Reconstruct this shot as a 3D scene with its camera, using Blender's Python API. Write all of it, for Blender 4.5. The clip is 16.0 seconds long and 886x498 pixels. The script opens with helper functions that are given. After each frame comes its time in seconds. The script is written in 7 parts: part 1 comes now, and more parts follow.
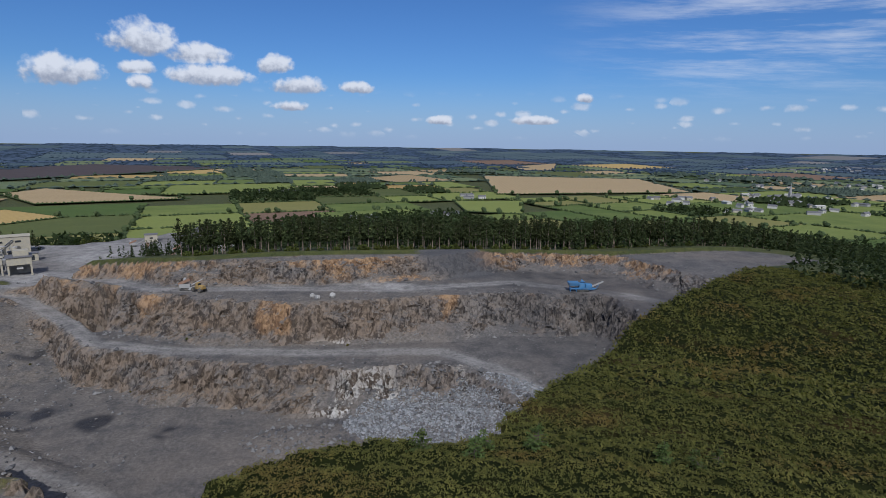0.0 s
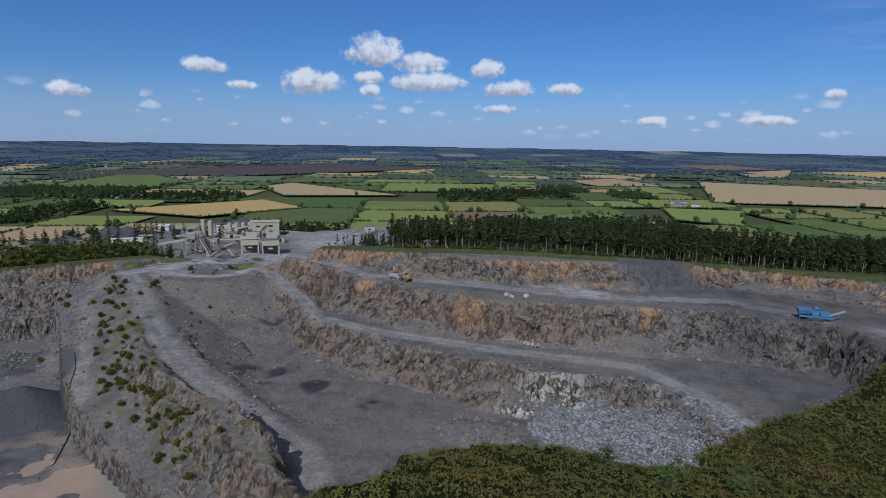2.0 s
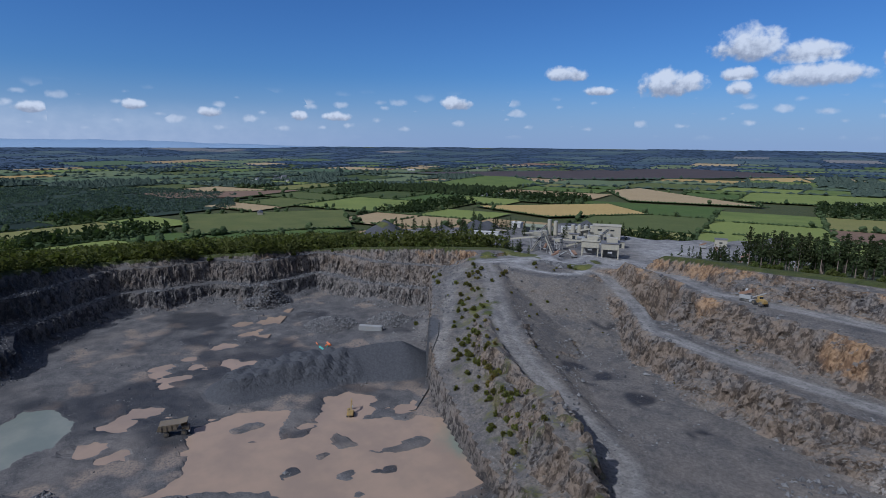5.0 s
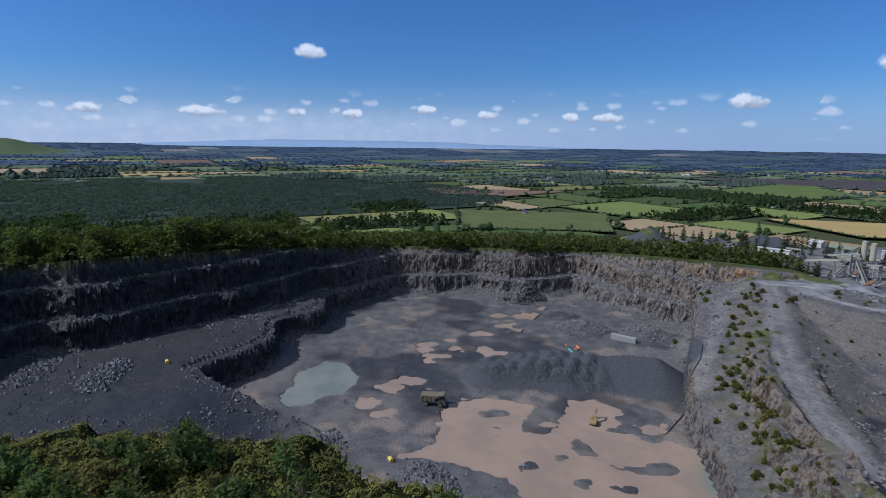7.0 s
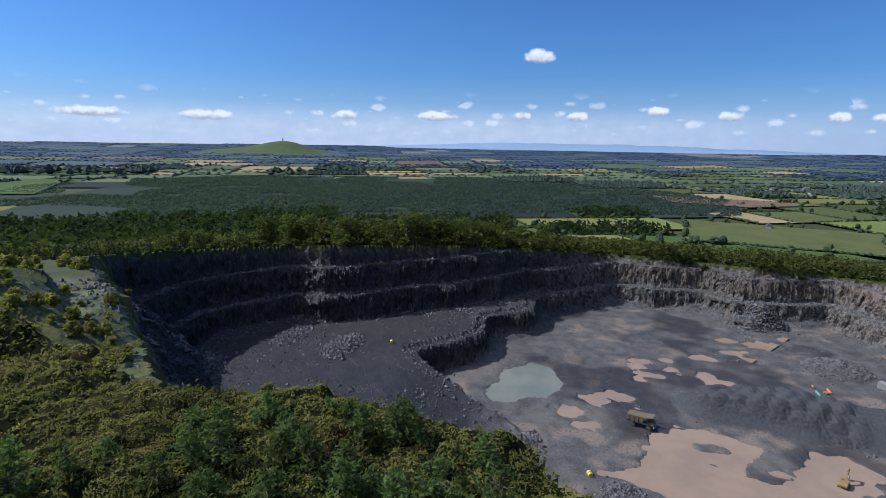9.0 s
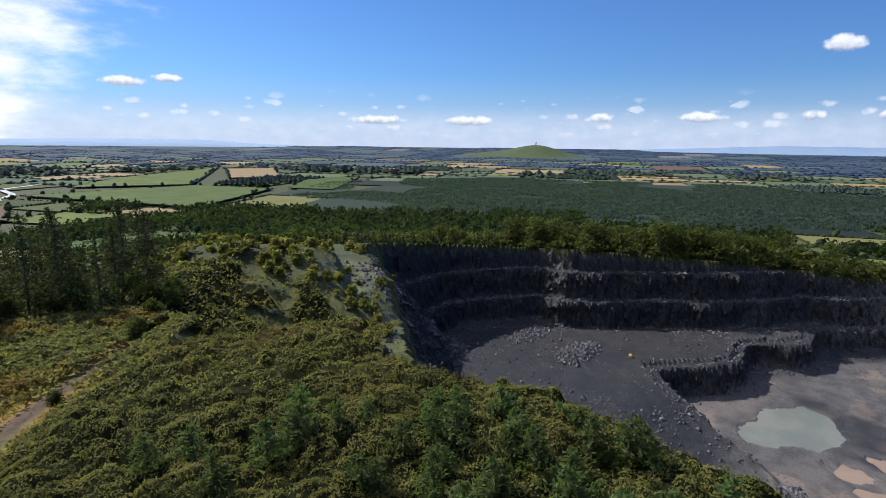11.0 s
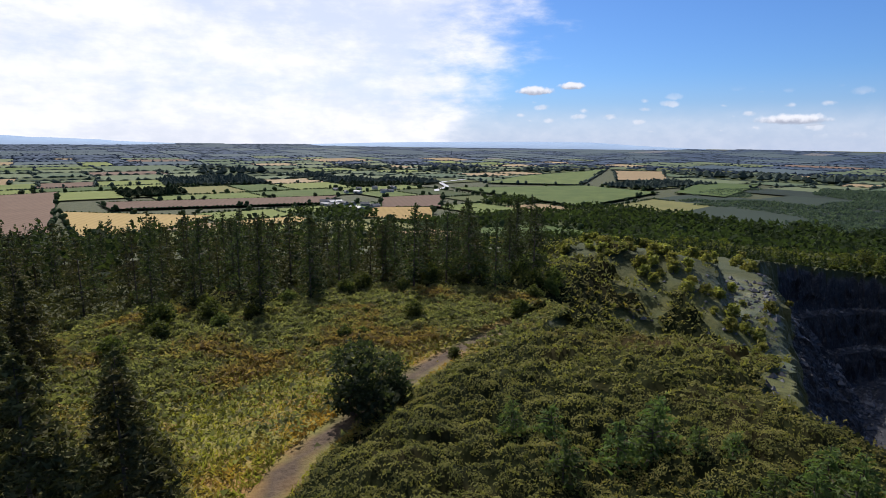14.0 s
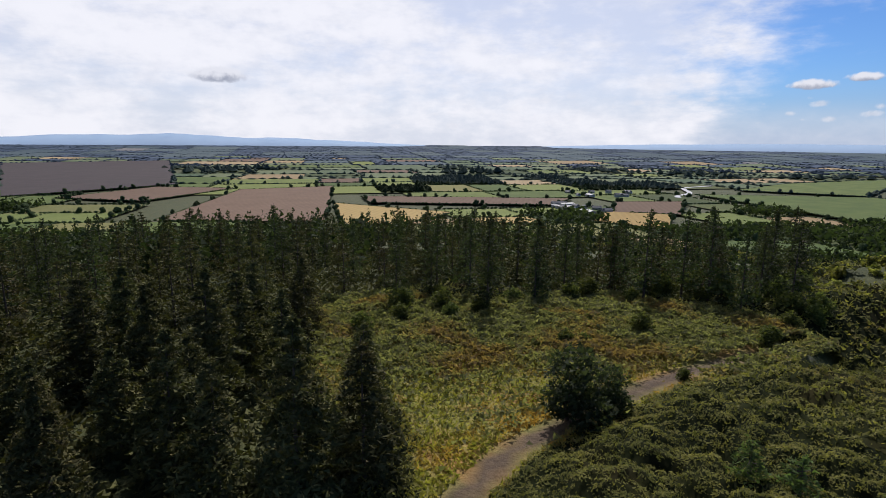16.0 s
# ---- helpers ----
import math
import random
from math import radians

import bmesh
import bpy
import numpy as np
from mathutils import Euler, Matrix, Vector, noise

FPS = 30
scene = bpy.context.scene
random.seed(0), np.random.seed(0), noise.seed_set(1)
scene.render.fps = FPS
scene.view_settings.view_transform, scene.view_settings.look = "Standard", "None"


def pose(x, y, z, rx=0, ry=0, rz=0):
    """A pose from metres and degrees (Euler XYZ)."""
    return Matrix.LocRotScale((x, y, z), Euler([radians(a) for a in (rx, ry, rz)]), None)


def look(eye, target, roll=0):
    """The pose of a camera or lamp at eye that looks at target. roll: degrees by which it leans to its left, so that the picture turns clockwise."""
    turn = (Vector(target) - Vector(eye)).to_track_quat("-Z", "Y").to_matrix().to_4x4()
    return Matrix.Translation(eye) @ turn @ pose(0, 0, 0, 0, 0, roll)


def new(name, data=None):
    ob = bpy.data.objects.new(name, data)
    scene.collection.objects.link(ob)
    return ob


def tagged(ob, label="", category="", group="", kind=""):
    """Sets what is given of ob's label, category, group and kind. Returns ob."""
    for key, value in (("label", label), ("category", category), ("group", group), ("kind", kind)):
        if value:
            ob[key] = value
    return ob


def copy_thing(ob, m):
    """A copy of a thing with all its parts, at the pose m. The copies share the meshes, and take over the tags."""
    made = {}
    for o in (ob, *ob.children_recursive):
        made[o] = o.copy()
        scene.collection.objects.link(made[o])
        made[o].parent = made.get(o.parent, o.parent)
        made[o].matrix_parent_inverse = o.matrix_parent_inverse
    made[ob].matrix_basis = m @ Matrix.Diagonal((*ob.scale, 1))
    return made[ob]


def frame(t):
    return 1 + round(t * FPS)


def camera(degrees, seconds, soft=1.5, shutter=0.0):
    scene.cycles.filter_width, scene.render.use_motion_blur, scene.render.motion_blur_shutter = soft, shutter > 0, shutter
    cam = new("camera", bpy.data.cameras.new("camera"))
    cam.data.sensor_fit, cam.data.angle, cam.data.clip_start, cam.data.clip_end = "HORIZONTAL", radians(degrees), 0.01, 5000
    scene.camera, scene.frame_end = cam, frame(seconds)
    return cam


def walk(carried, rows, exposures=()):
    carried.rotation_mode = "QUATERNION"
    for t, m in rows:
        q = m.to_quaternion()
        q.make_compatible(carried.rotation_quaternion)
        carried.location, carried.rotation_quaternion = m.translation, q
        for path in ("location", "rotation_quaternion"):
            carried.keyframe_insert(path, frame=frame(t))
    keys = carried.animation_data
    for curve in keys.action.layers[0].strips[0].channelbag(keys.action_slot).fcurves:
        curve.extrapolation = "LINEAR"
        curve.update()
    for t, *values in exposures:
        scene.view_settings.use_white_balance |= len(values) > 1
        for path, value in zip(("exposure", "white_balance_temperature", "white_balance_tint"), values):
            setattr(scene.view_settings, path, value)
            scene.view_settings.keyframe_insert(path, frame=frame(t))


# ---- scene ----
# ---------------------------------------------------------------- camera
EYE = 115.0  # height of the camera over the plain
cam = camera(77.33, 16.0, soft=0.8)
TURN = [  # seconds, yaw, pitch, lean
    (0.0, 0.0, -10.81, -0.77), (0.5, 5.16, -10.79, -0.84), (1.0, 10.49, -10.83, -0.92), (1.5, 15.58, -10.85, -0.98),
    (2.0, 20.54, -10.88, -0.97), (2.5, 27.12, -10.93, -0.98), (3.0, 33.80, -10.97, -0.98), (3.5, 39.42, -10.96, -0.88),
    (6.0, 68.32, -10.84, -0.50), (6.5, 76.03, -10.90, -0.65), (7.0, 81.91, -10.93, -0.74), (7.5, 86.98, -10.95, -0.83),
    (8.0, 92.35, -10.93, -0.86), (8.5, 98.26, -10.95, -0.95), (9.0, 104.25, -10.90, -0.91), (11.5, 135.86, -10.88, -0.68),
    (12.0, 142.19, -10.90, -0.66), (12.5, 148.50, -10.94, -0.64), (13.0, 154.97, -10.97, -0.64), (13.5, 161.38, -10.98, -0.62),
    (14.0, 167.71, -11.03, -0.63), (14.5, 173.94, -11.03, -0.65), (15.0, 179.58, -11.06, -0.62), (15.5, 185.36, -11.05, -0.58),
    (16.0, 191.33, -11.05, -0.58)]
walk(cam, [(t, pose(0, 0, EYE, 90 + pitch, lean, yaw)) for t, yaw, pitch, lean in TURN],
     [(0.0, -0.20, 5850, 10), (3.5, -0.35, 5400, 10), (6.0, -0.27, 5380, 10), (9.0, 0.14, 5600, 10), (12.5, 0.34, 6250, 12), (16.0, -0.02, 6250, 13)])

# ---------------------------------------------------------------- world, sun
SUN_AZ, SUN_EL = -88.0, 44.0  # degrees; azimuth counted from +x towards +y
world = bpy.data.worlds.new("sky")
scene.world = world
world.use_nodes = True


class Nodes:
    """Short hand for node trees: n.add(type, inputs...) returns the node."""

    def __init__(self, tree):
        self.tree = tree
        tree.nodes.clear()

    def add(self, kind, **sockets):
        node = self.tree.nodes.new(kind)
        for key, value in sockets.items():
            self.put(node.inputs[int(key[1:])] if key[0] == "i" and key[1:].isdigit() else node.inputs[key.replace("_", " ")], value)
        return node

    def put(self, socket, value):
        if isinstance(value, bpy.types.NodeSocket):
            self.tree.links.new(value, socket)
        elif isinstance(value, bpy.types.Node):
            self.tree.links.new(value.outputs[0], socket)
        else:
            socket.default_value = value

    def math(self, op, a, b=0.0, c=0.0, clamp=False):
        node = self.add("ShaderNodeMath", i0=a, i1=b, i2=c)
        node.operation, node.use_clamp = op, clamp
        return node.outputs[0]

    def mix(self, fac, a, b, mode="MIX"):
        node = self.add("ShaderNodeMix")
        node.data_type, node.blend_type = "RGBA", mode
        self.put(node.inputs[0], fac), self.put(node.inputs[6], a), self.put(node.inputs[7], b)
        return node.outputs[2]

    def ramp(self, x, low, high):
        node = self.add("ShaderNodeMapRange", i0=x, i1=low, i2=high)
        node.interpolation_type = "SMOOTHSTEP"
        return node.outputs[0]

    def noise(self, vec, scale, detail=4.0, rough=0.55):
        return self.add("ShaderNodeTexNoise", Vector=vec, Scale=scale, Detail=detail, Roughness=rough)


def rgb(r, g, b):
    return (r, g, b, 1.0)


def build_sky():
    n = Nodes(world.node_tree)
    sky = n.add("ShaderNodeTexSky")
    sky.sky_type, sky.sun_disc, sky.sun_elevation, sky.sun_rotation = "NISHITA", False, radians(SUN_EL), radians(90 - SUN_AZ)
    sky.altitude, sky.air_density, sky.dust_density, sky.ozone_density = 100.0, 1.0, 0.4, 2.0
    way = n.add("ShaderNodeTexCoord").outputs["Generated"]
    sep = n.add("ShaderNodeSeparateXYZ", Vector=way)
    x, y, z = sep.outputs
    az = n.math("MULTIPLY", n.math("ARCTAN2", y, x), 57.29578)
    el = n.math("MULTIPLY", n.math("ARCSINE", z), 57.29578)
    flat = n.add("ShaderNodeCombineXYZ", X=az, Y=el, Z=0.0).outputs[0]
    edge = n.noise(flat, 0.6, 3.0, 0.5).outputs[0]
    fine = n.noise(flat, 1.7, 3.0, 0.5).outputs[0]
    rag = n.math("ADD", n.math("MULTIPLY", n.math("SUBTRACT", edge, 0.5), 2.1), n.math("MULTIPLY", n.math("SUBTRACT", fine, 0.5), 0.9))
    cover = topside = weight = None
    for a0, e0, wa, we in [(a, e, 1.2 * w, 1.12 * h) for a, e, w, h in CUMULUS] + [(a, e, w, 0.62) for a, e, w in LOW_CLOUDS]:
        da = n.math("SUBTRACT", az, a0 if a0 < 180 else a0 - 360)
        da = n.math("DIVIDE", da, wa)
        de = n.math("DIVIDE", n.math("SUBTRACT", el, e0), we)
        height = de
        de = n.math("MAXIMUM", de, n.math("MULTIPLY", de, -1.5))
        d = n.math("ADD", n.math("MULTIPLY", da, da), n.math("MULTIPLY", de, de))
        s = n.math("SUBTRACT", 1.0, d)
        part_of = n.math("MAXIMUM", n.math("ADD", s, 0.6), 0.0)
        lift = n.math("MULTIPLY", part_of, height)
        cover = s if cover is None else n.math("MAXIMUM", cover, s)
        topside = lift if topside is None else n.math("ADD", topside, lift)
        weight = part_of if weight is None else n.math("ADD", weight, part_of)
    depth = n.math("ADD", cover, rag)
    cover = n.ramp(depth, -0.05, 0.75)
    # band of small far cumulus over the horizon
    stretch = n.add("ShaderNodeCombineXYZ", X=n.math("MULTIPLY", az, 0.55), Y=n.math("MULTIPLY", el, 0.85), Z=3.0).outputs[0]
    puff = n.noise(stretch, 1.0, 5.0, 0.55).outputs[0]
    dots = n.add("ShaderNodeTexVoronoi", Vector=n.add("ShaderNodeCombineXYZ", X=n.math("MULTIPLY", az, 0.34), Y=n.math("MULTIPLY", el, 0.80), Z=0.0).outputs[0], Scale=1.0)
    dots.voronoi_dimensions = "2D"
    chance = n.add("ShaderNodeSeparateColor", Color=dots.outputs["Color"]).outputs[0]
    small = n.math("SUBTRACT", n.math("ADD", n.math("MULTIPLY", rag, 0.24), n.math("MULTIPLY", chance, 0.36)), dots.outputs["Distance"])
    band = n.math("MULTIPLY", n.ramp(el, 0.3, 1.6), n.math("SUBTRACT", 1.0, n.ramp(el, 3.2, 5.2)))
    north = n.ramp(n.math("COSINE", n.math("MULTIPLY", n.math("SUBTRACT", az, 120.0), 0.0174533)), -0.1, 0.6)
    low = n.math("MULTIPLY", n.ramp(small, n.math("SUBTRACT", 0.02, n.math("MULTIPLY", north, 0.06)), 0.22), band)
    # high veil round the sun and thin streaks in the east
    sunward = n.math("COSINE", n.math("MULTIPLY", n.math("SUBTRACT", az, -58.0), 0.0174533))
    veiled = n.noise(n.add("ShaderNodeCombineXYZ", X=n.math("MULTIPLY", az, 0.06), Y=n.math("MULTIPLY", el, 0.16), Z=0.5).outputs[0], 1.0, 7.0, 0.6).outputs[0]
    veil = n.ramp(n.math("ADD", n.math("ADD", sunward, n.math("MULTIPLY", el, 0.006)), n.math("MULTIPLY", n.math("SUBTRACT", veiled, 0.5), 0.5)), 0.62, 0.76)
    veil = n.math("MULTIPLY", veil, n.math("ADD", 0.76, n.math("MULTIPLY", n.ramp(veiled, 0.36, 0.56), 0.24)))
    streak = n.noise(n.add("ShaderNodeCombineXYZ", X=n.math("MULTIPLY", az, 0.06), Y=n.math("MULTIPLY", n.math("SUBTRACT", el, n.math("MULTIPLY", az, 0.06)), 0.55), Z=7.0).outputs[0], 1.0, 6.0, 0.65).outputs[0]
    east = n.math("MULTIPLY", n.ramp(az, 82.0, 62.0), n.ramp(az, 10.0, 40.0))
    east = n.math("MULTIPLY", east, n.ramp(el, 3.0, 8.0))
    cirrus = n.math("MULTIPLY", n.ramp(streak, 0.42, 0.72), n.math("MULTIPLY", east, 0.6))
    # cloud body: bright tops, greyer bellies
    belly = n.math("ADD", n.math("MULTIPLY", n.math("SUBTRACT", fine, 0.5), 1.4), n.math("MULTIPLY", n.math("SUBTRACT", edge, 0.5), 0.9))
    white = n.mix(n.ramp(n.math("ADD", n.math("MULTIPLY", belly, 0.8), n.math("DIVIDE", topside, n.math("ADD", weight, 0.05))), -0.55, 0.4), rgb(*CLOUD_GREY), rgb(*CLOUD_WHITE))
    glow = n.ramp(n.math("ADD", veiled, n.math("MULTIPLY", puff, 0.4)), 0.55, 0.85)
    veil_white = n.mix(glow, rgb(*CLOUD_WHITE), rgb(*VEIL_WHITE))
    base = n.add("ShaderNodeVectorMath", i0=n.mix(1.0, sky.outputs[0], rgb(*SKY_TINT), "MULTIPLY"))
    base.operation = "SCALE"
    base.inputs["Scale"].default_value = SKY_GAIN
    haze = n.math("MULTIPLY", n.math("SUBTRACT", 1.0, n.ramp(el, -1.0, 7.0)), 0.75)
    out = n.mix(haze, base.outputs[0], rgb(*HORIZON))
    west = n.ramp(n.math("COSINE", n.math("MULTIPLY", n.math("SUBTRACT", az, -140.0), 0.0174533)), 0.2, 0.9)
    bright = n.math("MULTIPLY", n.math("MULTIPLY", west, n.ramp(el, 4.0, 1.2)), n.math("ADD", 0.26, n.math("MULTIPLY", n.ramp(puff, 0.30, 0.75), 0.16)))
    out = n.mix(bright, out, rgb(*CLOUD_WHITE))
    out = n.mix(n.math("MULTIPLY", low, 0.62), out, n.mix(0.45, white, rgb(*CLOUD_WHITE)))
    out = n.mix(cirrus, out, rgb(*CLOUD_WHITE))
    out = n.mix(n.math("MULTIPLY", veil, 0.95), out, veil_white)
    out = n.mix(cover, out, white)
    bg = n.add("ShaderNodeBackground", Color=out, Strength=1.0)
    n.add("ShaderNodeOutputWorld", Surface=bg)


SKY_GAIN, SKY_TINT = 0.070, (0.55, 0.85, 1.30)
HORIZON, CLOUD_WHITE, CLOUD_GREY, VEIL_WHITE = (0.38, 0.47, 0.68), (0.80, 0.81, 0.85), (0.36, 0.39, 0.47), (0.95, 0.94, 0.95)
CUMULUS = [  # azimuth, elevation, half width, half height
    (123.6, 5.4, 2.9, 1.4), (117.3, 8.4, 2.8, 1.7), (113.0, 7.5, 2.6, 1.2), (112.1, 5.7, 3.3, 1.2), (117.9, 6.1, 1.4, .7), (117.8, 4.8, .9, .8),
    (106.3, 7.0, 1.5, 1.1), (104.2, 5.2, 2.5, 1.0), (98.6, 5.2, 1.6, .7), (133.0, 6.5, 2.0, .8), (129.9, 4.9, 1.5, .5),
    (184.9, 8.2, 1.4, .8), (143.7, 3.8, 1.4, .8), (302.5, 5.7, 2.2, 0.9), (248.6, 4.9, 1.6, .5), (245.1, 5.3, 1.2, .4)]
LOW_CLOUDS = [  # a row of small cumulus low over the horizon
    (105.0, 3.3, 1.9), (76.0, 4.4, .9), (90.4, 2.2, 1.3), (81.0, 2.3, 2.6), (159.4, 2.4, .9), (155.6, 2.4, 1.5), (203.9, 2.5, 1.2), (195.0, 2.5, 2.2),
    (186.4, 2.6, 1.0), (181.1, 2.6, 1.3), (173.6, 3.1, 1.1), (167.3, 2.6, 1.2), (226.0, 2.1, 3.0), (217.0, 2.1, 3.0)]
build_sky()
sun = new("sun", bpy.data.lights.new("sun", "SUN"))
sun.data.energy, sun.data.angle, sun.data.color = 5.0, radians(0.6), (1.0, 0.955, 0.88)
sun.matrix_world = look((0, 0, 0), (-math.cos(radians(SUN_AZ)) * math.cos(radians(SUN_EL)), -math.sin(radians(SUN_AZ)) * math.cos(radians(SUN_EL)), -math.sin(radians(SUN_EL))))
sun.location = (0, -200, 600)

# ---------------------------------------------------------------- noise and plan arithmetic
def hash2(i, j, seed):
    h = (i.astype(np.int64) * 374761393 + j.astype(np.int64) * 668265263 + seed * 974711) & 0x7FFFFFFF
    h = ((h ^ (h >> 13)) * 1274126177) & 0x7FFFFFFF
    return ((h ^ (h >> 16)) & 0xFFFF) / 65535.0


def vnoise(x, y, size, seed=0):
    """Smooth noise, -1 to 1, with features of that size in metres."""
    x, y = np.asarray(x, float) / size, np.asarray(y, float) / size
    i, j = np.floor(x), np.floor(y)
    u, v = x - i, y - j
    u, v = u * u * (3 - 2 * u), v * v * (3 - 2 * v)
    a, b, c, d = hash2(i, j, seed), hash2(i + 1, j, seed), hash2(i, j + 1, seed), hash2(i + 1, j + 1, seed)
    return 2 * ((a * (1 - u) + b * u) * (1 - v) + (c * (1 - u) + d * u) * v) - 1


def fbm(x, y, size, octaves=4, seed=0, gain=0.5):
    total, amp, norm = 0.0, 1.0, 0.0
    for k in range(octaves):
        total = total + amp * vnoise(x + 17.3 * k, y - 9.1 * k, size / 2 ** k, seed + k)
        norm += amp
        amp *= gain
    return total / norm


def cells(x, y, size, seed=0):
    """Distance to the nearest scattered point, in cell sizes, and that point's random value."""
    x, y = np.asarray(x, float) / size, np.asarray(y, float) / size
    i, j = np.floor(x), np.floor(y)
    best, value = np.full(x.shape, 9.0), np.zeros(x.shape)
    for di in (-1, 0, 1):
        for dj in (-1, 0, 1):
            px, py = i + di + hash2(i + di, j + dj, seed), j + dj + hash2(i + di, j + dj, seed + 7)
            d = np.hypot(px - x, py - y)
            near = d < best
            best = np.where(near, d, best)
            value = np.where(near, hash2(i + di, j + dj, seed + 13), value)
    return best, value


def smooth(x, low, high):
    u = np.clip((x - low) / (high - low), 0, 1)
    return u * u * (3 - 2 * u)


def outline(x, y, corners):
    """Signed distance to a closed outline: negative inside."""
    best, inside = np.full(x.shape, 1e9), np.zeros(x.shape, bool)
    for (ax, ay), (bx, by) in zip(corners, corners[1:] + corners[:1]):
        ex, ey = bx - ax, by - ay
        u = np.clip(((x - ax) * ex + (y - ay) * ey) / (ex * ex + ey * ey + 1e-9), 0, 1)
        best = np.minimum(best, np.hypot(x - ax - u * ex, y - ay - u * ey))
        cross = (ay > y) != (by > y)
        with np.errstate(divide="ignore", invalid="ignore"):
            inside ^= cross & (x < (bx - ax) * (y - ay) / ((by - ay) if by != ay else 1e-9) + ax)
    return np.where(inside, -best, best)


def along(x, y, line):
    """Distance to a line of points (x, y, z) and the height at the nearest place of it."""
    best, height = np.full(x.shape, 1e9), np.zeros(x.shape)
    for (ax, ay, az), (bx, by, bz) in zip(line, line[1:]):
        ex, ey = bx - ax, by - ay
        u = np.clip(((x - ax) * ex + (y - ay) * ey) / (ex * ex + ey * ey + 1e-9), 0, 1)
        d = np.hypot(x - ax - u * ex, y - ay - u * ey)
        near = d < best
        best, height = np.where(near, d, best), np.where(near, az + u * (bz - az), height)
    return best, height


def polar(*pairs):
    return [(r * math.cos(radians(a)), r * math.sin(radians(a))) for a, r in pairs]


# ---------------------------------------------------------------- the lie of the land (heights over the plain)
WEST_FLOOR = [(-100, 88), (-118, 102), (-129, 110), (-148, 110), (-162, 115), (-179, 128), (-194, 144), (-208, 160), (-221, 175), (-238, 180), (-254, 173), (-270, 162), (-294, 144),
              (-318, 138), (-331, 133), (-322, 110), (-324, 86), (-342, 72), (-338, 45), (-345, 25), (-330, 10), (-303, -17), (-281, -18), (-273, -22),
              (-258, -38), (-235, -36), (-222, -46), (-207, -58), (-192, -46), (-183, -34), (-177, -22), (-150, -12), (-110, -18), (-62, -12), (-55, 45), (-75, 80)]
BENCH = [(-156, -14), (-90, -10), (-75, -40), (-105, -80), (-130, -115), (-150, -138), (-166, -146), (-190, -147), (-212, -135), (-224, -126), (-226, -113),
         (-236, -97), (-250, -84), (-266, -63), (-284, -45), (-301, -31), (-312, -27), (-316, -12), (-296, -10), (-240, -30), (-190, -40), (-172, -16)]
EAST_FLOOR = [(-66, 97), (-84, 108), (-104, 122), (-130, 138), (-152, 152), (-150, 170), (-130, 179), (-112, 175), (-97, 168), (-82, 164), (-66, 162), (-47, 160),
              (-28, 159), (-7, 163), (8, 163), (20, 156), (26, 140), (26, 100), (10, 64), (-14, 52), (-40, 62)]
ROAD_BENCH = [(-165, 210), (-143, 211), (-122, 197), (-97, 188), (-74, 185), (-53, 184), (-33, 186), (-13, 192), (8, 196), (28, 199), (45, 197), (58, 200), (60, 187),
              (57, 172), (60, 150), (45, 110), (-35, 80), (-90, 110), (-150, 150)]
TOP_BENCH = [(-136, 222), (-112, 211), (-88, 210), (-60, 209), (-38, 216), (-20, 221), (1, 226), (23, 237), (43, 245), (57, 242), (78, 236), (85, 218), (92, 205), (104, 180),
             (88, 140), (62, 110), (0, 100), (-100, 170)]
EAST_LEDGE = [(70, 238), (95, 250), (139, 260), (180, 264), (166, 226), (120, 203), (95, 200)]
HILL_RIM = polar((20, 290), (40, 285), (50, 275), (56, 250), (58, 235), (62, 180), (66, 148), (70, 126), (71.1, 117), (73.2, 93), (78, 70), (81, 61), (84.3, 47), (90.5, 42),
                 (97, 42.5), (100, 41), (106.5, 40), (112, 36.5), (117.7, 31.5), (125, 30), (133, 28.5), (150, 27), (165, 26), (176, 29), (181, 30.5), (184.5, 32.5), (190, 33.5), (196.6, 37),
                 (203, 40.5), (207, 42), (212, 44), (221, 45.5), (226.5, 48.5), (231, 52), (235, 53.5), (240, 55.5), (244, 57), (246.5, 62), (248, 72), (248.5, 104), (248.5, 135),
                 (249, 180), (250, 260), (300, 400), (350, 350))
ROAD_WEST = [(-234, 181, 43), (-226, 163, 33.5), (-207, 149, 26), (-190, 136, 22.5), (-174, 121, 20.6), (-163, 113, 20)]
ROAD_EAST = [(-232, 190, 51), (-208, 175, 50), (-190, 162, 48), (-170, 148, 44.6), (-148, 136, 40.8), (-127, 129, 37.8), (-109, 123, 35.6), (-93, 119, 34), (-78, 112, 33.2), (-68, 100, 33)]
ROAD_BENCH_LINE = [(-205, 220, 51), (-182, 226, 50), (-160, 213, 48.2), (-138, 198, 46.5), (-120, 182, 45.4), (-90, 177, 45), (-40, 177, 45), (0, 180, 45), (22, 164, 44), (34, 150, 42)]
ROAD_TOP = [(-205, 228, 51), (-165, 232, 54), (-138, 224, 57), (-108, 203, 59), (-70, 207, 59), (-20, 208, 59), (30, 222, 59), (70, 205, 59), (98, 180, 59)]
ROAD_YARD = [(-232, 190, 51), (-224, 212, 51), (-205, 226, 50.5), (-212, 246, 48), (-226, 270, 46)]
RAMP = [(-236, 190, 51), (-233, 179, 42), (-228, 166, 33), (-223, 154, 26), (-220, 141, 22), (-224, 120, 20.3)]
SPINE = [(-224, 180, 51), (-208, 167, 49), (-192, 153, 45.5), (-173, 138, 41.5), (-154, 126, 38.8), (-136, 118, 37), (-118, 111, 36), (-98, 102, 35.4), (-74, 89, 35), (-50, 60, 36)]
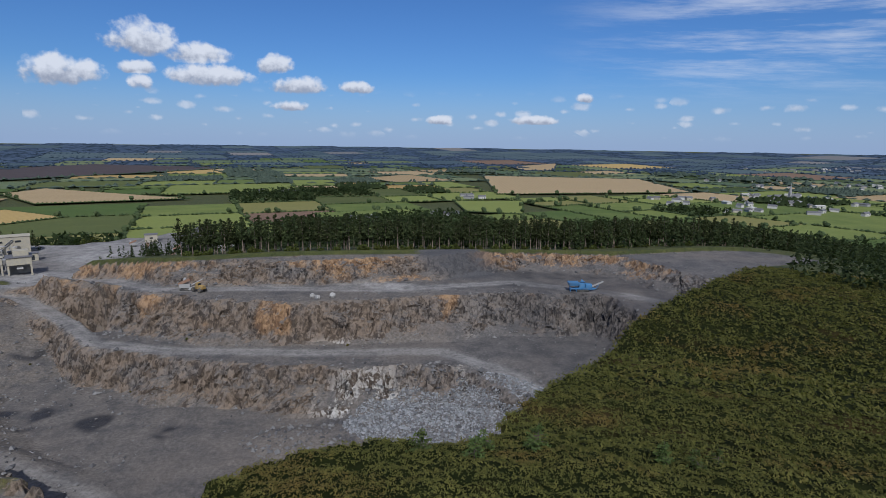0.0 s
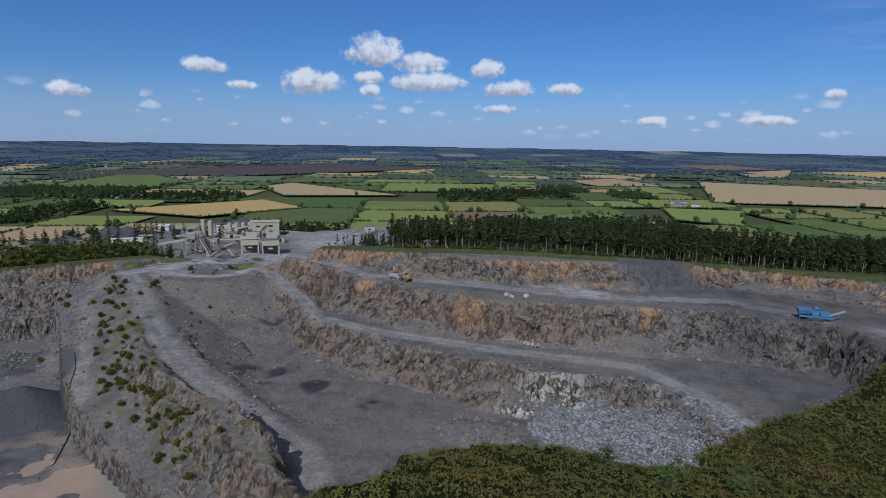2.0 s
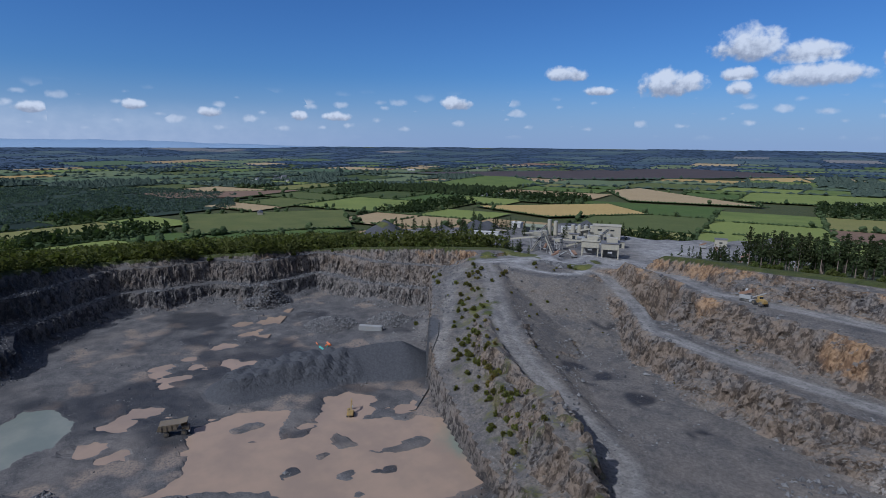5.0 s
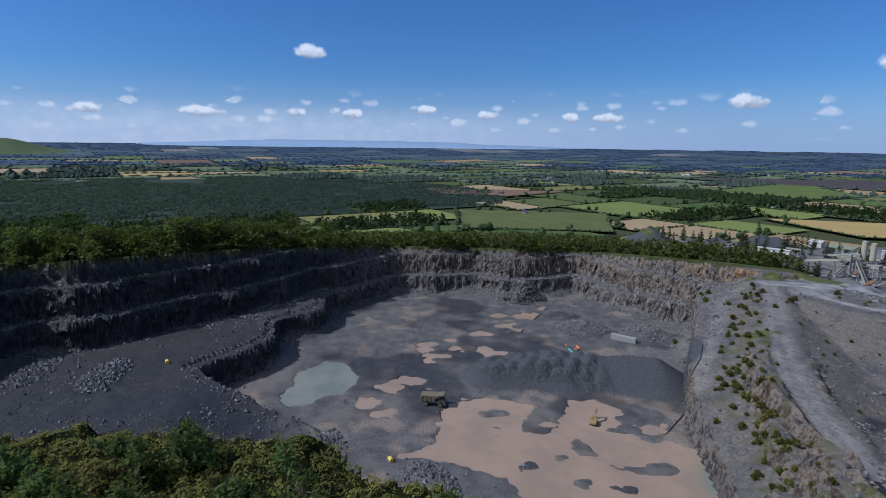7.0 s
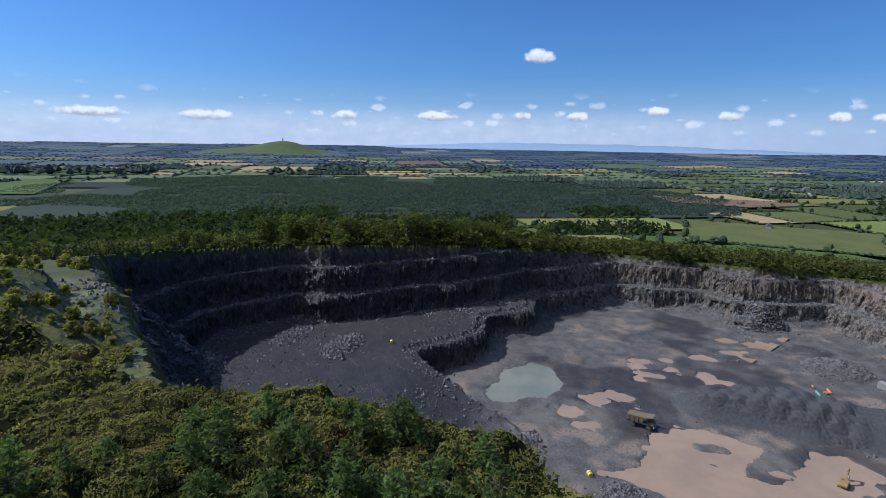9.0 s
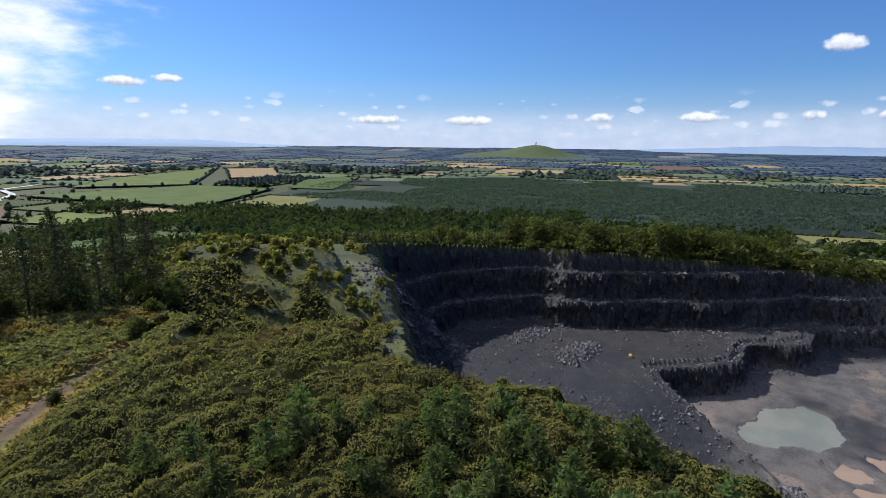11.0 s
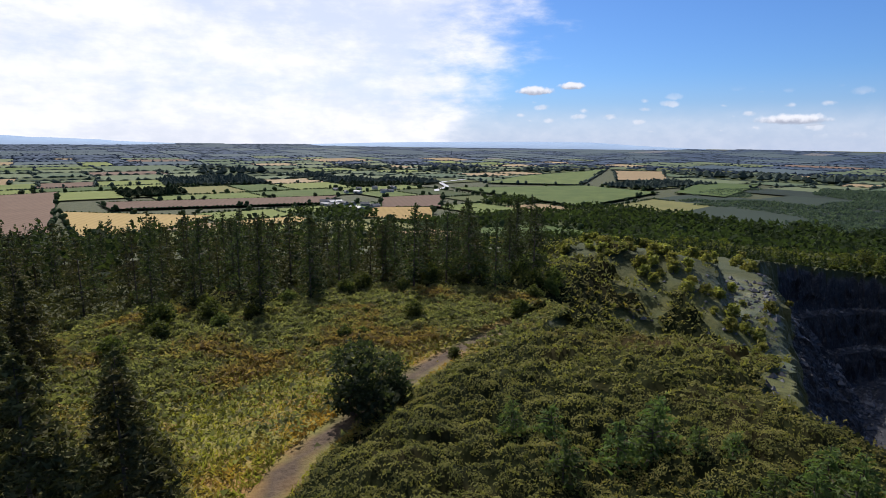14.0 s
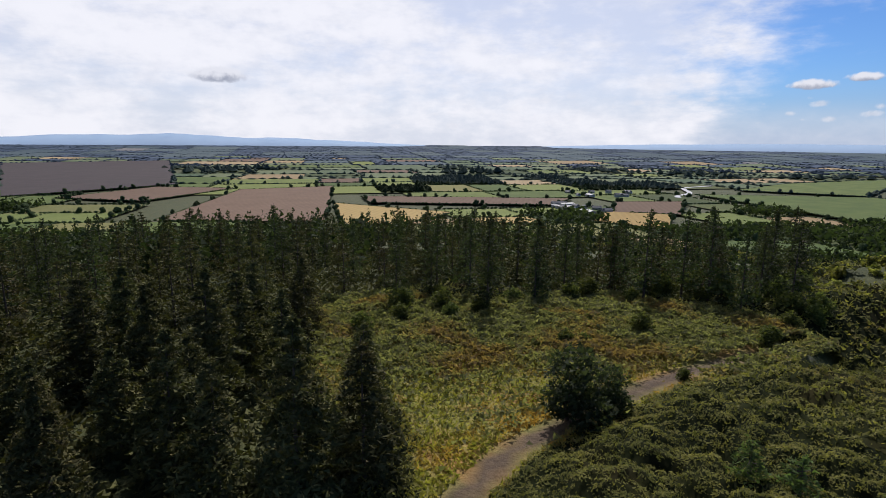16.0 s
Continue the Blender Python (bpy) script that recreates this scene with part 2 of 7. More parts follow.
SPUR = [(-42, -100, 89.5), (-49, -101, 93.5), (-57, -103, 95.5), (-61, -101, 94), (-65, -96, 91.5), (-67, -90, 89), (-68, -85.5, 86), (-70, -81, 82), (-74, -77, 76), (-82, -72, 66)]
SPUR_BACK = [(-61, -101, 95), (-84, -116, 88), (-110, -132, 80), (-140, -156, 72)]
YARD = [(-170, 248), (-160, 300), (-135, 380), (-185, 440), (-220, 410), (-245, 375), (-300, 368), (-345, 335), (-385, 262), (-405, 212), (-370, 205), (-325, 238), (-280, 262), (-250, 240), (-220, 235)]


CLEARING = [(6, -27), (9, -37), (13, -43), (21, -40), (22, -48), (25, -60), (29, -71), (24, -76), (16, -74), (7, -74), (2, -80), (-6, -85), (-16, -82), (-26, -78), (-29, -67),
            (-21, -60), (-13, -52), (-7, -46), (-2, -40), (2, -33)]
PATH = [(8, -22, 0), (4, -31, 0), (2, -36, 0), (-1, -40, 0), (-5, -45, 0), (-10, -51, 0), (-15, -56, 0), (-22, -62, 0), (-29, -69, 0)]
FOREST_SOUTH = [(10, -24), (12, -38), (16, -42), (23, -38), (26, -48), (28, -58), (33, -72), (22, -79), (10, -80), (-10, -88), (-28, -82), (-38, -92), (-52, -112), (-60, -170), (60, -210),
                (170, -120), (130, -10), (50, -8)]
GULLY = [(-27, -57), (-29, -63), (-34, -69), (-42, -73), (-50, -73), (-60, -66), (-100, -74), (-110, -60), (-70, -42), (-46, -44), (-36, -50)]
MUD_POOL = [(-155, 10), (-167, 23), (-178, 27), (-189, 30), (-190, 42), (-189, 52), (-183, 61), (-172, 55), (-168, 66), (-168, 76), (-158, 88), (-150, 90), (-155, 97), (-145, 107),
            (-133, 112), (-119, 105), (-110, 92), (-112, 70), (-122, 52), (-129, 43), (-140, 37), (-150, 24)]
GREY_POOL = [(-202, -32), (-216, -27), (-223, -30), (-233, -14), (-229, -7), (-214, -3), (-202, -10), (-195, -18), (-192, -28)]
DIGGER_POOL = [(-170, 66), (-186, 75), (-187, 86), (-176, 92), (-168, 86), (-160, 80)]
PUDDLES = [(-162, 97, 4.0), (-250, 30, 3.2), (-244, 28, 2.6), (-243, 42, 4.4), (-236, 33, 3.0), (-241, 55, 3.4), (-233, 58, 4.2), (-204, 11, 3.6), (-210, 18, 4.2), (-193, 0, 4.6),
           (-184, 6, 3.4), (-180, 9, 2.4), (-291, 75, 4.0), (-287, 86, 5.0), (-287, 96, 6.5), (-274, 74, 3.6), (-201, 23, 1.6), (-196, 28, 1.8), (-255, 40, 2.2), (-262, 58, 2.6),
           (-266, 80, 3.0), (-300, 108, 4.0), (-228, 28, 2.0)]
ISLANDS = [(-172, 21, 3.0, 4.5), (-177, 25, 2.4, 2.4), (-167, 61, 2.0, 5.0), (-154, 67, 4.6, 2.2), (-149, 59, 2.0, 3.4), (-146, 49, 1.7, 2.2), (-169, 43, 1.4, 2.6), (-179, 45, 1.6, 3.0),
           (-140, 84, 3.0, 7.0), (-132, 74, 1.4, 3.0), (-150, 80, 2.6, 1.6), (-136, 62, 1.2, 2.0), (-125, 60, 1.6, 1.4)]
YARD_HEAPS = [(-320, 354, 44, 9.5), (-308, 362, 44, 9.0), (-357, 283, 44, 9.5), (-352, 292, 44, 8.5), (-375, 262, 44, 5), (-387, 214, 46, 9), (-250, 292, 44, 4), (-185, 420, 44, 7), (-300, 262, 44, 3)]
ROCK_HEAPS = [(-88, -78, 9, 7, 5.0), (-98, -84, 10, 6, 4.0), (-80, -66, 6, 5, 3.0), (2, 150, 33, 19, 5.5), (-30, 141, 24, 10, 2.8), (-200, -92, 15, 7, 2.2), (-165, -134, 12, 8, 3.2), (-205, -118, 14, 6, 1.2), (-135, 16, 16, 9, 2.4), (-160, -12, 14, 5, 1.6),
              (-208, 222, 14, 8, 3.0), (-262, 112, 12, 14, 5.0), (-250, 140, 12, 12, 6.0), (-318, 95, 9, 16, 12.0)]


def natural(x, y):
    """The hill and the plain before anybody dug; the plain lifts very slowly far away."""
    r = np.hypot(x, y)
    z = 94 * np.exp(-(r / 430) ** 2.2)
    z = z - 0.155 * np.clip(y, 0, 110) * smooth(r, 15, 60) * np.exp(-np.clip(r - 110, 0, None) / 60.0)
    z = z + 5.5 * np.exp(-((x + 62) ** 2 + (y + 100) ** 2) / 22.0 ** 2)
    z = z + 10 * np.exp(-((x - 165) ** 2 + (y - 275) ** 2) / 75.0 ** 2)
    z = z + 78 * np.clip((r - 2300) / 2600, 0, 0.99) ** 1.6
    return z + 1.2 * fbm(x, y, 90, 3, 5) * smooth(r, 60, 160) * (1 - smooth(r, 500, 700))


def land(x, y):
    """Height of the ground and what it is made of."""
    x, y = np.asarray(x, float), np.asarray(y, float)
    z0 = natural(x, y)
    z = z0.copy()
    r = np.hypot(x, y)
    near = (r < 520)
    crag = fbm(x, y, 14, 4, 11) * 2.6 + np.abs(vnoise(x, y, 5, 23)) * 1.6 - 0.8
    soft = fbm(x, y, 30, 3, 31)
    lumps = fbm(x, y, 6, 3, 41)

    def cut(z, corners, level, faces, rough=1.0, seed=0, talus=0.0):
        """Dig down to level inside the corners; beyond them rise by faces: how far out each starts, its height, and its depth in plan."""
        d0 = outline(x, y, corners)
        rise = np.zeros(x.shape)
        for k, (start, high, deep) in enumerate(faces):
            edge = 2.4 * fbm(x, y, 13, 3, seed + 3 * k) + 1.5 * np.abs(vnoise(x, y, 4.5, seed + 3 * k + 1)) + 0.7 * vnoise(x, y, 2.2, seed + 3 * k + 2) - 0.6
            d = d0 + edge * rough - start
            rise = rise + high * np.clip(d / deep, 0, 1) + 0.10 * np.clip(d - deep, 0, 5)
            if talus and k == 0:
                piled = smooth(fbm(x, y, 24, 3, seed + 13), -0.35, 0.5)
                rise = np.maximum(rise, np.clip(0.58 * (d0 + talus * piled + 0.6 * lumps), 0, 0.55 * high * piled))
        return np.minimum(z, level + rise + np.clip(d0 - faces[-1][0] - 14, 0, None) * 3)

    z = cut(z, EAST_LEDGE, 66.5, [(0, 6, 5), (9, 40, 30)], 0.8, 300)
    z = cut(z, TOP_BENCH, 59, [(0, 9, 7.5), (13, 40, 40)], 0.9, 320, 5.0)
    z = cut(z, ROAD_BENCH, 45, [(0, 13.5, 7.5), (16, 40, 30)], 1.0, 340, 6.0)
    z = cut(z, EAST_FLOOR, 33, [(-1, 12, 7), (16, 40, 30)], 1.1, 360, 9.0)
    fall = smooth(y, -62, -16) * smooth(x, -204, -172)
    z = cut(z, BENCH, 32 - 11 * fall, [(0, 11, 2.8), (7.5, 11.5, 3.2), (15, 30, 6)], 0.75, 380, 4.0)
    z = cut(z, WEST_FLOOR, 20, [(0, 10.5, 3.0), (8, 11.5, 3.6), (16, 30, 9)], 0.75, 400, 5.0)
    # the hill keeps its edge
    rim = outline(x, y, HILL_RIM)
    hill = z0 - np.clip(rim + crag * 0.5, 0, None) * 2.6
    z = np.where(near, np.maximum(z, np.minimum(hill, z0)), z)
    d = outline(x, y, GULLY) + crag * 0.5
    z = np.minimum(z, 84 + 0.15 * (x + 60) + np.clip(d, 0, None) * (0.42 + 2.6 * (1 - smooth(r, 57, 66))))
    # spine between the two pits
    d, h = along(x, y, SPINE)
    z = np.maximum(z, np.minimum(h - np.clip(d - 1.2 + crag * 0.7, 0, None) * 2.0, z0 + 3))
    z = z + (1.6 * fbm(x, y, 6, 3, 33) + 0.7 * np.abs(vnoise(x, y, 3, 34))) * (1 - smooth(d, 11, 17)) * smooth(z, 22, 26)
    d, h = along(x, y, SPUR)
    z = np.maximum(z, np.minimum(h - np.clip(d - 3 + crag * 0.6, 0, None) * (0.40 + 0.5 * smooth(-x, 58, 74)), z0 + 1.5))
    d, h = along(x, y, SPUR_BACK)
    z = np.maximum(z, np.minimum(h - np.clip(d - 6 + crag, 0, None) * 1.4, z0))
    # yard and junction
    d = outline(x, y, YARD)
    w = 1 - smooth(d, -2, 22)
    z = z * (1 - w) + (44.5 + 0.6 * soft) * w
    w = 1 - smooth(np.hypot((x + 207) / 1.25, y - 214), 22, 36)
    z = z * (1 - w) + 51 * w
    pad = np.hypot((x + 207) / 1.25, y - 214) - 26
    bank = 50.5 - 0.44 * np.clip(pad + 1.6 * soft, 0, None) + 0.8 * lumps * smooth(pad, 0, 8)
    east = (y > 184 - 0.607 * (x + 224)) & (pad < 48)
    z = np.where(east, np.maximum(z, np.minimum(bank, z0 + 2)), z)
    z = np.where((x > -240) & (pad < 48) & (y < 214) & (x < -126), np.minimum(z, np.maximum(bank, 33.0)), z)
    # muddy basins in the western floor
    floor = smooth(24 - z, 0.5, 3.0)
    ragged = 4.0 * fbm(x, y, 9, 4, 51, 0.6) + 1.6 * fbm(x, y, 3, 2, 53)
    d = np.minimum(np.minimum(outline(x, y, MUD_POOL), outline(x, y, GREY_POOL)), outline(x, y, DIGGER_POOL))
    for px, py, size in PUDDLES:
        d = np.minimum(d, np.hypot(x - px, (y - py) * 0.7) - size)
    for px, py, rx, ry in ISLANDS:
        d = np.maximum(d, (1.15 - np.hypot((x - px) / rx, (y - py) / ry)) * min(rx, ry))
    d = d + ragged
    z = z - floor * 0.85 * (1 - smooth(d, -1.8, 1.2)) + floor * 0.5 * smooth(fbm(x, y, 26, 3, 54), 0.15, 0.5) * smooth(d, 1, 6)
    # tipped heaps of dark chippings
    d, h = along(x, y, [(-197, 116, 11.0), (-202, 104, 10.2), (-207, 88, 8.2), (-210, 68, 6.6), (-210, 52, 5.0)])
    d1, v1 = cells(0.75 * x - 0.5 * y, (0.5 * x + 0.75 * y) * 1.5, 7.0, 57)
    lobes = (2.4 - 2.6 * np.clip(d1, 0, 1) ** 1.3 + 1.2 * (v1 - 0.5)) * smooth(100 - y, 0, 12)
    heap = 20 + h - 0.62 * np.maximum(d - 6 * smooth(96 - y, 0, 20), 0) + 0.25 * lumps + lobes * smooth(h - 0.5 * d, 0, 3)
    for px, py, ground, high in YARD_HEAPS:
        heap = np.maximum(heap, ground + high - 0.62 * np.hypot(x - px, y - py) + 0.3 * lumps)
    chips = smooth(heap - z, -0.2, 0.4)
    z = np.maximum(z, heap)
    # blasted rock heaped against the eastern face and left on the bench
    for px, py, wide, deep, high in ROCK_HEAPS:
        q = np.clip(1 - ((x - px) / wide) ** 2 - ((y - py) / deep) ** 2, 0, 1)
        z = z + high * q * (0.75 + 0.5 * fbm(x, y, 8, 3, 58))
    dust = np.zeros(x.shape)
    for line, half, soft_edge, worn in ((RAMP, 7, 20, 0.14), (ROAD_WEST, 2.6, 4, 0.3), (ROAD_EAST, 4, 6, 0.42), (ROAD_BENCH_LINE, 3.0, 5, 0.55), (ROAD_TOP, 3, 5, 0.6), (ROAD_YARD, 5, 8, 1.0)):
        d, h = along(x, y, line)
        if half == 4:
            z = np.maximum(z, np.where(d < 30, h - 0.34 * np.clip(d - half, 0, None) + 0.5 * lumps, z))
        w = 1 - smooth(d, half, half + soft_edge)
        z = z * (1 - w) + h * w
        tracks = 0.42 + 0.58 * np.maximum(np.exp(-((d - 0.5 * half) / 0.9) ** 2), 0.5 * np.exp(-((d - half) / 0.8) ** 2))
        dust = np.maximum(dust, worn * tracks * (1 - smooth(d + 1.0 * lumps, half * 0.7, half * 1.5)))
    bare = 1 - smooth(outline(x, y, YARD), -4, 10)
    dust = np.maximum(dust, bare * (0.45 + 0.7 * soft))
    dust = np.maximum(dust, 0.9 * np.clip(1.2 - ((x + 20) / 24) ** 2 - ((y - 212) / 8) ** 2, 0, 1) * smooth(lumps, -0.6, 0.3))
    dust = np.maximum(dust, 0.75 * (1 - smooth(np.hypot(x + 218, y - 214), 12, 26)) * smooth(fbm(x, y, 12, 3, 59), -0.3, 0.3))
    loop = np.hypot((x + 205) / 1.35, y - 214)
    dust = np.maximum(dust, 0.9 * np.exp(-((loop - 15) / 2.2) ** 2))
    dust = dust * (1 - 0.8 * (1 - smooth(loop, 8, 12)))
    chips = np.maximum(chips, 0.8 * np.clip(1.3 - ((x - 6) / 20) ** 2 - ((y - 237) / 12) ** 2, 0, 1))
    dug = np.maximum(smooth(z0 - z, 0.8, 2.5), np.maximum(bare, chips)) * near
    # a light dusting blown over the floors
    dust = np.clip(dust, 0, 1)
    return z, z0, dug, dust, chips * near

# ---------------------------------------------------------------- materials
def material(name):
    mat = bpy.data.materials.new(name)
    mat.use_nodes = True
    n = Nodes(mat.node_tree)
    shader = n.add("ShaderNodeBsdfPrincipled")
    n.add("ShaderNodeOutputMaterial", Surface=shader)
    return mat, n, shader


def bumped(n, shader, height, strength, distance):
    bump = n.add("ShaderNodeBump", Height=height, Strength=strength, Distance=distance)
    n.put(shader.inputs["Normal"], bump)


def ground_material():
    mat, n, shader = material("quarry_ground")
    place = n.add("ShaderNodeNewGeometry")
    pos, up = place.outputs["Position"], n.add("ShaderNodeSeparateXYZ", Vector=place.outputs["Normal"]).outputs[2]

    def mask(name):
        node = n.add("ShaderNodeAttribute")
        node.attribute_name = name
        return node.outputs["Fac"]
    dug, dust, ochre, wet_shade, turf, pale = mask("dug"), mask("dust"), mask("ochre"), mask("wet_shade"), mask("turf"), mask("pale")
    chips, trail, silt, brown = mask("chips"), mask("trail"), mask("silt"), mask("brown")
    big = n.noise(pos, 0.02, 5, 0.6).outputs[0]
    mid = n.noise(pos, 0.16, 6, 0.65).outputs[0]
    fine = n.noise(pos, 1.1, 6, 0.7).outputs[0]
    tiny = n.noise(pos, 5.0, 3, 0.6).outputs[0]
    squash = n.add("ShaderNodeMapping", Vector=pos, Scale=(1.0, 1.0, 0.42)).outputs[0]
    grain = n.noise(squash, 0.45, 6, 0.7).outputs[0]
    bent = n.add("ShaderNodeVectorMath", i0=n.add("ShaderNodeMapping", Vector=pos, Scale=(1.0, 1.0, 0.7)).outputs[0], i1=n.noise(pos, 0.5, 3, 0.6).outputs[1])
    blocks = n.add("ShaderNodeTexVoronoi", Vector=bent, Scale=0.55)
    chunks = n.add("ShaderNodeTexVoronoi", Vector=bent, Scale=1.5)
    tone = n.add("ShaderNodeSeparateColor", Color=blocks.outputs["Color"]).outputs[0]
    speck = n.add("ShaderNodeSeparateColor", Color=chunks.outputs["Color"]).outputs[0]
    crack = n.math("ADD", n.math("MULTIPLY", grain, 0.62), n.math("ADD", n.math("MULTIPLY", tone, 0.20), n.math("MULTIPLY", speck, 0.18)))
    # flat floors of crushed stone
    gravel = n.mix(n.ramp(mid, 0.3, 0.7), rgb(0.066, 0.062, 0.063), rgb(0.132, 0.122, 0.118))
    gravel = n.mix(n.ramp(fine, 0.35, 0.7), n.mix(0.55, gravel, rgb(0.030, 0.030, 0.033)), gravel)
    gravel = n.mix(n.math("MULTIPLY", n.ramp(big, 0.45, 0.7), 0.45), gravel, rgb(0.15, 0.125, 0.108))
    gravel = n.mix(n.math("MULTIPLY", n.ramp(tiny, 0.58, 0.72), 0.6), gravel, rgb(0.21, 0.205, 0.20))
    # broken faces
    face = n.mix(n.ramp(crack, 0.36, 0.62), rgb(0.026, 0.024, 0.025), rgb(0.150, 0.134, 0.124))
    face = n.mix(n.math("MULTIPLY", n.ramp(mid, 0.5, 0.7), 0.5), face, rgb(0.155, 0.118, 0.094))
    face = n.mix(n.math("MULTIPLY", n.ramp(tiny, 0.5, 0.75), 0.45), face, rgb(0.05, 0.048, 0.05))
    earth = n.mix(n.ramp(crack, 0.38, 0.6), rgb(0.062, 0.046, 0.034), rgb(0.165, 0.125, 0.094))
    browned = n.math("MULTIPLY", brown, n.ramp(n.math("ADD", mid, n.math("MULTIPLY", big, 0.6)), 0.54, 0.90))
    face = n.mix(n.math("MULTIPLY", browned, 0.9), face, earth)
    gravel = n.mix(n.math("MULTIPLY", browned, 0.75), gravel, n.mix(n.ramp(fine, 0.35, 0.7), rgb(0.072, 0.061, 0.051), rgb(0.158, 0.137, 0.118)))
    rust = n.mix(n.ramp(crack, 0.35, 0.62), rgb(0.125, 0.072, 0.040), rgb(0.28, 0.175, 0.095))
    face = n.mix(n.math("MULTIPLY", n.ramp(n.math("ADD", ochre, n.math("MULTIPLY", n.math("SUBTRACT", mid, 0.5), 1.6)), 0.35, 0.9), 0.85), face, rust)
    face = n.mix(n.math("MULTIPLY", pale, n.ramp(crack, 0.44, 0.58)), face, rgb(0.38, 0.37, 0.355))
    steep = n.ramp(up, 0.90, 0.66)
    stone = n.mix(steep, gravel, face)
    road = n.mix(n.ramp(mid, 0.3, 0.7), rgb(0.17, 0.162, 0.158), rgb(0.34, 0.328, 0.32))
    stone = n.mix(n.math("MULTIPLY", dust, n.ramp(fine, 0.2, 0.55)), stone, road)
    stone = n.mix(n.math("MULTIPLY", silt, n.ramp(fine, 0.25, 0.6)), stone, rgb(0.185, 0.145, 0.118))
    # darkens wet floors, and rock faces whose shade is painted in
    stone = n.mix(n.math("MULTIPLY", wet_shade, n.ramp(fine, 0.2, 0.55)), stone, n.mix(n.math("ADD", 0.78, n.math("MULTIPLY", steep, 0.14)), stone, rgb(0.010, 0.011, 0.014)))
    dark_chips = n.mix(n.ramp(fine, 0.3, 0.7), rgb(0.040, 0.041, 0.046), rgb(0.062, 0.062, 0.068))
    stone = n.mix(chips, stone, dark_chips)
    # grass and scrub ground
    grass = n.mix(n.ramp(mid, 0.35, 0.7), rgb(0.066, 0.072, 0.020), rgb(0.150, 0.135, 0.036))
    grass = n.mix(n.ramp(fine, 0.4, 0.7), n.mix(0.5, grass, rgb(0.03, 0.04, 0.012)), grass)
    grass = n.mix(n.math("MULTIPLY", dug, turf), n.mix(0.62, grass, rgb(0.022, 0.030, 0.010)), grass)
    green = n.math("MAXIMUM", n.math("SUBTRACT", 1.0, dug), turf)
    green = n.ramp(n.math("ADD", green, n.math("MULTIPLY", n.math("SUBTRACT", fine, 0.5), 0.7)), 0.35, 0.65)
    soil = n.mix(green, stone, grass)
    hay = n.mix(n.ramp(fine, 0.3, 0.7), rgb(0.13, 0.13, 0.030), rgb(0.24, 0.20, 0.050))
    soil = n.mix(mask("meadow"), soil, n.mix(n.ramp(mid, 0.45, 0.7), hay, rgb(0.27, 0.15, 0.045)))
    soil = n.mix(trail, soil, n.mix(n.ramp(fine, 0.3, 0.7), rgb(0.055, 0.036, 0.022), rgb(0.10, 0.068, 0.044)))
    n.put(shader.inputs["Base Color"], soil)
    shader.inputs["Specular IOR Level"].default_value = 0.25
    n.put(shader.inputs["Roughness"], n.math("SUBTRACT", 0.93, n.math("MULTIPLY", wet_shade, 0.45)))
    height = n.math("ADD", n.math("MULTIPLY", n.math("ADD", fine, n.math("MULTIPLY", tiny, 0.3)), n.math("ADD", 0.35, n.math("MULTIPLY", steep, 0.5))), n.math("MULTIPLY", n.math("SUBTRACT", crack, n.math("MULTIPLY", blocks.outputs["Distance"], 0.5)), n.math("MULTIPLY", steep, 1.7)))
    bumped(n, shader, height, 0.9, 0.7)
    return mat


def mesh_from(name, verts, faces, mat=None, flat=True):
    me = bpy.data.meshes.new(name)
    verts, faces = np.asarray(verts, np.float32), np.asarray(faces, np.int32)
    k = faces.shape[1]
    me.vertices.add(len(verts)), me.loops.add(faces.size), me.polygons.add(len(faces))
    me.vertices.foreach_set("co", verts.ravel())
    me.loops.foreach_set("vertex_index", faces.ravel())
    me.polygons.foreach_set("loop_start", np.arange(0, faces.size, k, dtype=np.int32))
    me.polygons.foreach_set("use_smooth", np.full(len(faces), not flat))
    me.update(calc_edges=True)
    if mat:
        me.materials.append(mat)
    return me


def add_mask(me, name, values):
    me.attributes.new(name, "FLOAT", "POINT").data.foreach_set("value", np.asarray(values, np.float32).ravel())


# ---------------------------------------------------------------- ground: one sheet to the horizon
def spread(low, high, step, far):
    """Even steps from low to high, then longer and longer ones out to far on both sides."""
    core = np.arange(low, high + step / 2, step)
    out, s, grown = core[-1], step, []
    while out < far:
        s = min(s * 1.16, 160)
        out += s
        grown.append(out)
    out, s, shrunk = core[0], step, []
    while out > -far:
        s = min(s * 1.16, 160)
        out -= s
        shrunk.append(out)
    return np.array(shrunk[::-1] + list(core) + grown)


def noise3(p, size, seed):
    """One random value for each block of broken rock that the points lie in."""
    q = p / size
    q = q + 0.35 * np.stack([vnoise(p[:, 1] + p[:, 2], p[:, 0], size * 1.6, seed + 1), vnoise(p[:, 0], p[:, 2] + p[:, 1], size * 1.6, seed + 2), vnoise(p[:, 0], p[:, 1], size * 1.6, seed + 3)], 1)
    i = np.floor(q).astype(np.int64)
    return hash2(i[:, 0] + 57 * i[:, 2], i[:, 1] - 131 * i[:, 2], seed)


LOOK = {}


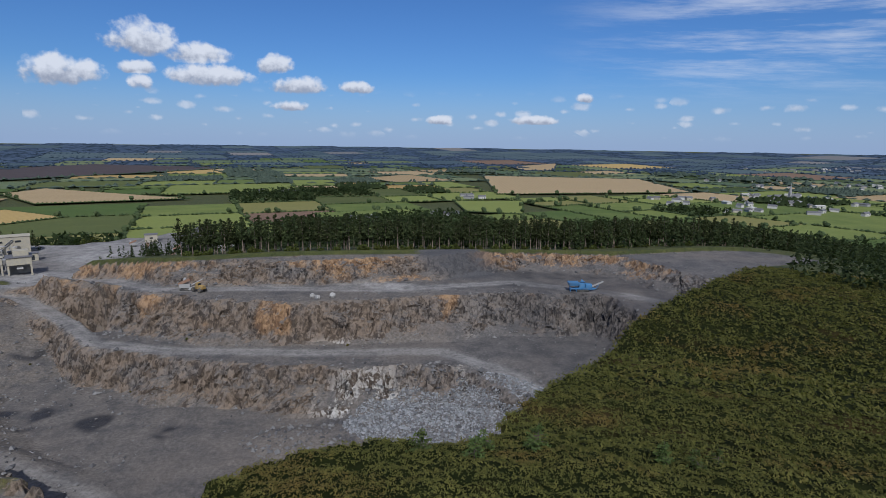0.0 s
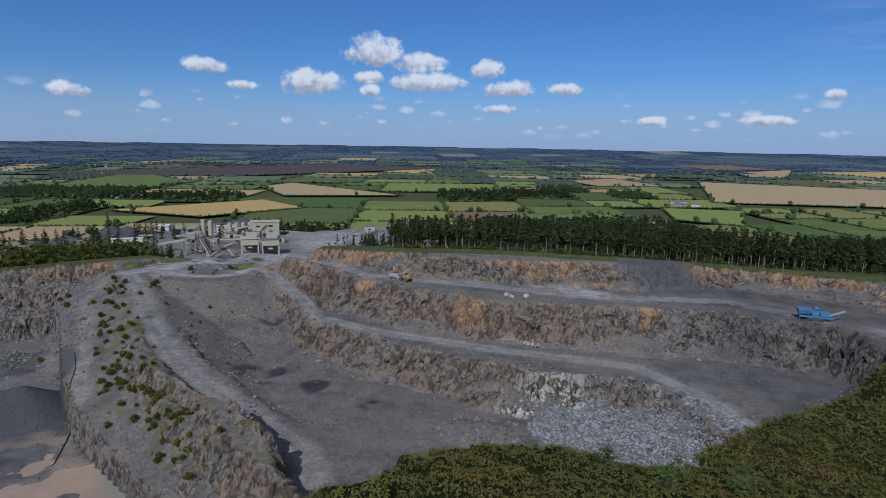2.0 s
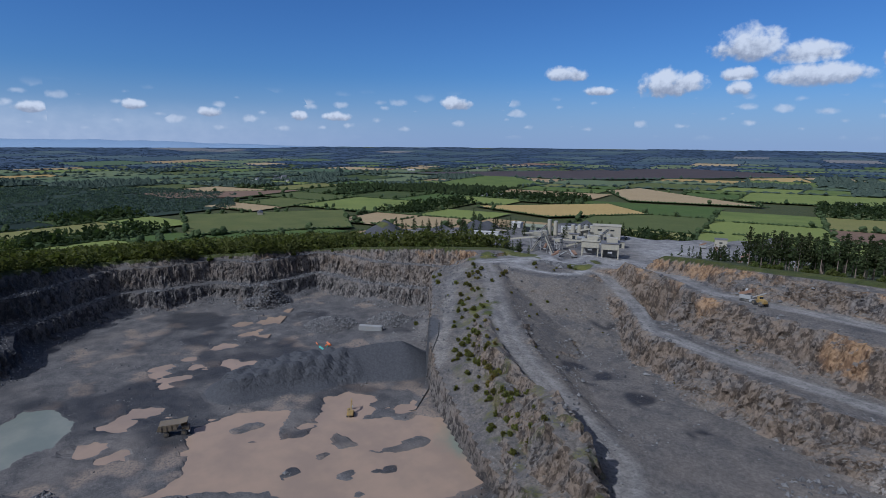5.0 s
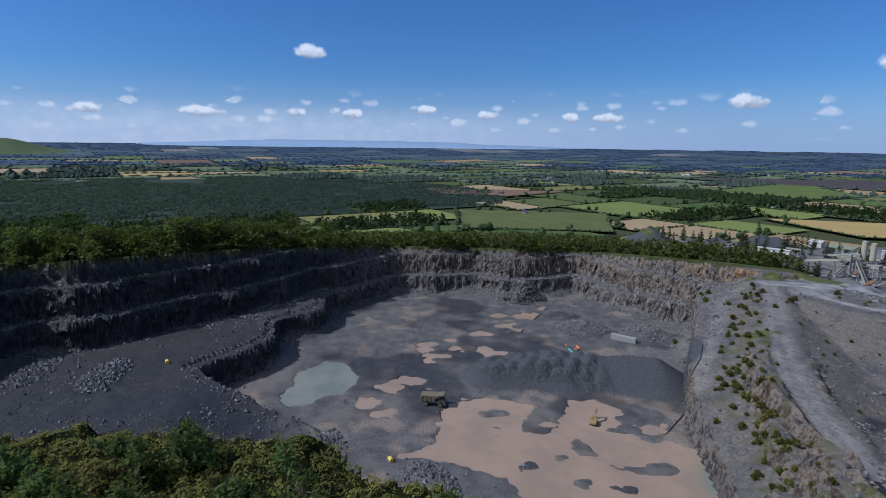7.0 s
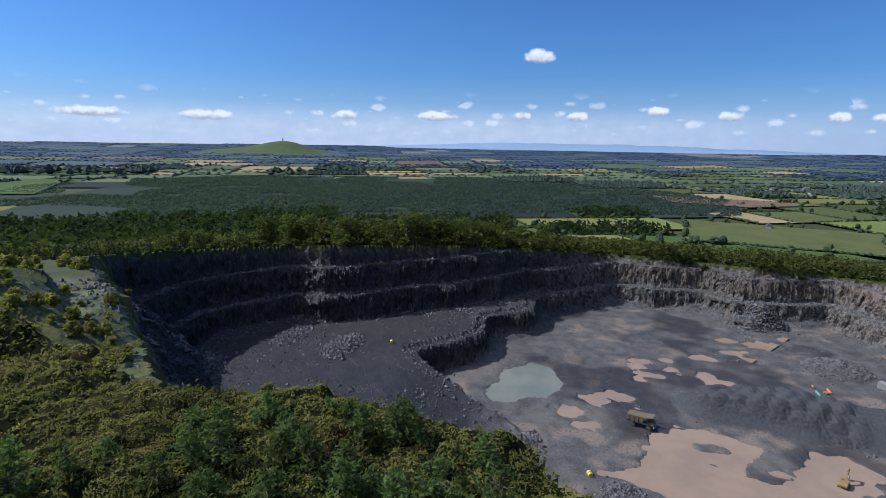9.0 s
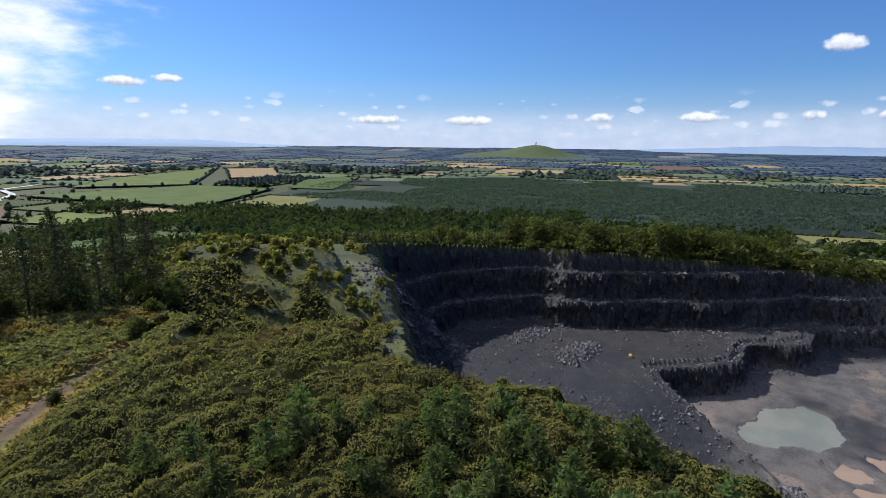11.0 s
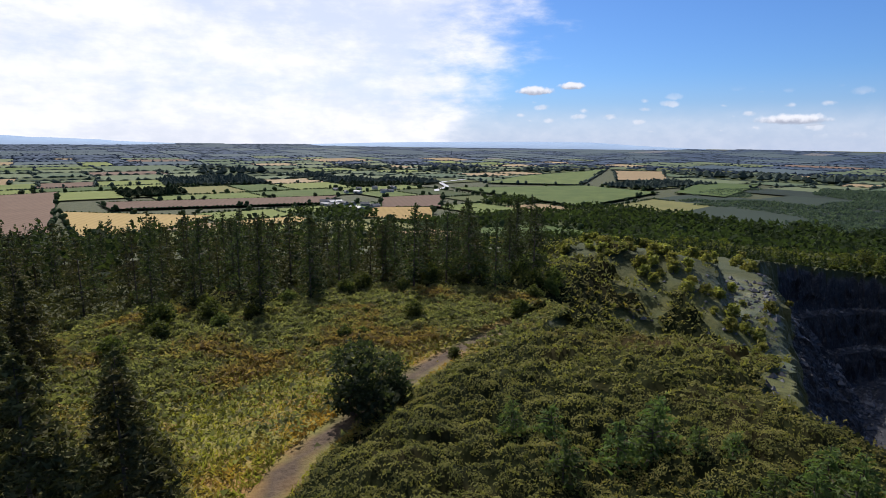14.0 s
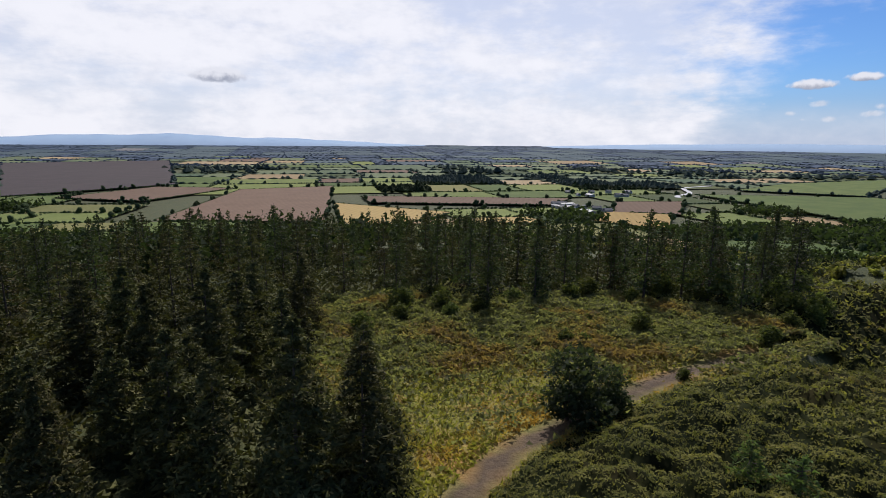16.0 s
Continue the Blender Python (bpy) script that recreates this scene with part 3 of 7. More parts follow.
def quick(x, y, foot=False):
    """Height, dug, dust, chips and slope of the finished ground, read from its grid (worked out anew beyond it)."""
    x, y = np.asarray(x, float), np.asarray(y, float)
    u, v = (x - LOOK["x0"]) / STEP, (y - LOOK["y0"]) / STEP
    inside = (u > 0) & (v > 0) & (u < 550 / STEP - 1) & (v < 455 / STEP - 1)
    i, j = np.clip(np.floor(u), 0, 550 / STEP - 1).astype(int), np.clip(np.floor(v), 0, 455 / STEP - 1).astype(int)
    s, t = np.clip(u - i, 0, 1), np.clip(v - j, 0, 1)
    i, j = i + LOOK["i0"], j + LOOK["j0"]
    out = []
    for key in ("z", "dug", "dust", "chips", "slope", "foot")[:6 if foot else 5]:
        g = LOOK[key]
        out.append(g[j, i] * (1 - s) * (1 - t) + g[j, i + 1] * s * (1 - t) + g[j + 1, i] * (1 - s) * t + g[j + 1, i + 1] * s * t)
    far = ~inside
    if far.any():
        z, _, dug, dust, chips = land(x[far], y[far])
        for k, values in enumerate((z, dug, dust, chips, 0 * z)):
            out[k][far] = values
    return out


def build_ground():
    xs, ys = spread(-350, 200, STEP, 4860), spread(-185, 270, STEP, 4860)
    gx, gy = np.meshgrid(xs, ys)
    r = np.hypot(gx, gy)
    pull = np.where(r > 4880, 4880 / np.maximum(r, 1), 1.0)
    gx, gy = gx * pull, gy * pull
    z, z0, dug, dust, chips = land(gx, gy)
    dzx, dzy = np.gradient(z, axis=1) / np.gradient(gx, axis=1).clip(0.1), np.gradient(z, axis=0) / np.gradient(gy, axis=0).clip(0.1)
    slope = np.hypot(dzx, dzy)
    near = np.hypot(gx, gy) < 450
    floor = dug * (1 - smooth(slope, 0.3, 0.8))
    rubble = np.clip(fbm(gx, gy, 22, 3, 61) + 0.5 * smooth(slope, 0.1, 0.6), 0, 1)
    z = z + near * dug * (1 - dust) * (1 - chips) * (fbm(gx, gy, 3.6, 3, 71) * (0.12 + 0.6 * rubble) * smooth(z, 20.3, 21.5) + 0.07 * vnoise(gx, gy, 2.5, 72))
    z = z - 2.2 * smooth(np.hypot(gx, gy), 540, 640)
    steep = (slope > 0.62) & (dug > 0.4) & near & (chips < 0.3) & (r > 30)
    ochre = np.exp(-np.clip(z0 - z, 0, None) / 9.0) * dug * near * (0.25 + 1.5 * fbm(gx, gy, 36, 4, 111) + 0.55 * smooth(gy, 165, 225))
    ochre = ochre + near * dug * 0.9 * smooth(fbm(gx, gy, 20, 3, 112), 0.02, 0.35) * smooth(z, 46, 49) * (1 - smooth(z, 60, 62)) * smooth(gx, -130, -110) * (1 - smooth(gx, 5, 22))
    pale = smooth(fbm(gx, gy, 28, 3, 121), -0.15, 0.25) * dug * smooth(gx, -75, -30) * (1 - smooth(z, 44, 47))
    wet_shade_mask = 0.8 * smooth(fbm(gx, gy, 26, 4, 131), 0.0, 0.35) * dug * (1 - smooth(z, 22, 25)) * near
    # dark bench floor, plus shade painted onto the western pit walls
    wet_shade_mask = wet_shade_mask + near * dug * smooth(-gx, 70, 90) * smooth(z, 21, 26) * (1 - smooth(z, 70, 84)) * np.maximum(smooth(-gy, -20, 30), 0.32 * smooth(-gx, 270, 300) * smooth(-gy, -140, -115)) * (0.95 + 0.4 * fbm(gx, gy, 18, 4, 132))
    # shade painted onto the rock round the spur and gully
    wet_shade_mask = wet_shade_mask + near * dug * smooth(-gx, 40, 60) * smooth(-gy, 45, 60) * np.maximum(smooth(slope, 0.9, 1.3), smooth(-gx, 60, 66)) * 0.9
    # darkened towards the eastern end of the road-bench face
    wet_shade_mask = wet_shade_mask + near * dug * smooth(gx, 12, 40) * smooth(z, 44, 46) * (1 - smooth(z, 58, 61)) * (0.45 + 0.6 * fbm(gx, gy, 9, 3, 134))
    steepness = smooth(slope, 0.7, 1.3) * dug * near
    foot = steepness.copy()
    for axis in (0, 1):
        foot = sum(np.roll(foot, s, axis) for s in range(-5, 6)) / 11
    foot = np.clip(foot * 2.2, 0, 1)
    brown = near * dug * smooth(gy - 0.25 * gx, 85, 110) * (1 - 0.75 * smooth(gx, -25, 20)) * (0.6 + 0.4 * smooth(gx, -235, -205)) * (1 - chips) * (0.55 + 0.45 * smooth(slope, 0.05, 0.4)) * smooth(z, 31, 33.5)
    brown = np.maximum(brown, near * dug * (1 - smooth(along(gx, gy, SPINE)[0], 9, 20)))
    puddle_rims = 1.1 * np.max([1 - smooth(np.hypot((gx - px) * 0.8, gy - py), s * 0.8, s * 0.8 + 2.5) for px, py, s in ((-149, 190, 5), (-124, 151, 9), (-100, 150, 5), (-77, 145, 3))], 0) * smooth(fbm(gx, gy, 5, 2, 133), -0.1, 0.25)
    wet_shade_mask = np.clip(wet_shade_mask + puddle_rims * near, 0, 1)
    d, _ = along(gx, gy, SPINE)
    turf = (1 - smooth(d, 9, 22)) * smooth(fbm(gx, gy, 4, 3, 141), -0.25, 0.35) * 0.5 * (1 - dust)
    spur = (1 - smooth(np.minimum(along(gx, gy, SPUR)[0], along(gx, gy, SPUR_BACK)[0]), 14, 30)) * smooth(z, 58, 68) * smooth(fbm(gx, gy, 8, 3, 147) - 0.25 * smooth(slope, 1.2, 2.0), -0.85, -0.35)
    ledge = smooth(fbm(gx, gy, 16, 3, 151), 0.25, 0.5) * (1 - smooth(slope, 0.8, 1.4)) * smooth(z, 42, 48) * smooth(gx, -100, -130)
    hollow = (1 - smooth(outline(gx, gy, GULLY), 4, 16)) * smooth(z, 66, 74) * smooth(fbm(gx, gy, 7, 3, 149) - 0.5 * smooth(slope, 0.9, 1.6), -0.6, -0.2)
    crown = (1 - smooth(along(gx, gy, SPUR)[0], 18, 28)) * smooth(z, 74, 82) * (0.75 + 0.5 * fbm(gx, gy, 5, 3, 148))
    turf = near * np.clip(turf + spur + hollow + crown + 0.8 * ledge, 0, 1)
    trail = (1 - smooth(along(gx, gy, PATH)[0] + 0.3 * vnoise(gx, gy, 2, 161), 0.5, 1.5)) * near
    silt = near * floor * (1 - smooth(z, 20.2, 20.9)) * smooth(fbm(gx, gy, 11, 4, 163) + 0.22 * (1 - smooth(outline(gx, gy, MUD_POOL), 0, 14)), 0.16, 0.42)
    masks = {"dug": dug, "dust": dust * floor, "ochre": ochre, "pale": pale, "wet_shade": wet_shade_mask, "turf": turf, "chips": chips, "trail": trail, "silt": silt, "brown": brown, "meadow": near * (1 - smooth(outline(gx, gy, CLEARING), -1, 3))}
    i = np.arange(len(ys) - 1)[:, None] * len(xs) + np.arange(len(xs) - 1)[None, :]
    faces = np.stack([i, i + 1, i + len(xs) + 1, i + len(xs)], -1).reshape(-1, 4)
    broken = steep.ravel()[faces].sum(1) >= 3
    mat = ground_material()
    verts = np.stack([gx, gy, z], -1).reshape(-1, 3)
    me = mesh_from("ground", verts, faces[~broken], mat)
    for name, values in masks.items():
        add_mask(me, name, values)
    tagged(new("ground", me), "grey crushed-stone quarry floors cut into a green hill", "ground", kind="structure")
    LOOK.update(x0=-350.0, y0=-185.0, i0=int(np.searchsorted(xs, -350.0 - 1e-6)), j0=int(np.searchsorted(ys, -185.0 - 1e-6)), z=z, dug=dug, dust=dust, chips=chips, slope=slope, foot=foot)
    # the broken rock faces, finer than the rest
    q = faces[broken]
    k = 4
    s, t = np.meshgrid(np.linspace(0, 1, k), np.linspace(0, 1, k))
    w = np.stack([(1 - s) * (1 - t), s * (1 - t), s * t, (1 - s) * t], -1).reshape(-1, 4)
    p = np.einsum("ka,nac->nkc", w, verts[q]).reshape(-1, 3)
    nx, ny = -dzx.ravel(), -dzy.ravel()
    normal = np.stack([nx, ny, np.full(nx.shape, 0.55)], 1)
    normal /= np.linalg.norm(normal, axis=1)[:, None]
    nn = np.einsum("ka,nac->nkc", w, normal[q]).reshape(-1, 3)
    calm = slope.copy()
    for axis in (0, 1):
        for step in (-1, 1):
            calm = np.minimum(calm, np.roll(slope, step, axis))
    fixed = np.zeros(gx.size, bool)
    fixed[faces[~broken].ravel()] = True
    edge = np.einsum("ka,na->nk", w, np.where(fixed[q], 0.0, 0.15 + 0.85 * smooth(calm.ravel()[q], 0.35, 0.9))).reshape(-1)
    tall = p * (1, 1, 0.55)
    bulge = 1.7 * (noise3(tall, 3.6, 601) - 0.5) + 0.9 * (noise3(tall, 1.5, 611) - 0.5) + 0.45 * (noise3(p, 0.7, 621) - 0.5) + 1.0 * vnoise(p[:, 0] + p[:, 2], p[:, 1], 9, 631)
    p = p + nn * (bulge * edge)[:, None]
    j = np.arange(k - 1)[:, None] * k + np.arange(k - 1)[None, :]
    small = np.stack([j, j + 1, j + k + 1, j + k], -1).reshape(-1, 4)
    f = (small[None] + (np.arange(len(q)) * k * k)[:, None, None]).reshape(-1, 4)
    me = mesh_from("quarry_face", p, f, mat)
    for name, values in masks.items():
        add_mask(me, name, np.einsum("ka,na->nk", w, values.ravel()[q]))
    tagged(new("quarry_face", me), "blasted grey and ochre rock faces of the quarry benches", "rock face", kind="structure")


def rubble(name, label, x, y, size, seed, mat):
    """Loose broken stones lying on the ground."""
    rng = np.random.default_rng(seed)
    z = quick(x, y)[0]
    n = len(x)
    s = size[:, None] * rng.uniform(0.6, 1.3, (n, 3)) * (1, 1, 0.8)
    v, f = repeat(octa(), np.stack([x, y, z + size * 0.2], 1), s, rng.uniform(0, 6, n), rng, 0.35)
    tagged(new(name, mesh_from(name, v, f, mat)), label, "stones", kind="stuff")


def build_stones():
    rng = np.random.default_rng(77)
    grey, n, shader = material("broken_stone")
    place = n.add("ShaderNodeNewGeometry")
    col = n.mix(place.outputs["Random Per Island"], rgb(0.038, 0.037, 0.041), rgb(0.145, 0.140, 0.140))
    n.put(shader.inputs["Base Color"], col)
    shader.inputs["Roughness"].default_value = 0.9
    m = 330000
    x, y = rng.uniform(-345, 110, m), rng.uniform(-165, 260, m)
    x, y = x[:m], y[:m]
    z, dug, dust, chips, slope, foot = quick(x, y, True)
    heap = np.max([np.clip(1.15 - ((x - px) / w) ** 2 - ((y - py) / d) ** 2, 0, 1) for px, py, w, d, _h in ROCK_HEAPS], 0)
    toe = smooth(slope, 0.12, 0.5) * (1 - smooth(slope, 1.0, 1.8))
    west = smooth(-x, 70, 110)
    want = np.clip(0.008 + 0.14 * toe + 0.55 * foot * (slope < 1.0) * (0.5 + 0.5 * west) + 0.16 * smooth(fbm(x, y, 14, 3, 701), 0.2, 0.55) * (1 + west * (z > 28)) + 0.22 * west * (z > 28) * smooth(fbm(x, y, 20, 3, 702), -0.1, 0.35) + 1.0 * (heap > 0.05), 0, 1)
    want = want * np.where((x > -60) & (heap > 0.02), 0.3, np.where((x > -190) & (y > 95), 0.45, 1.0))
    ok = (dug > 0.6) & ((slope < 0.85) | (heap > 0.05)) & (dust < 0.3) & (chips < 0.3) & (rng.uniform(size=m) < want * (0.25 + 0.75 * smooth(along(x, y, SPINE)[0], 8, 18))) & (z > 19.95)
    x, y, heap, toe = x[ok], y[ok], heap[ok], toe[ok]
    size = np.clip(rng.lognormal(-1.25, 0.42, len(x)) * (1 + 0.35 * (heap > 0.05) + (0.35 * foot[ok] + 0.1 * (z[ok] > 28)) * smooth(-x, 60, 100)), 0.14, 1.3)
    bluish, n, shader = material("fresh_stone")
    place = n.add("ShaderNodeNewGeometry")
    n.put(shader.inputs["Base Color"], n.mix(place.outputs["Random Per Island"], rgb(0.070, 0.073, 0.080), rgb(0.215, 0.220, 0.232)))
    shader.inputs["Roughness"].default_value = 0.9
    k = 13000
    a, u = rng.uniform(0, 6.283, k), np.sqrt(rng.uniform(0, 1, k))
    fx, fy = 3 + 31 * u * np.cos(a), 149 + 17 * u * np.sin(a)
    fine = quick(fx, fy)[4] < 1.0
    rubble("blasted_stones", "freshly blasted pale blue-grey stones heaped below the face", fx[fine], fy[fine], np.clip(rng.lognormal(-1.5, 0.5, fine.sum()), 0.12, 0.9), 79, bluish)
    rubble("loose_stones", "loose angular grey stones over the quarry floors", x, y, size, 78, grey)


def water(name, corners, level, mat, label):
    """A still pool: a flat sheet whose shore is where the ground rises out of it."""
    bm = bmesh.new()
    bm.faces.new([bm.verts.new((x, y, level)) for x, y in corners])
    me = bpy.data.meshes.new(name)
    bm.to_mesh(me), bm.free()
    me.materials.append(mat)
    tagged(new(name, me), label, "pool", kind="structure")


def grown(corners, by):
    cx, cy = sum(c[0] for c in corners) / len(corners), sum(c[1] for c in corners) / len(corners)
    return [(cx + (x - cx) * by, cy + (y - cy) * by) for x, y in corners]


def water_material(name, col, other, clear=None):
    mat, n, shader = material(name)
    pos = n.add("ShaderNodeNewGeometry").outputs["Position"]
    tint = n.mix(n.ramp(n.noise(pos, 0.05, 4, 0.6).outputs[0], 0.35, 0.65), rgb(*col), rgb(*other))
    if clear:
        # the corner below the spine has settled to a milky green
        away = n.add("ShaderNodeVectorMath", i0=pos, i1=(-130.0, 107.0, 19.7))
        away.operation = "DISTANCE"
        away = n.math("ADD", away.outputs["Value"], n.math("MULTIPLY", n.noise(pos, 0.12, 4, 0.6).outputs[0], 14.0))
        tint = n.mix(n.ramp(away, 24.0, 15.0), tint, rgb(*clear))
    n.put(shader.inputs["Base Color"], tint)
    shader.inputs["Roughness"].default_value = 0.22
    shader.inputs["Specular IOR Level"].default_value = 0.16
    bumped(n, shader, n.noise(pos, 1.5, 2, 0.5).outputs[0], 0.05, 0.05)
    return mat


def build_water():
    mud, milky = water_material("muddy_water", (0.275, 0.196, 0.142), (0.225, 0.165, 0.125), (0.155, 0.165, 0.135)), water_material("milky_water", (0.185, 0.185, 0.155), (0.14, 0.15, 0.13))
    water("water", [(-100, 30), (-120, 20), (-150, 5), (-184, -6), (-200, -2), (-222, 6), (-262, 15), (-312, 70), (-312, 112), (-250, 70), (-196, 88), (-160, 106), (-140, 118), (-100, 100)],
          19.70, mud, "shallow muddy brown pools on the quarry floor")
    water("water", grown(GREY_POOL, 1.25), 19.72, milky, "milky grey-green pool on the quarry floor")


STEP = 1.3
build_ground()
build_water()

# ---------------------------------------------------------------- helpers for many small shapes
def part(name, me, parent=None, label=""):
    ob = new(name, me)
    if parent:
        ob.parent = parent
    if label:
        ob["label"] = label
    return ob


def octa():
    v = np.array([(1, 0, 0), (0, 1, 0), (-1, 0, 0), (0, -1, 0), (0, 0, 1), (0, 0, -0.6)], float)
    f = np.array([(0, 1, 4), (1, 2, 4), (2, 3, 4), (3, 0, 4), (1, 0, 5), (2, 1, 5), (3, 2, 5), (0, 3, 5)])
    return v, f


def icosa():
    p = (1 + 5 ** 0.5) / 2
    v = np.array([(-1, p, 0), (1, p, 0), (-1, -p, 0), (1, -p, 0), (0, -1, p), (0, 1, p), (0, -1, -p), (0, 1, -p), (p, 0, -1), (p, 0, 1), (-p, 0, -1), (-p, 0, 1)], float)
    f = np.array([(0, 11, 5), (0, 5, 1), (0, 1, 7), (0, 7, 10), (0, 10, 11), (1, 5, 9), (5, 11, 4), (11, 10, 2), (10, 7, 6), (7, 1, 8), (3, 9, 4), (3, 4, 2),
                  (3, 2, 6), (3, 6, 8), (3, 8, 9), (4, 9, 5), (2, 4, 11), (6, 2, 10), (8, 6, 7), (9, 8, 1)])
    return v / np.linalg.norm(v[0]), f


def cone(sides=6):
    a = np.arange(sides) * 2 * np.pi / sides
    v = np.concatenate([np.stack([np.cos(a), np.sin(a), 0 * a], 1), [(0, 0, 1.0)]])
    f = np.array([(i, (i + 1) % sides, sides) for i in range(sides)])
    return v, f


def repeat(shape, places, scales, turns, rng, jitter=0.0):
    """Many copies of one small shape in one pair of arrays."""
    v, f = shape
    places, scales, turns = np.asarray(places, float), np.asarray(scales, float), np.asarray(turns, float)
    n = len(places)
    vv = np.repeat(v[None], n, 0)
    if jitter:
        vv = vv * (1 + jitter * rng.uniform(-1, 1, vv.shape[:2] + (1,)))
    vv = vv * scales[:, None, :]
    c, s = np.cos(turns)[:, None], np.sin(turns)[:, None]
    vv = np.stack([vv[..., 0] * c - vv[..., 1] * s, vv[..., 0] * s + vv[..., 1] * c, vv[..., 2]], -1) + places[:, None, :]
    ff = f[None] + (np.arange(n) * len(v))[:, None, None]
    return vv.reshape(-1, 3), ff.reshape(-1, f.shape[1])


def join(pairs):
    vs, fs, k = [], [], 0
    for v, f in pairs:
        if len(v):
            vs.append(v), fs.append(f + k)
            k += len(v)
    return np.concatenate(vs), np.concatenate(fs)


def leaves_at(points, size, rng, up=0.35, thin=0.45):
    """One small pointed leaf spray (a triangle) at each point, turned at random but leaning upwards."""
    n = len(points)
    a = rng.normal(size=(n, 3))
    a[:, 2] = a[:, 2] * 0.6 + up
    a /= np.linalg.norm(a, axis=1)[:, None]
    b = np.cross(a, rng.normal(size=(n, 3)))
    b /= np.linalg.norm(b, axis=1)[:, None] + 1e-9
    s = (np.asarray(size) * rng.uniform(0.6, 1.35, n))[:, None]
    p = np.asarray(points)
    v = np.stack([p - b * s * thin - a * s * 0.3, p + b * s * thin - a * s * 0.3, p + a * s], 1).reshape(-1, 3)
    return v, np.arange(3 * n).reshape(-1, 3)


def leaves_on(points, normals, size, rng, lift=0.4, thin=0.42):
    """Short tufts that lie over a rounded bush: each leans along the surface and a little out of it."""
    n = len(points)
    out = normals + rng.normal(0, 0.28, (n, 3))
    out /= np.linalg.norm(out, axis=1)[:, None]
    a = np.cross(out, rng.normal(size=(n, 3)))
    a = a / (np.linalg.norm(a, axis=1)[:, None] + 1e-9) + lift * out
    b = np.cross(a, out)
    b /= np.linalg.norm(b, axis=1)[:, None] + 1e-9
    s = (np.asarray(size) * rng.uniform(0.6, 1.35, n))[:, None]
    v = np.stack([points - b * s * thin - a * s * 0.4, points + b * s * thin - a * s * 0.4, points + a * s], 1).reshape(-1, 3)
    return v, np.arange(3 * n).reshape(-1, 3)


def leaf_material(name, dark, light, dry=None, rough=0.55, scale=0.12, glow=0.4, north=0.0):
    mat, n, shader = material(name)
    place = n.add("ShaderNodeNewGeometry")
    big = n.noise(place.outputs["Position"], scale, 4, 0.6).outputs[0]
    each = place.outputs["Random Per Island"]
    clump = n.noise(place.outputs["Position"], scale * 7, 2, 0.5).outputs[0]
    col = n.mix(n.math("ADD", n.math("MULTIPLY", each, 0.55), n.math("MULTIPLY", n.ramp(clump, 0.35, 0.65), 0.45)), rgb(*dark), rgb(*light))
    if north:
        # browner on the northern slope
        side = n.add("ShaderNodeSeparateXYZ", Vector=place.outputs["Position"]).outputs[1]
        big = n.math("ADD", n.math("SUBTRACT", big, 0.06), n.math("MULTIPLY", n.ramp(side, 0.0, 50.0), north))
    if north:
        col = n.mix(n.math("MULTIPLY", n.ramp(side, 5.0, 45.0), 0.6), col, rgb(*[c * 0.85 for c in dark]))
    if dry:
        col = n.mix(n.math("MULTIPLY", n.ramp(n.math("ADD", big, n.math("MULTIPLY", each, 0.12)), 0.56, 0.76), 0.8), col, rgb(*dry))
    other = n.add("ShaderNodeObjectInfo").outputs["Random"]
    tint = n.add("ShaderNodeHueSaturation", Color=col, Value=n.math("ADD", 0.75, n.math("MULTIPLY", other, 0.5)), Hue=n.math("ADD", 0.485, n.math("MULTIPLY", other, 0.03)))
    n.put(shader.inputs["Base Color"], tint)
    shader.inputs["Roughness"].default_value = rough + 0.2
    shader.inputs["Specular IOR Level"].default_value = 0.08
    thin = n.add("ShaderNodeBsdfTranslucent", Color=n.mix(1.0, tint.outputs[0], rgb(1.5, 1.6, 0.8), "MULTIPLY"))
    blend = n.add("ShaderNodeMixShader", i0=glow, i1=shader, i2=thin)
    out = [o for o in n.tree.nodes if o.bl_idname == "ShaderNodeOutputMaterial"][0]
    n.put(out.inputs["Surface"], blend)
    return mat


def plain_material(name, col, other=None, scale=0.5, rough=0.8, metal=0.0, bump=0.0):
    mat, n, shader = material(name)
    pos = n.add("ShaderNodeNewGeometry").outputs["Position"]
    spot = n.noise(pos, scale, 5, 0.65).outputs[0]
    n.put(shader.inputs["Base Color"], n.mix(n.ramp(spot, 0.35, 0.7), rgb(*col), rgb(*(other or [c * 0.7 for c in col]))))
    shader.inputs["Roughness"].default_value, shader.inputs["Metallic"].default_value = rough, metal
    if bump:
        bumped(n, shader, n.noise(pos, scale * 6, 4, 0.6).outputs[0], 0.7, bump)
    return mat


build_stones()


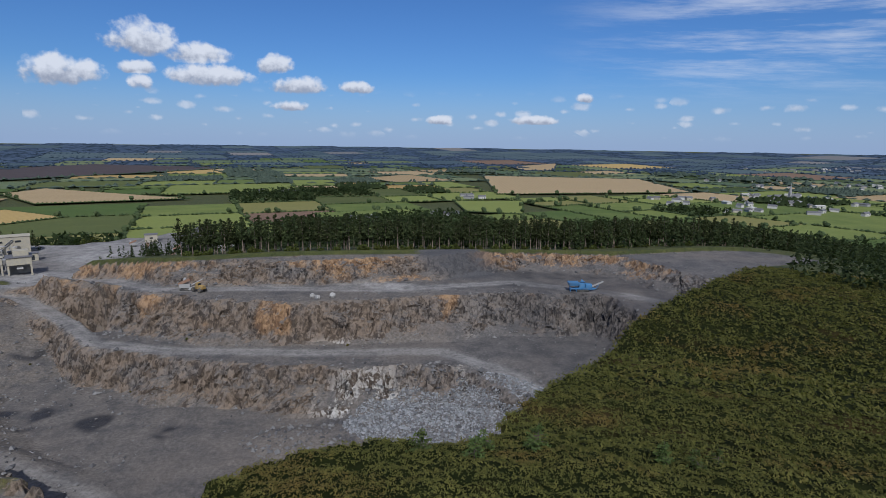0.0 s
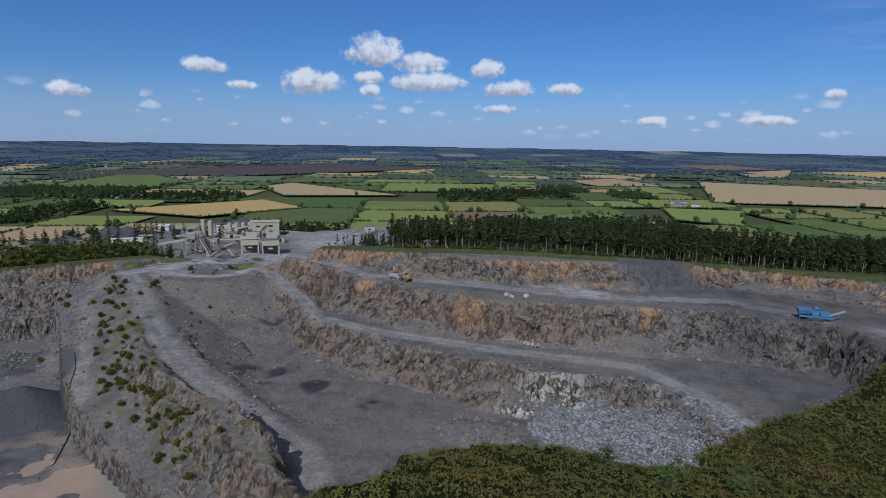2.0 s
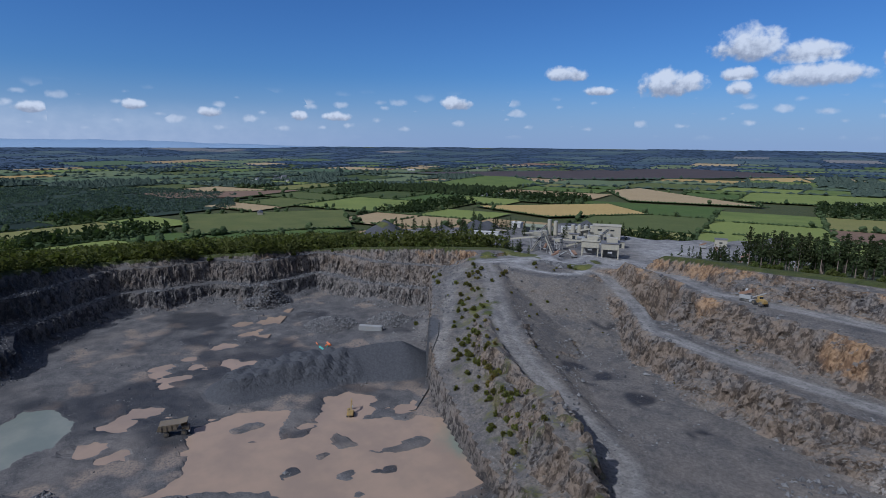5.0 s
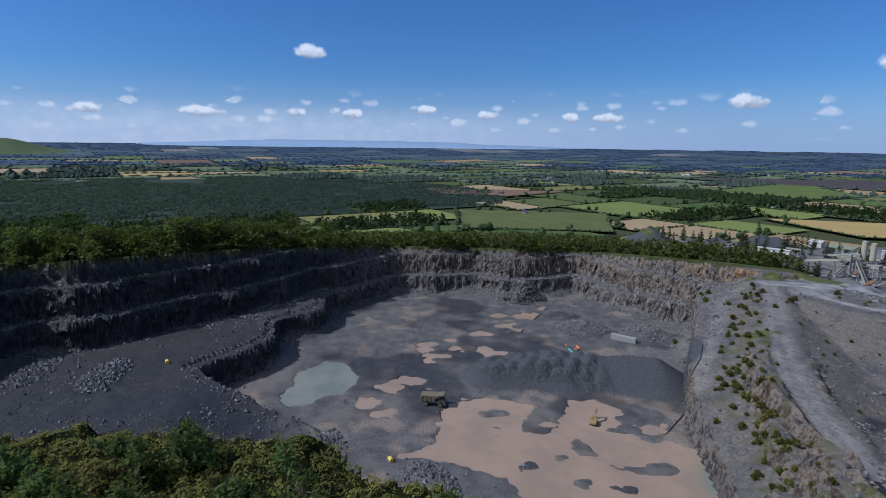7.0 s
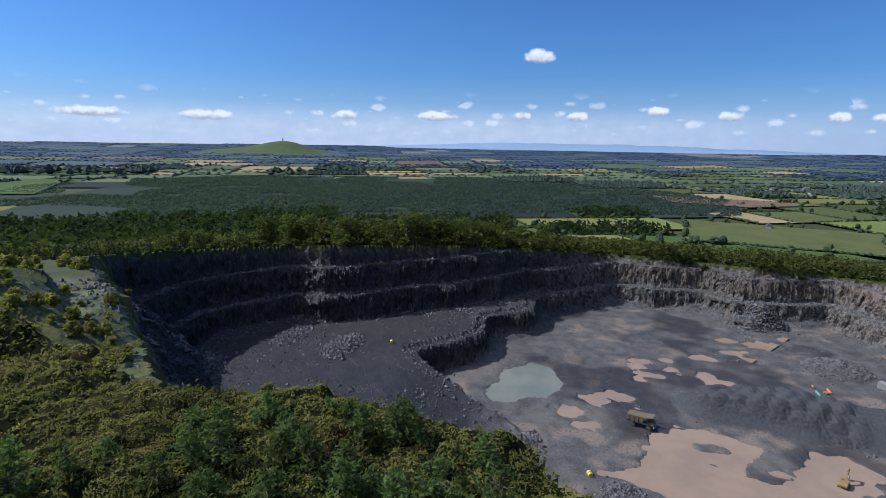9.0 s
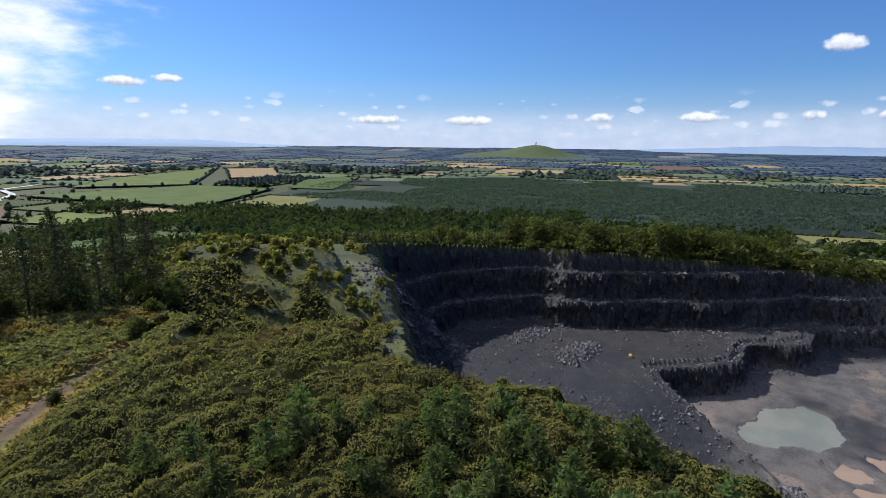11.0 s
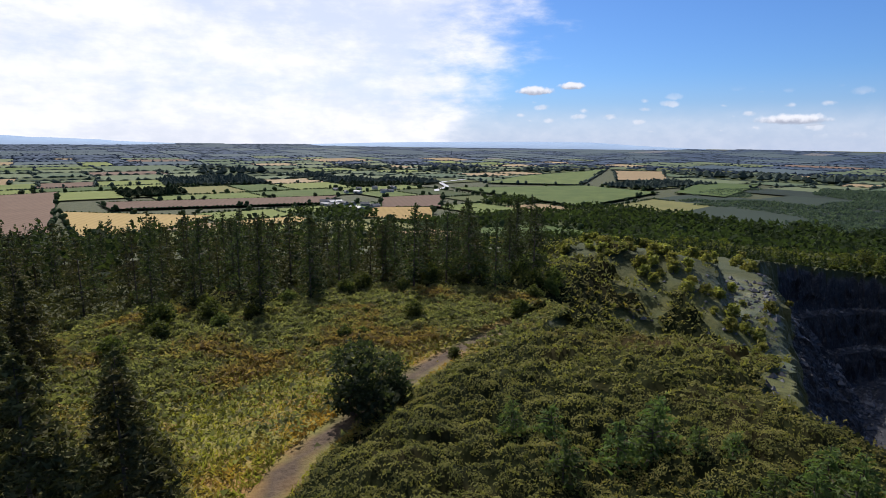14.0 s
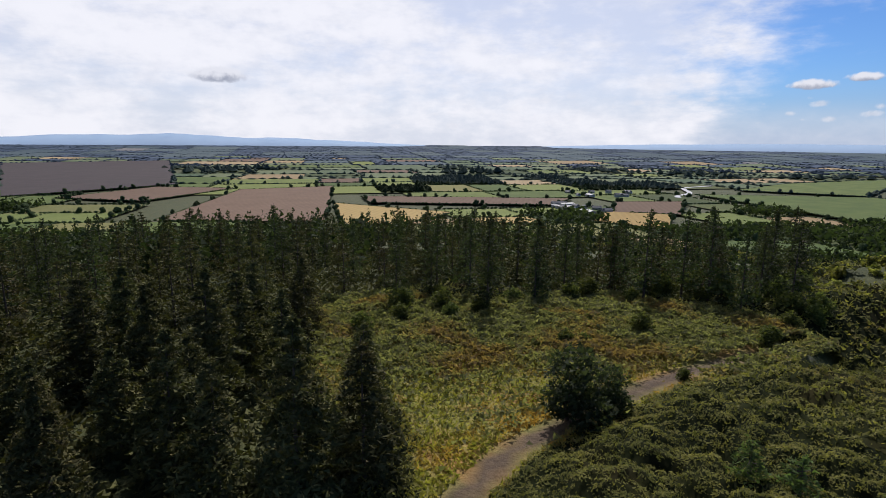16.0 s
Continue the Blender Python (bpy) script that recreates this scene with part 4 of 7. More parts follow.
# ---------------------------------------------------------------- the plain: fields, hedges, woods
def field_material(name, a, b, rows=0.0):
    mat, n, shader = material(name)
    place = n.add("ShaderNodeNewGeometry")
    pos = place.outputs["Position"]
    each = place.outputs["Random Per Island"]
    patch = n.noise(pos, 0.02, 5, 0.65).outputs[0]
    fine = n.noise(pos, 0.25, 3, 0.6).outputs[0]
    col = n.mix(n.ramp(n.math("ADD", n.math("MULTIPLY", patch, 0.55), n.math("MULTIPLY", each, 0.6)), 0.25, 0.85), rgb(*a), rgb(*b))
    col = n.mix(n.math("MULTIPLY", n.ramp(fine, 0.45, 0.75), 0.35), col, n.mix(1.0, col, rgb(0.6, 0.6, 0.55), "MULTIPLY"))
    if rows:
        wave = n.add("ShaderNodeTexWave", Vector=pos, Scale=rows, Distortion=1.5, Detail=2.0)
        col = n.mix(n.math("MULTIPLY", wave.outputs["Fac"], 0.22), col, n.mix(1.0, col, rgb(0.55, 0.55, 0.5), "MULTIPLY"))
    n.put(shader.inputs["Base Color"], col)
    shader.inputs["Roughness"].default_value, shader.inputs["Specular IOR Level"].default_value = 0.95, 0.1
    return mat


FIELD_KINDS = [field_material("pasture", (0.056, 0.084, 0.024), (0.145, 0.168, 0.048)), field_material("meadow", (0.072, 0.086, 0.030), (0.155, 0.146, 0.052)),
               field_material("stubble", (0.24, 0.172, 0.092), (0.30, 0.225, 0.13), 0.03), field_material("barley", (0.28, 0.19, 0.072), (0.33, 0.235, 0.095), 0.03),
               field_material("ploughed", (0.125, 0.082, 0.058), (0.17, 0.112, 0.08), 0.03), field_material("rough_land", (0.035, 0.052, 0.018), (0.075, 0.085, 0.03)),
               field_material("bogland", (0.048, 0.038, 0.040), (0.070, 0.057, 0.056)),
               # greyer and bluer for distance: air haze painted into these field colours
               field_material("hazy_pasture", (0.062, 0.090, 0.050), (0.112, 0.132, 0.068)), field_material("far_haze_pasture", (0.046, 0.068, 0.084), (0.066, 0.090, 0.098)), field_material("far_haze_stubble", (0.12, 0.12, 0.125), (0.15, 0.142, 0.138)),
               field_material("forest_floor", (0.016, 0.024, 0.018), (0.030, 0.042, 0.030)), field_material("far_haze_woods", (0.036, 0.056, 0.092), (0.048, 0.068, 0.104))]
STUBBLE = [[(147, 2023), (684, 1944), (631, 1400), (127, 1279)], [(-253, 1805), (-130, 2030), (47, 1729), (-137, 1619)], [(-901, 1128), (-908, 1269), (-498, 1090), (-711, 962)],
           [(323, 2741), (628, 3086), (490, 2464), (362, 2438)], [(-1180, -2105), (-1369, -2036), (-1055, -1544), (-894, -1576)]]
BARLEY = [[(-799, 631), (-695, 877), (-553, 802), (-615, 632)], [(-91, -965), (-189, -941), (-153, -769), (-56, -818)], [(394, -951), (159, -871), (200, -700), (272, -683)]]
PLOUGHED = [[(542, -671), (700, -1148), (538, -1302), (306, -708)], [(924, -884), (919, -1157), (730, -1177), (736, -879)], [(387, -1083), (-35, -1165), (-1, -1029), (332, -975)],
            [(-117, -1123), (-255, -1165), (-204, -945), (-101, -952)], [(-1368, 141), (-1276, 493), (-1167, 311), (-1220, 182)]]
PASTURE = [[(-929, 158), (-859, 395), (-660, 315), (-700, 121)], [(-667, -1792), (-1221, -2230), (-696, -1409), (-444, -1497)], [(-316, -1338), (-689, -1372), (-774, -1166), (-462, -921)],
           [(-201, 879), (-52, 959), (-41, 850), (-182, 816)], [(25, 1103), (163, 1121), (133, 907), (41, 936)], [(-1319, 908), (-1686, 1418), (-1127, 1146), (-1046, 812)],
           [(-1109, -1458), (-1215, -1349), (-857, -1045), (-810, -1154)]]
BOG = [[(2191, -1859), (1797, -2356), (923, -1227), (1038, -871)], [(-1849, 1077), (-1479, 2372), (-870, 2341), (-1222, 1398)]]
PLANTATION = [(-1560, -1000), (-1820, -300), (-1560, 160), (-1260, 330), (-1000, 250), (-960, -60), (-760, -480), (-640, -700), (-700, -1000), (-1000, -1250), (-1300, -1200)]
KEY_FIELDS = [(2, q) for q in STUBBLE] + [(3, q) for q in BARLEY] + [(4, q) for q in PLOUGHED] + [(0 if k else 1, q) for k, q in enumerate(PASTURE)] + [(6, q) for q in BOG]


def warp(u, v):
    c, s = math.cos(0.42), math.sin(0.42)
    x, y = u * c - v * s, u * s + v * c
    return x + 70 * fbm(x, y, 900, 2, 201), y + 70 * fbm(x, y, 900, 2, 211)


def in_view(x, y):
    a = np.degrees(np.arctan2(y, x)) % 360
    return (a > 46) & (a < 325)


def build_plain():
    rng = np.random.default_rng(5)
    leaves = []

    def split(u0, u1, v0, v1):
        w, h = u1 - u0, v1 - v0
        r = math.hypot((u0 + u1) / 2, (v0 + v1) / 2)
        want = 110 + 0.028 * r
        if max(w, h) < want * rng.uniform(1.0, 2.1):
            leaves.append((u0, u1, v0, v1))
            return
        k = rng.uniform(0.36, 0.64)
        if w > h * rng.uniform(0.7, 1.2):
            split(u0, u0 + w * k, v0, v1), split(u0 + w * k, u1, v0, v1)
        else:
            split(u0, u1, v0, v0 + h * k), split(u0, u1, v0 + h * k, v1)
    split(-4900, 4900, -4900, 4900)
    slots, quads_v, quads_f, count = [], [], [], 0
    hedge_lines, woods = [], []

    def sheet(grid_x, grid_y, slot, lift):
        nonlocal count
        k = grid_x.shape[0]
        z = natural(grid_x, grid_y) + lift
        quads_v.append(np.stack([grid_x, grid_y, z], -1).reshape(-1, 3))
        i = np.arange(k - 1)[:, None] * k + np.arange(k - 1)[None, :]
        f = np.stack([i, i + 1, i + k + 1, i + k], -1).reshape(-1, 4) + count
        quads_f.append(f)
        slots.append(np.full(len(f), slot))
        count += k * k

    box = np.array(leaves)
    centre_x, centre_y = warp((box[:, 0] + box[:, 1]) / 2, (box[:, 2] + box[:, 3]) / 2)
    taken = np.min([outline(centre_x, centre_y, list(q)) for _, q in KEY_FIELDS], 0) < 15
    planted = outline(centre_x, centre_y, PLANTATION) < 0
    for (u0, u1, v0, v1), cx, cy, used, wooded in zip(leaves, centre_x.tolist(), centre_y.tolist(), taken, planted):
        r = math.hypot(cx, cy)
        if r < 560 or r > 4840:
            continue
        if used:
            continue
        a = math.degrees(math.atan2(cy, cx)) % 360
        p = rng.uniform()
        if wooded:
            slot = 10
        # haze-tinted field kinds take over far out
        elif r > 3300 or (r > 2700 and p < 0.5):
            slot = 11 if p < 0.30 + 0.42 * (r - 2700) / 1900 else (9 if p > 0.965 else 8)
        else:
            dry = 0.09 if 190 < a < 260 else 0.07
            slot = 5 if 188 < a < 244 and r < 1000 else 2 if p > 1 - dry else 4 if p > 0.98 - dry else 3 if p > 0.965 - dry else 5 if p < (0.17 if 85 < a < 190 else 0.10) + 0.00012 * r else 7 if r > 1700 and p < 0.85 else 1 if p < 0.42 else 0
        if slot == 5 and rng.uniform() < (1.0 if r < 1000 else 0.75) or slot == 11:
            woods.append((u0, u1, v0, v1, r, wooded))
        k = 4 if r < 1900 else 6
        g, h = np.meshgrid(np.linspace(u0, u1, k), np.linspace(v0, v1, k))
        gx, gy = warp(g.ravel(), h.ravel())
        sheet(gx.reshape(k, k), gy.reshape(k, k), slot, 0.5)
        if not wooded and r < 4300:
            hedge_lines.append(((u0, v0), (u1, v0), r))
            hedge_lines.append(((u0, v0), (u0, v1), r))
    for order, (slot, quad) in enumerate(KEY_FIELDS):
        q = np.array(quad, float)
        k = 18
        s, t = np.meshgrid(np.linspace(0, 1, k), np.linspace(0, 1, k))
        gx = q[0, 0] * (1 - s) * (1 - t) + q[1, 0] * s * (1 - t) + q[2, 0] * s * t + q[3, 0] * (1 - s) * t
        gy = q[0, 1] * (1 - s) * (1 - t) + q[1, 1] * s * (1 - t) + q[2, 1] * s * t + q[3, 1] * (1 - s) * t
        sheet(gx, gy, slot, 1.6 + 0.07 * order)
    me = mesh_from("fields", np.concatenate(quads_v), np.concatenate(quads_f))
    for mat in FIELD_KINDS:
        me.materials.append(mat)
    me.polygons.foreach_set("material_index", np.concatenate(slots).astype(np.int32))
    tagged(new("fields", me), "patchwork of green pasture and tan stubble fields", "fields", kind="stuff")

    # hedges with trees along the field edges
    rows, trees, far_rows = [], [], []
    for quad in [q for _, q in KEY_FIELDS]:
        for (ax, ay), (bx, by) in zip(quad, quad[1:] + quad[:1]):
            n = int(math.hypot(bx - ax, by - ay) / 6)
            s = np.linspace(0, 1, max(n, 2))
            r = math.hypot((ax + bx) / 2, (ay + by) / 2)
            (rows if r < 1900 else far_rows).append(np.stack([ax + s * (bx - ax), ay + s * (by - ay), np.full(len(s), math.atan2(by - ay, bx - ax))], 1)[::1 if r < 1900 else 3])
    for (u0, v0), (u1, v1), r in hedge_lines:
        length = math.hypot(u1 - u0, v1 - v0)
        step = 6.0 if r < 1500 else 27.0
        s = np.arange(0, length, step) / length
        s = s + rng.uniform(-0.3, 0.3, len(s)) * step / length
        x, y = warp(u0 + s * (u1 - u0), v0 + s * (v1 - v0))
        x, y = x + rng.normal(0, 1.0, len(x)), y + rng.normal(0, 1.0, len(x))
        turn = math.atan2(v1 - v0, u1 - u0) + 0.42
        (rows if r < 1500 else far_rows).append(np.stack([x, y, np.full(len(x), turn)], 1))

    def keep(p):
        p = np.concatenate(p)
        r = np.hypot(p[:, 0], p[:, 1])
        ok = in_view(p[:, 0], p[:, 1]) & (r > 600) & (r < 4500)
        for _, q in KEY_FIELDS:
            ok &= outline(p[:, 0], p[:, 1], list(q)) > -6
        ok &= outline(p[:, 0], p[:, 1], PLANTATION) > 0
        p = p[ok]
        return p[rng.uniform(size=len(p)) < 0.93]
    rows, far_rows = keep(rows), keep(far_rows)
    pairs = []
    n = len(rows)
    tall = rng.uniform(size=n) < 0.09
    size = np.stack([rng.uniform(3.2, 5.0, n), rng.uniform(1.3, 2.2, n), rng.uniform(1.5, 2.8, n)], 1)
    pairs.append(repeat(octa(), np.stack([rows[:, 0], rows[:, 1], natural(rows[:, 0], rows[:, 1]) + 1.6], 1), size, rows[:, 2], rng, 0.25))
    big = rows[tall]
    for k in range(3):
        m = len(big)
        s = rng.uniform(2.4, 4.6, m)
        off = rng.normal(0, 1.5, (m, 2))
        pairs.append(repeat(icosa(), np.stack([big[:, 0] + off[:, 0], big[:, 1] + off[:, 1], natural(big[:, 0], big[:, 1]) + 3.5 + k * 1.7], 1),
                            np.stack([s, s, s * 0.95], 1), rng.uniform(0, 6, m), rng, 0.25))
    n = len(far_rows)
    less = 1 - 0.55 * smooth(np.hypot(far_rows[:, 0], far_rows[:, 1]), 2200, 4200)[:, None]
    size = less * np.stack([rng.uniform(12, 18, n), rng.uniform(2.5, 4.5, n), rng.uniform(2.2, 4.2, n)], 1)
    pairs.append(repeat(octa(), np.stack([far_rows[:, 0], far_rows[:, 1], natural(far_rows[:, 0], far_rows[:, 1]) + 2.0], 1), size, far_rows[:, 2], rng, 0.3))
    big = far_rows[rng.uniform(size=n) < 0.30]
    m = len(big)
    s = rng.uniform(4, 7, m) * (1 - 0.6 * smooth(np.hypot(big[:, 0], big[:, 1]), 2000, 4200))
    pairs.append(repeat(octa(), np.stack([big[:, 0] + rng.normal(0, 4, m), big[:, 1] + rng.normal(0, 4, m), natural(big[:, 0], big[:, 1]) + s * 0.8], 1),
                        np.stack([s * 1.2, s * 1.2, s], 1), rng.uniform(0, 6, m), rng, 0.3))
    hedge = leaf_material("hedge_leaves", (0.042, 0.062, 0.030), (0.082, 0.104, 0.048), None, 0.8, 0.02)
    # haze put into the leaf colours, bluer the farther the hedges stand
    far_haze_leaves = leaf_material("far_haze_leaves", (0.032, 0.048, 0.078), (0.046, 0.064, 0.096), None, 0.8, 0.004, 0.2)
    mid_haze_leaves = leaf_material("mid_haze_leaves", (0.052, 0.074, 0.064), (0.084, 0.108, 0.086), None, 0.8, 0.01, 0.3)
    v, f = join(pairs)

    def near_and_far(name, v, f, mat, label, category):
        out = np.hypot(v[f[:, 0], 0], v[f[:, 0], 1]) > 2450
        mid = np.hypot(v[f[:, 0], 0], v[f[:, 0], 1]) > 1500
        for word, pick, leaves in ((name, ~mid, mat), ("far_" + name, mid & ~out, mid_haze_leaves), ("distant_" + name, out, far_haze_leaves)):
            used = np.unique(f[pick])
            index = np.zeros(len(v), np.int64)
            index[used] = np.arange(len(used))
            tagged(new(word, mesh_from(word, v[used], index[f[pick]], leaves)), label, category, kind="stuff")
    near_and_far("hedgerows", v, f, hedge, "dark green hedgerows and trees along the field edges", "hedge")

    # woods: far copses as clumped crowns, the plantation as rows of small conifers
    pairs = []
    for u0, u1, v0, v1, r, wooded in woods:
        if wooded:
            continue
        n = int((u1 - u0) * (v1 - v0) / (125 if r < 2000 else 1900))
        x, y = warp(rng.uniform(u0, u1, n), rng.uniform(v0, v1, n))
        ok = in_view(x, y)
        x, y = x[ok], y[ok]
        s = rng.uniform(5, 8, len(x)) * (1.15 if r < 2000 else 2.4)
        if r < 1300:
            for _ in range(11):
                d = rng.normal(size=(len(x), 3))
                d = d / np.linalg.norm(d, axis=1)[:, None] * (s * rng.uniform(0.5, 0.95, len(x)))[:, None]
                pairs.append(leaves_at(np.stack([x, y, natural(x, y) + s * 0.75], 1) + d, s * 0.5, rng, 0.3, 0.6))
            continue
        flat = 1.0 - 0.9 * float(smooth(np.array(r), 1900, 3000))
        pairs.append(repeat(octa(), np.stack([x, y, natural(x, y) + s * 0.5 * flat], 1), np.stack([s, s, s * flat * rng.uniform(0.6, 1.1, len(x))], 1), rng.uniform(0, 6, len(x)), rng, 0.3))
    v, f = join(pairs)
    wood = leaf_material("copse_leaves", (0.022, 0.036, 0.016), (0.042, 0.060, 0.024), None, 0.8, 0.01)
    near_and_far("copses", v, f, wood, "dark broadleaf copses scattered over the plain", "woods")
    q = np.array(PLANTATION)
    gx, gy = np.meshgrid(np.arange(q[:, 0].min() - 300, q[:, 0].max() + 300, 4.6), np.arange(q[:, 1].min() - 300, q[:, 1].max() + 300, 4.6))
    gx, gy = gx.ravel() - 0.38 * (gy.ravel() + 500), gy.ravel() + 0.30 * (gx.ravel() + 1200)
    x, y = gx + rng.normal(0, 6.5, gx.size), gy + rng.normal(0, 6.5, gx.size)
    d = outline(x, y, PLANTATION) + 25 * fbm(x, y, 120, 2, 221)
    ok = (d < 0) & (np.abs((x * 0.35 + y * 0.94) % 310 - 155) > 8) & (fbm(x, y, 260, 2, 231) < 0.45) & (fbm(x, y, 60, 3, 232) < 0.42)
    x, y = x[ok], y[ok]
    h = rng.uniform(3.6, 5.2, len(x)) * (1 + 0.25 * fbm(x, y, 150, 2, 241))
    ground = natural(x, y)
    tiers = [leaves_at(np.stack([x + rng.normal(0, 0.7, len(x)), y + rng.normal(0, 0.7, len(x)), ground + h * level], 1), h * wide, rng, 0.9, 0.6) for level, wide in ((0.25, 0.75), (0.5, 0.62), (0.8, 0.42))]
    v, f = join(tiers)
    pine = leaf_material("plantation_needles", (0.034, 0.052, 0.052), (0.090, 0.118, 0.104), None, 0.8, 0.01)
    tagged(new("plantation", mesh_from("plantation", v, f, pine)), "dark green conifer plantation in planted rows", "woods", kind="stuff")


build_plain()


def build_lane():
    """A pale lane curving through the southern fields."""
    line = np.array([(-262, -1255), (-276, -1301), (-300, -1360), (-318, -1430), (-336, -1540), (-420, -1640)], float)
    s = np.linspace(0, len(line) - 1, 60)
    x, y = np.interp(s, np.arange(len(line)), line[:, 0]), np.interp(s, np.arange(len(line)), line[:, 1])
    x = x + 6 * np.sin(s * 2.1)
    d = np.gradient(np.stack([x, y], 1), axis=0)
    d /= np.linalg.norm(d, axis=1)[:, None]
    left, right = np.stack([x - d[:, 1] * 6, y + d[:, 0] * 6], 1), np.stack([x + d[:, 1] * 6, y - d[:, 0] * 6], 1)
    v = np.concatenate([np.column_stack([p, natural(p[:, 0], p[:, 1]) + 1.6]) for p in (left, right)])
    i = np.arange(59)
    f = np.stack([i, i + 60, i + 61, i + 1], 1)
    tagged(new("road", mesh_from("road", v, f, plain_material("pale_lane", (0.36, 0.36, 0.37), (0.28, 0.28, 0.29), 0.05))), "pale country road between the fields", "road", kind="structure")


build_lane()


def build_far_hills():
    """Ridges beyond the plain, painted haze-blue, and one green hill with a small tower."""
    blue, n, shader = material("haze_blue_ridge")
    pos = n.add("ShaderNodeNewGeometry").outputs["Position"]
    # the blue of the air haze is put into the ridges' base colour
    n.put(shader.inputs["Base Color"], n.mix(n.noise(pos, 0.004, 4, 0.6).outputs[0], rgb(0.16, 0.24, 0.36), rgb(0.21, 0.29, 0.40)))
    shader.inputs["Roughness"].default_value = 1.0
    for k, (a0, a1, base, amp) in enumerate(((-80, -30, 0.25, 0.5), (-205, -155, 0.05, 0.35), (-130, -85, 0.0, 0.18), (-101, -100, -0.6, 0.0))):
        a = np.linspace(a0, a1, 160)
        u = (a - a0) / (a1 - a0)
        el = -0.5 + (base + amp * fbm(a, 0 * a, 9, 5, 300 + k) + 0.45) * smooth(np.minimum(u, 1 - u), 0.0, 0.35)
        c, s = np.cos(np.radians(a)), np.sin(np.radians(a))
        top = EYE + 4880 * np.tan(np.radians(el))
        front = np.stack([4560 * c, 4560 * s, 0 * a + 60], 1)
        crest = np.stack([4890 * c, 4890 * s, top], 1)
        back = np.stack([4940 * c, 4940 * s, top - 60], 1)
        i = np.arange(159)
        f = np.concatenate([np.stack([i + m * 160, i + 1 + m * 160, i + 161 + m * 160, i + 160 + m * 160], 1) for m in (0, 1)])
        tagged(new("backdrop_ridge", mesh_from("backdrop_ridge", np.concatenate([front, crest, back]), f, blue, False)), "faint ridge on the horizon, coloured blue for haze", "hills", kind="structure")
    g = np.linspace(-1, 1, 41)
    gx, gy = np.meshgrid(g, g)
    rr = np.hypot(gx, gy)
    cx, cy = 3900 * math.cos(radians(-149.9)), 3900 * math.sin(radians(-149.9))
    turn = radians(-149.9) + math.pi / 2
    lx, ly = gx * 560, gy * 420
    x, y = cx + lx * math.cos(turn) - ly * math.sin(turn), cy + lx * math.sin(turn) + ly * math.cos(turn)
    high = 72 * np.exp(-((gx + 0.04) / 0.34) ** 2 - (gy / 0.5) ** 2) + 26 * np.exp(-((gx - 0.45) / 0.4) ** 2 - (gy / 0.5) ** 2)
    z = natural(x, y) - 6 + high + 3 * fbm(x, y, 90, 3, 311)
    i = np.arange(40)[:, None] * 41 + np.arange(40)[None, :]
    f = np.stack([i, i + 1, i + 42, i + 41], -1).reshape(-1, 4)
    green = field_material("hill_pasture", (0.045, 0.068, 0.036), (0.085, 0.108, 0.05))
    tagged(new("backdrop_hill", mesh_from("backdrop_hill", np.stack([x, y, z], -1).reshape(-1, 3), f, green, False)), "rounded green hill rising from the plain", "hill", kind="structure")
    top = float(z.max())
    k = int(z.argmax())
    v, f = join([repeat(cone(10), [(0, 0, 17)], [(4.5, 4.5, 4)], [0], None)])
    tower = new("tower")
    tower.location = (x.ravel()[k], y.ravel()[k], top - 2)
    tagged(tower, "small grey stone tower on the hilltop", "tower")
    bm = bmesh.new()
    bmesh.ops.create_cone(bm, segments=12, radius1=4.2, radius2=3.6, depth=20, cap_ends=True, matrix=Matrix.Translation((0, 0, 9)))
    me = bpy.data.meshes.new("shaft")
    bm.to_mesh(me), bm.free()
    me.materials.append(plain_material("old_stone", (0.3, 0.29, 0.27)))
    part("shaft", me, tower)
    part("cap", mesh_from("cap", v + (0, 0, 2.0), f, me.materials[0]), tower)


build_far_hills()

# ---------------------------------------------------------------- plants
def tube(points, radii, sides=6):
    """A tapered round limb along a line of points."""
    p = np.asarray(points, float)
    d = np.gradient(p, axis=0)
    d /= np.linalg.norm(d, axis=1)[:, None]
    ref = np.where(np.abs(d[:, 2:3]) > 0.9, np.array([[1.0, 0, 0]]), np.array([[0, 0, 1.0]]))
    u = np.cross(d, ref)
    u /= np.linalg.norm(u, axis=1)[:, None]
    w = np.cross(d, u)
    a = np.arange(sides) * 2 * np.pi / sides
    r = np.asarray(radii, float)[:, None, None]
    v = p[:, None] + r * (u[:, None] * np.cos(a)[None, :, None] + w[:, None] * np.sin(a)[None, :, None])
    k = len(p)
    f = []
    for i in range(k - 1):
        for j in range(sides):
            q = (i * sides + j, i * sides + (j + 1) % sides, (i + 1) * sides + (j + 1) % sides, (i + 1) * sides + j)
            f += [(q[0], q[1], q[2]), (q[0], q[2], q[3])]
    return v.reshape(-1, 3), np.array(f)


BARK = plain_material("bark", (0.085, 0.062, 0.045), (0.045, 0.035, 0.028), 3.0, 0.95, 0, 0.05)
PINE_BARK = plain_material("pale_pine_bark", (0.20, 0.155, 0.12), (0.10, 0.075, 0.06), 2.0, 0.95, 0, 0.05)


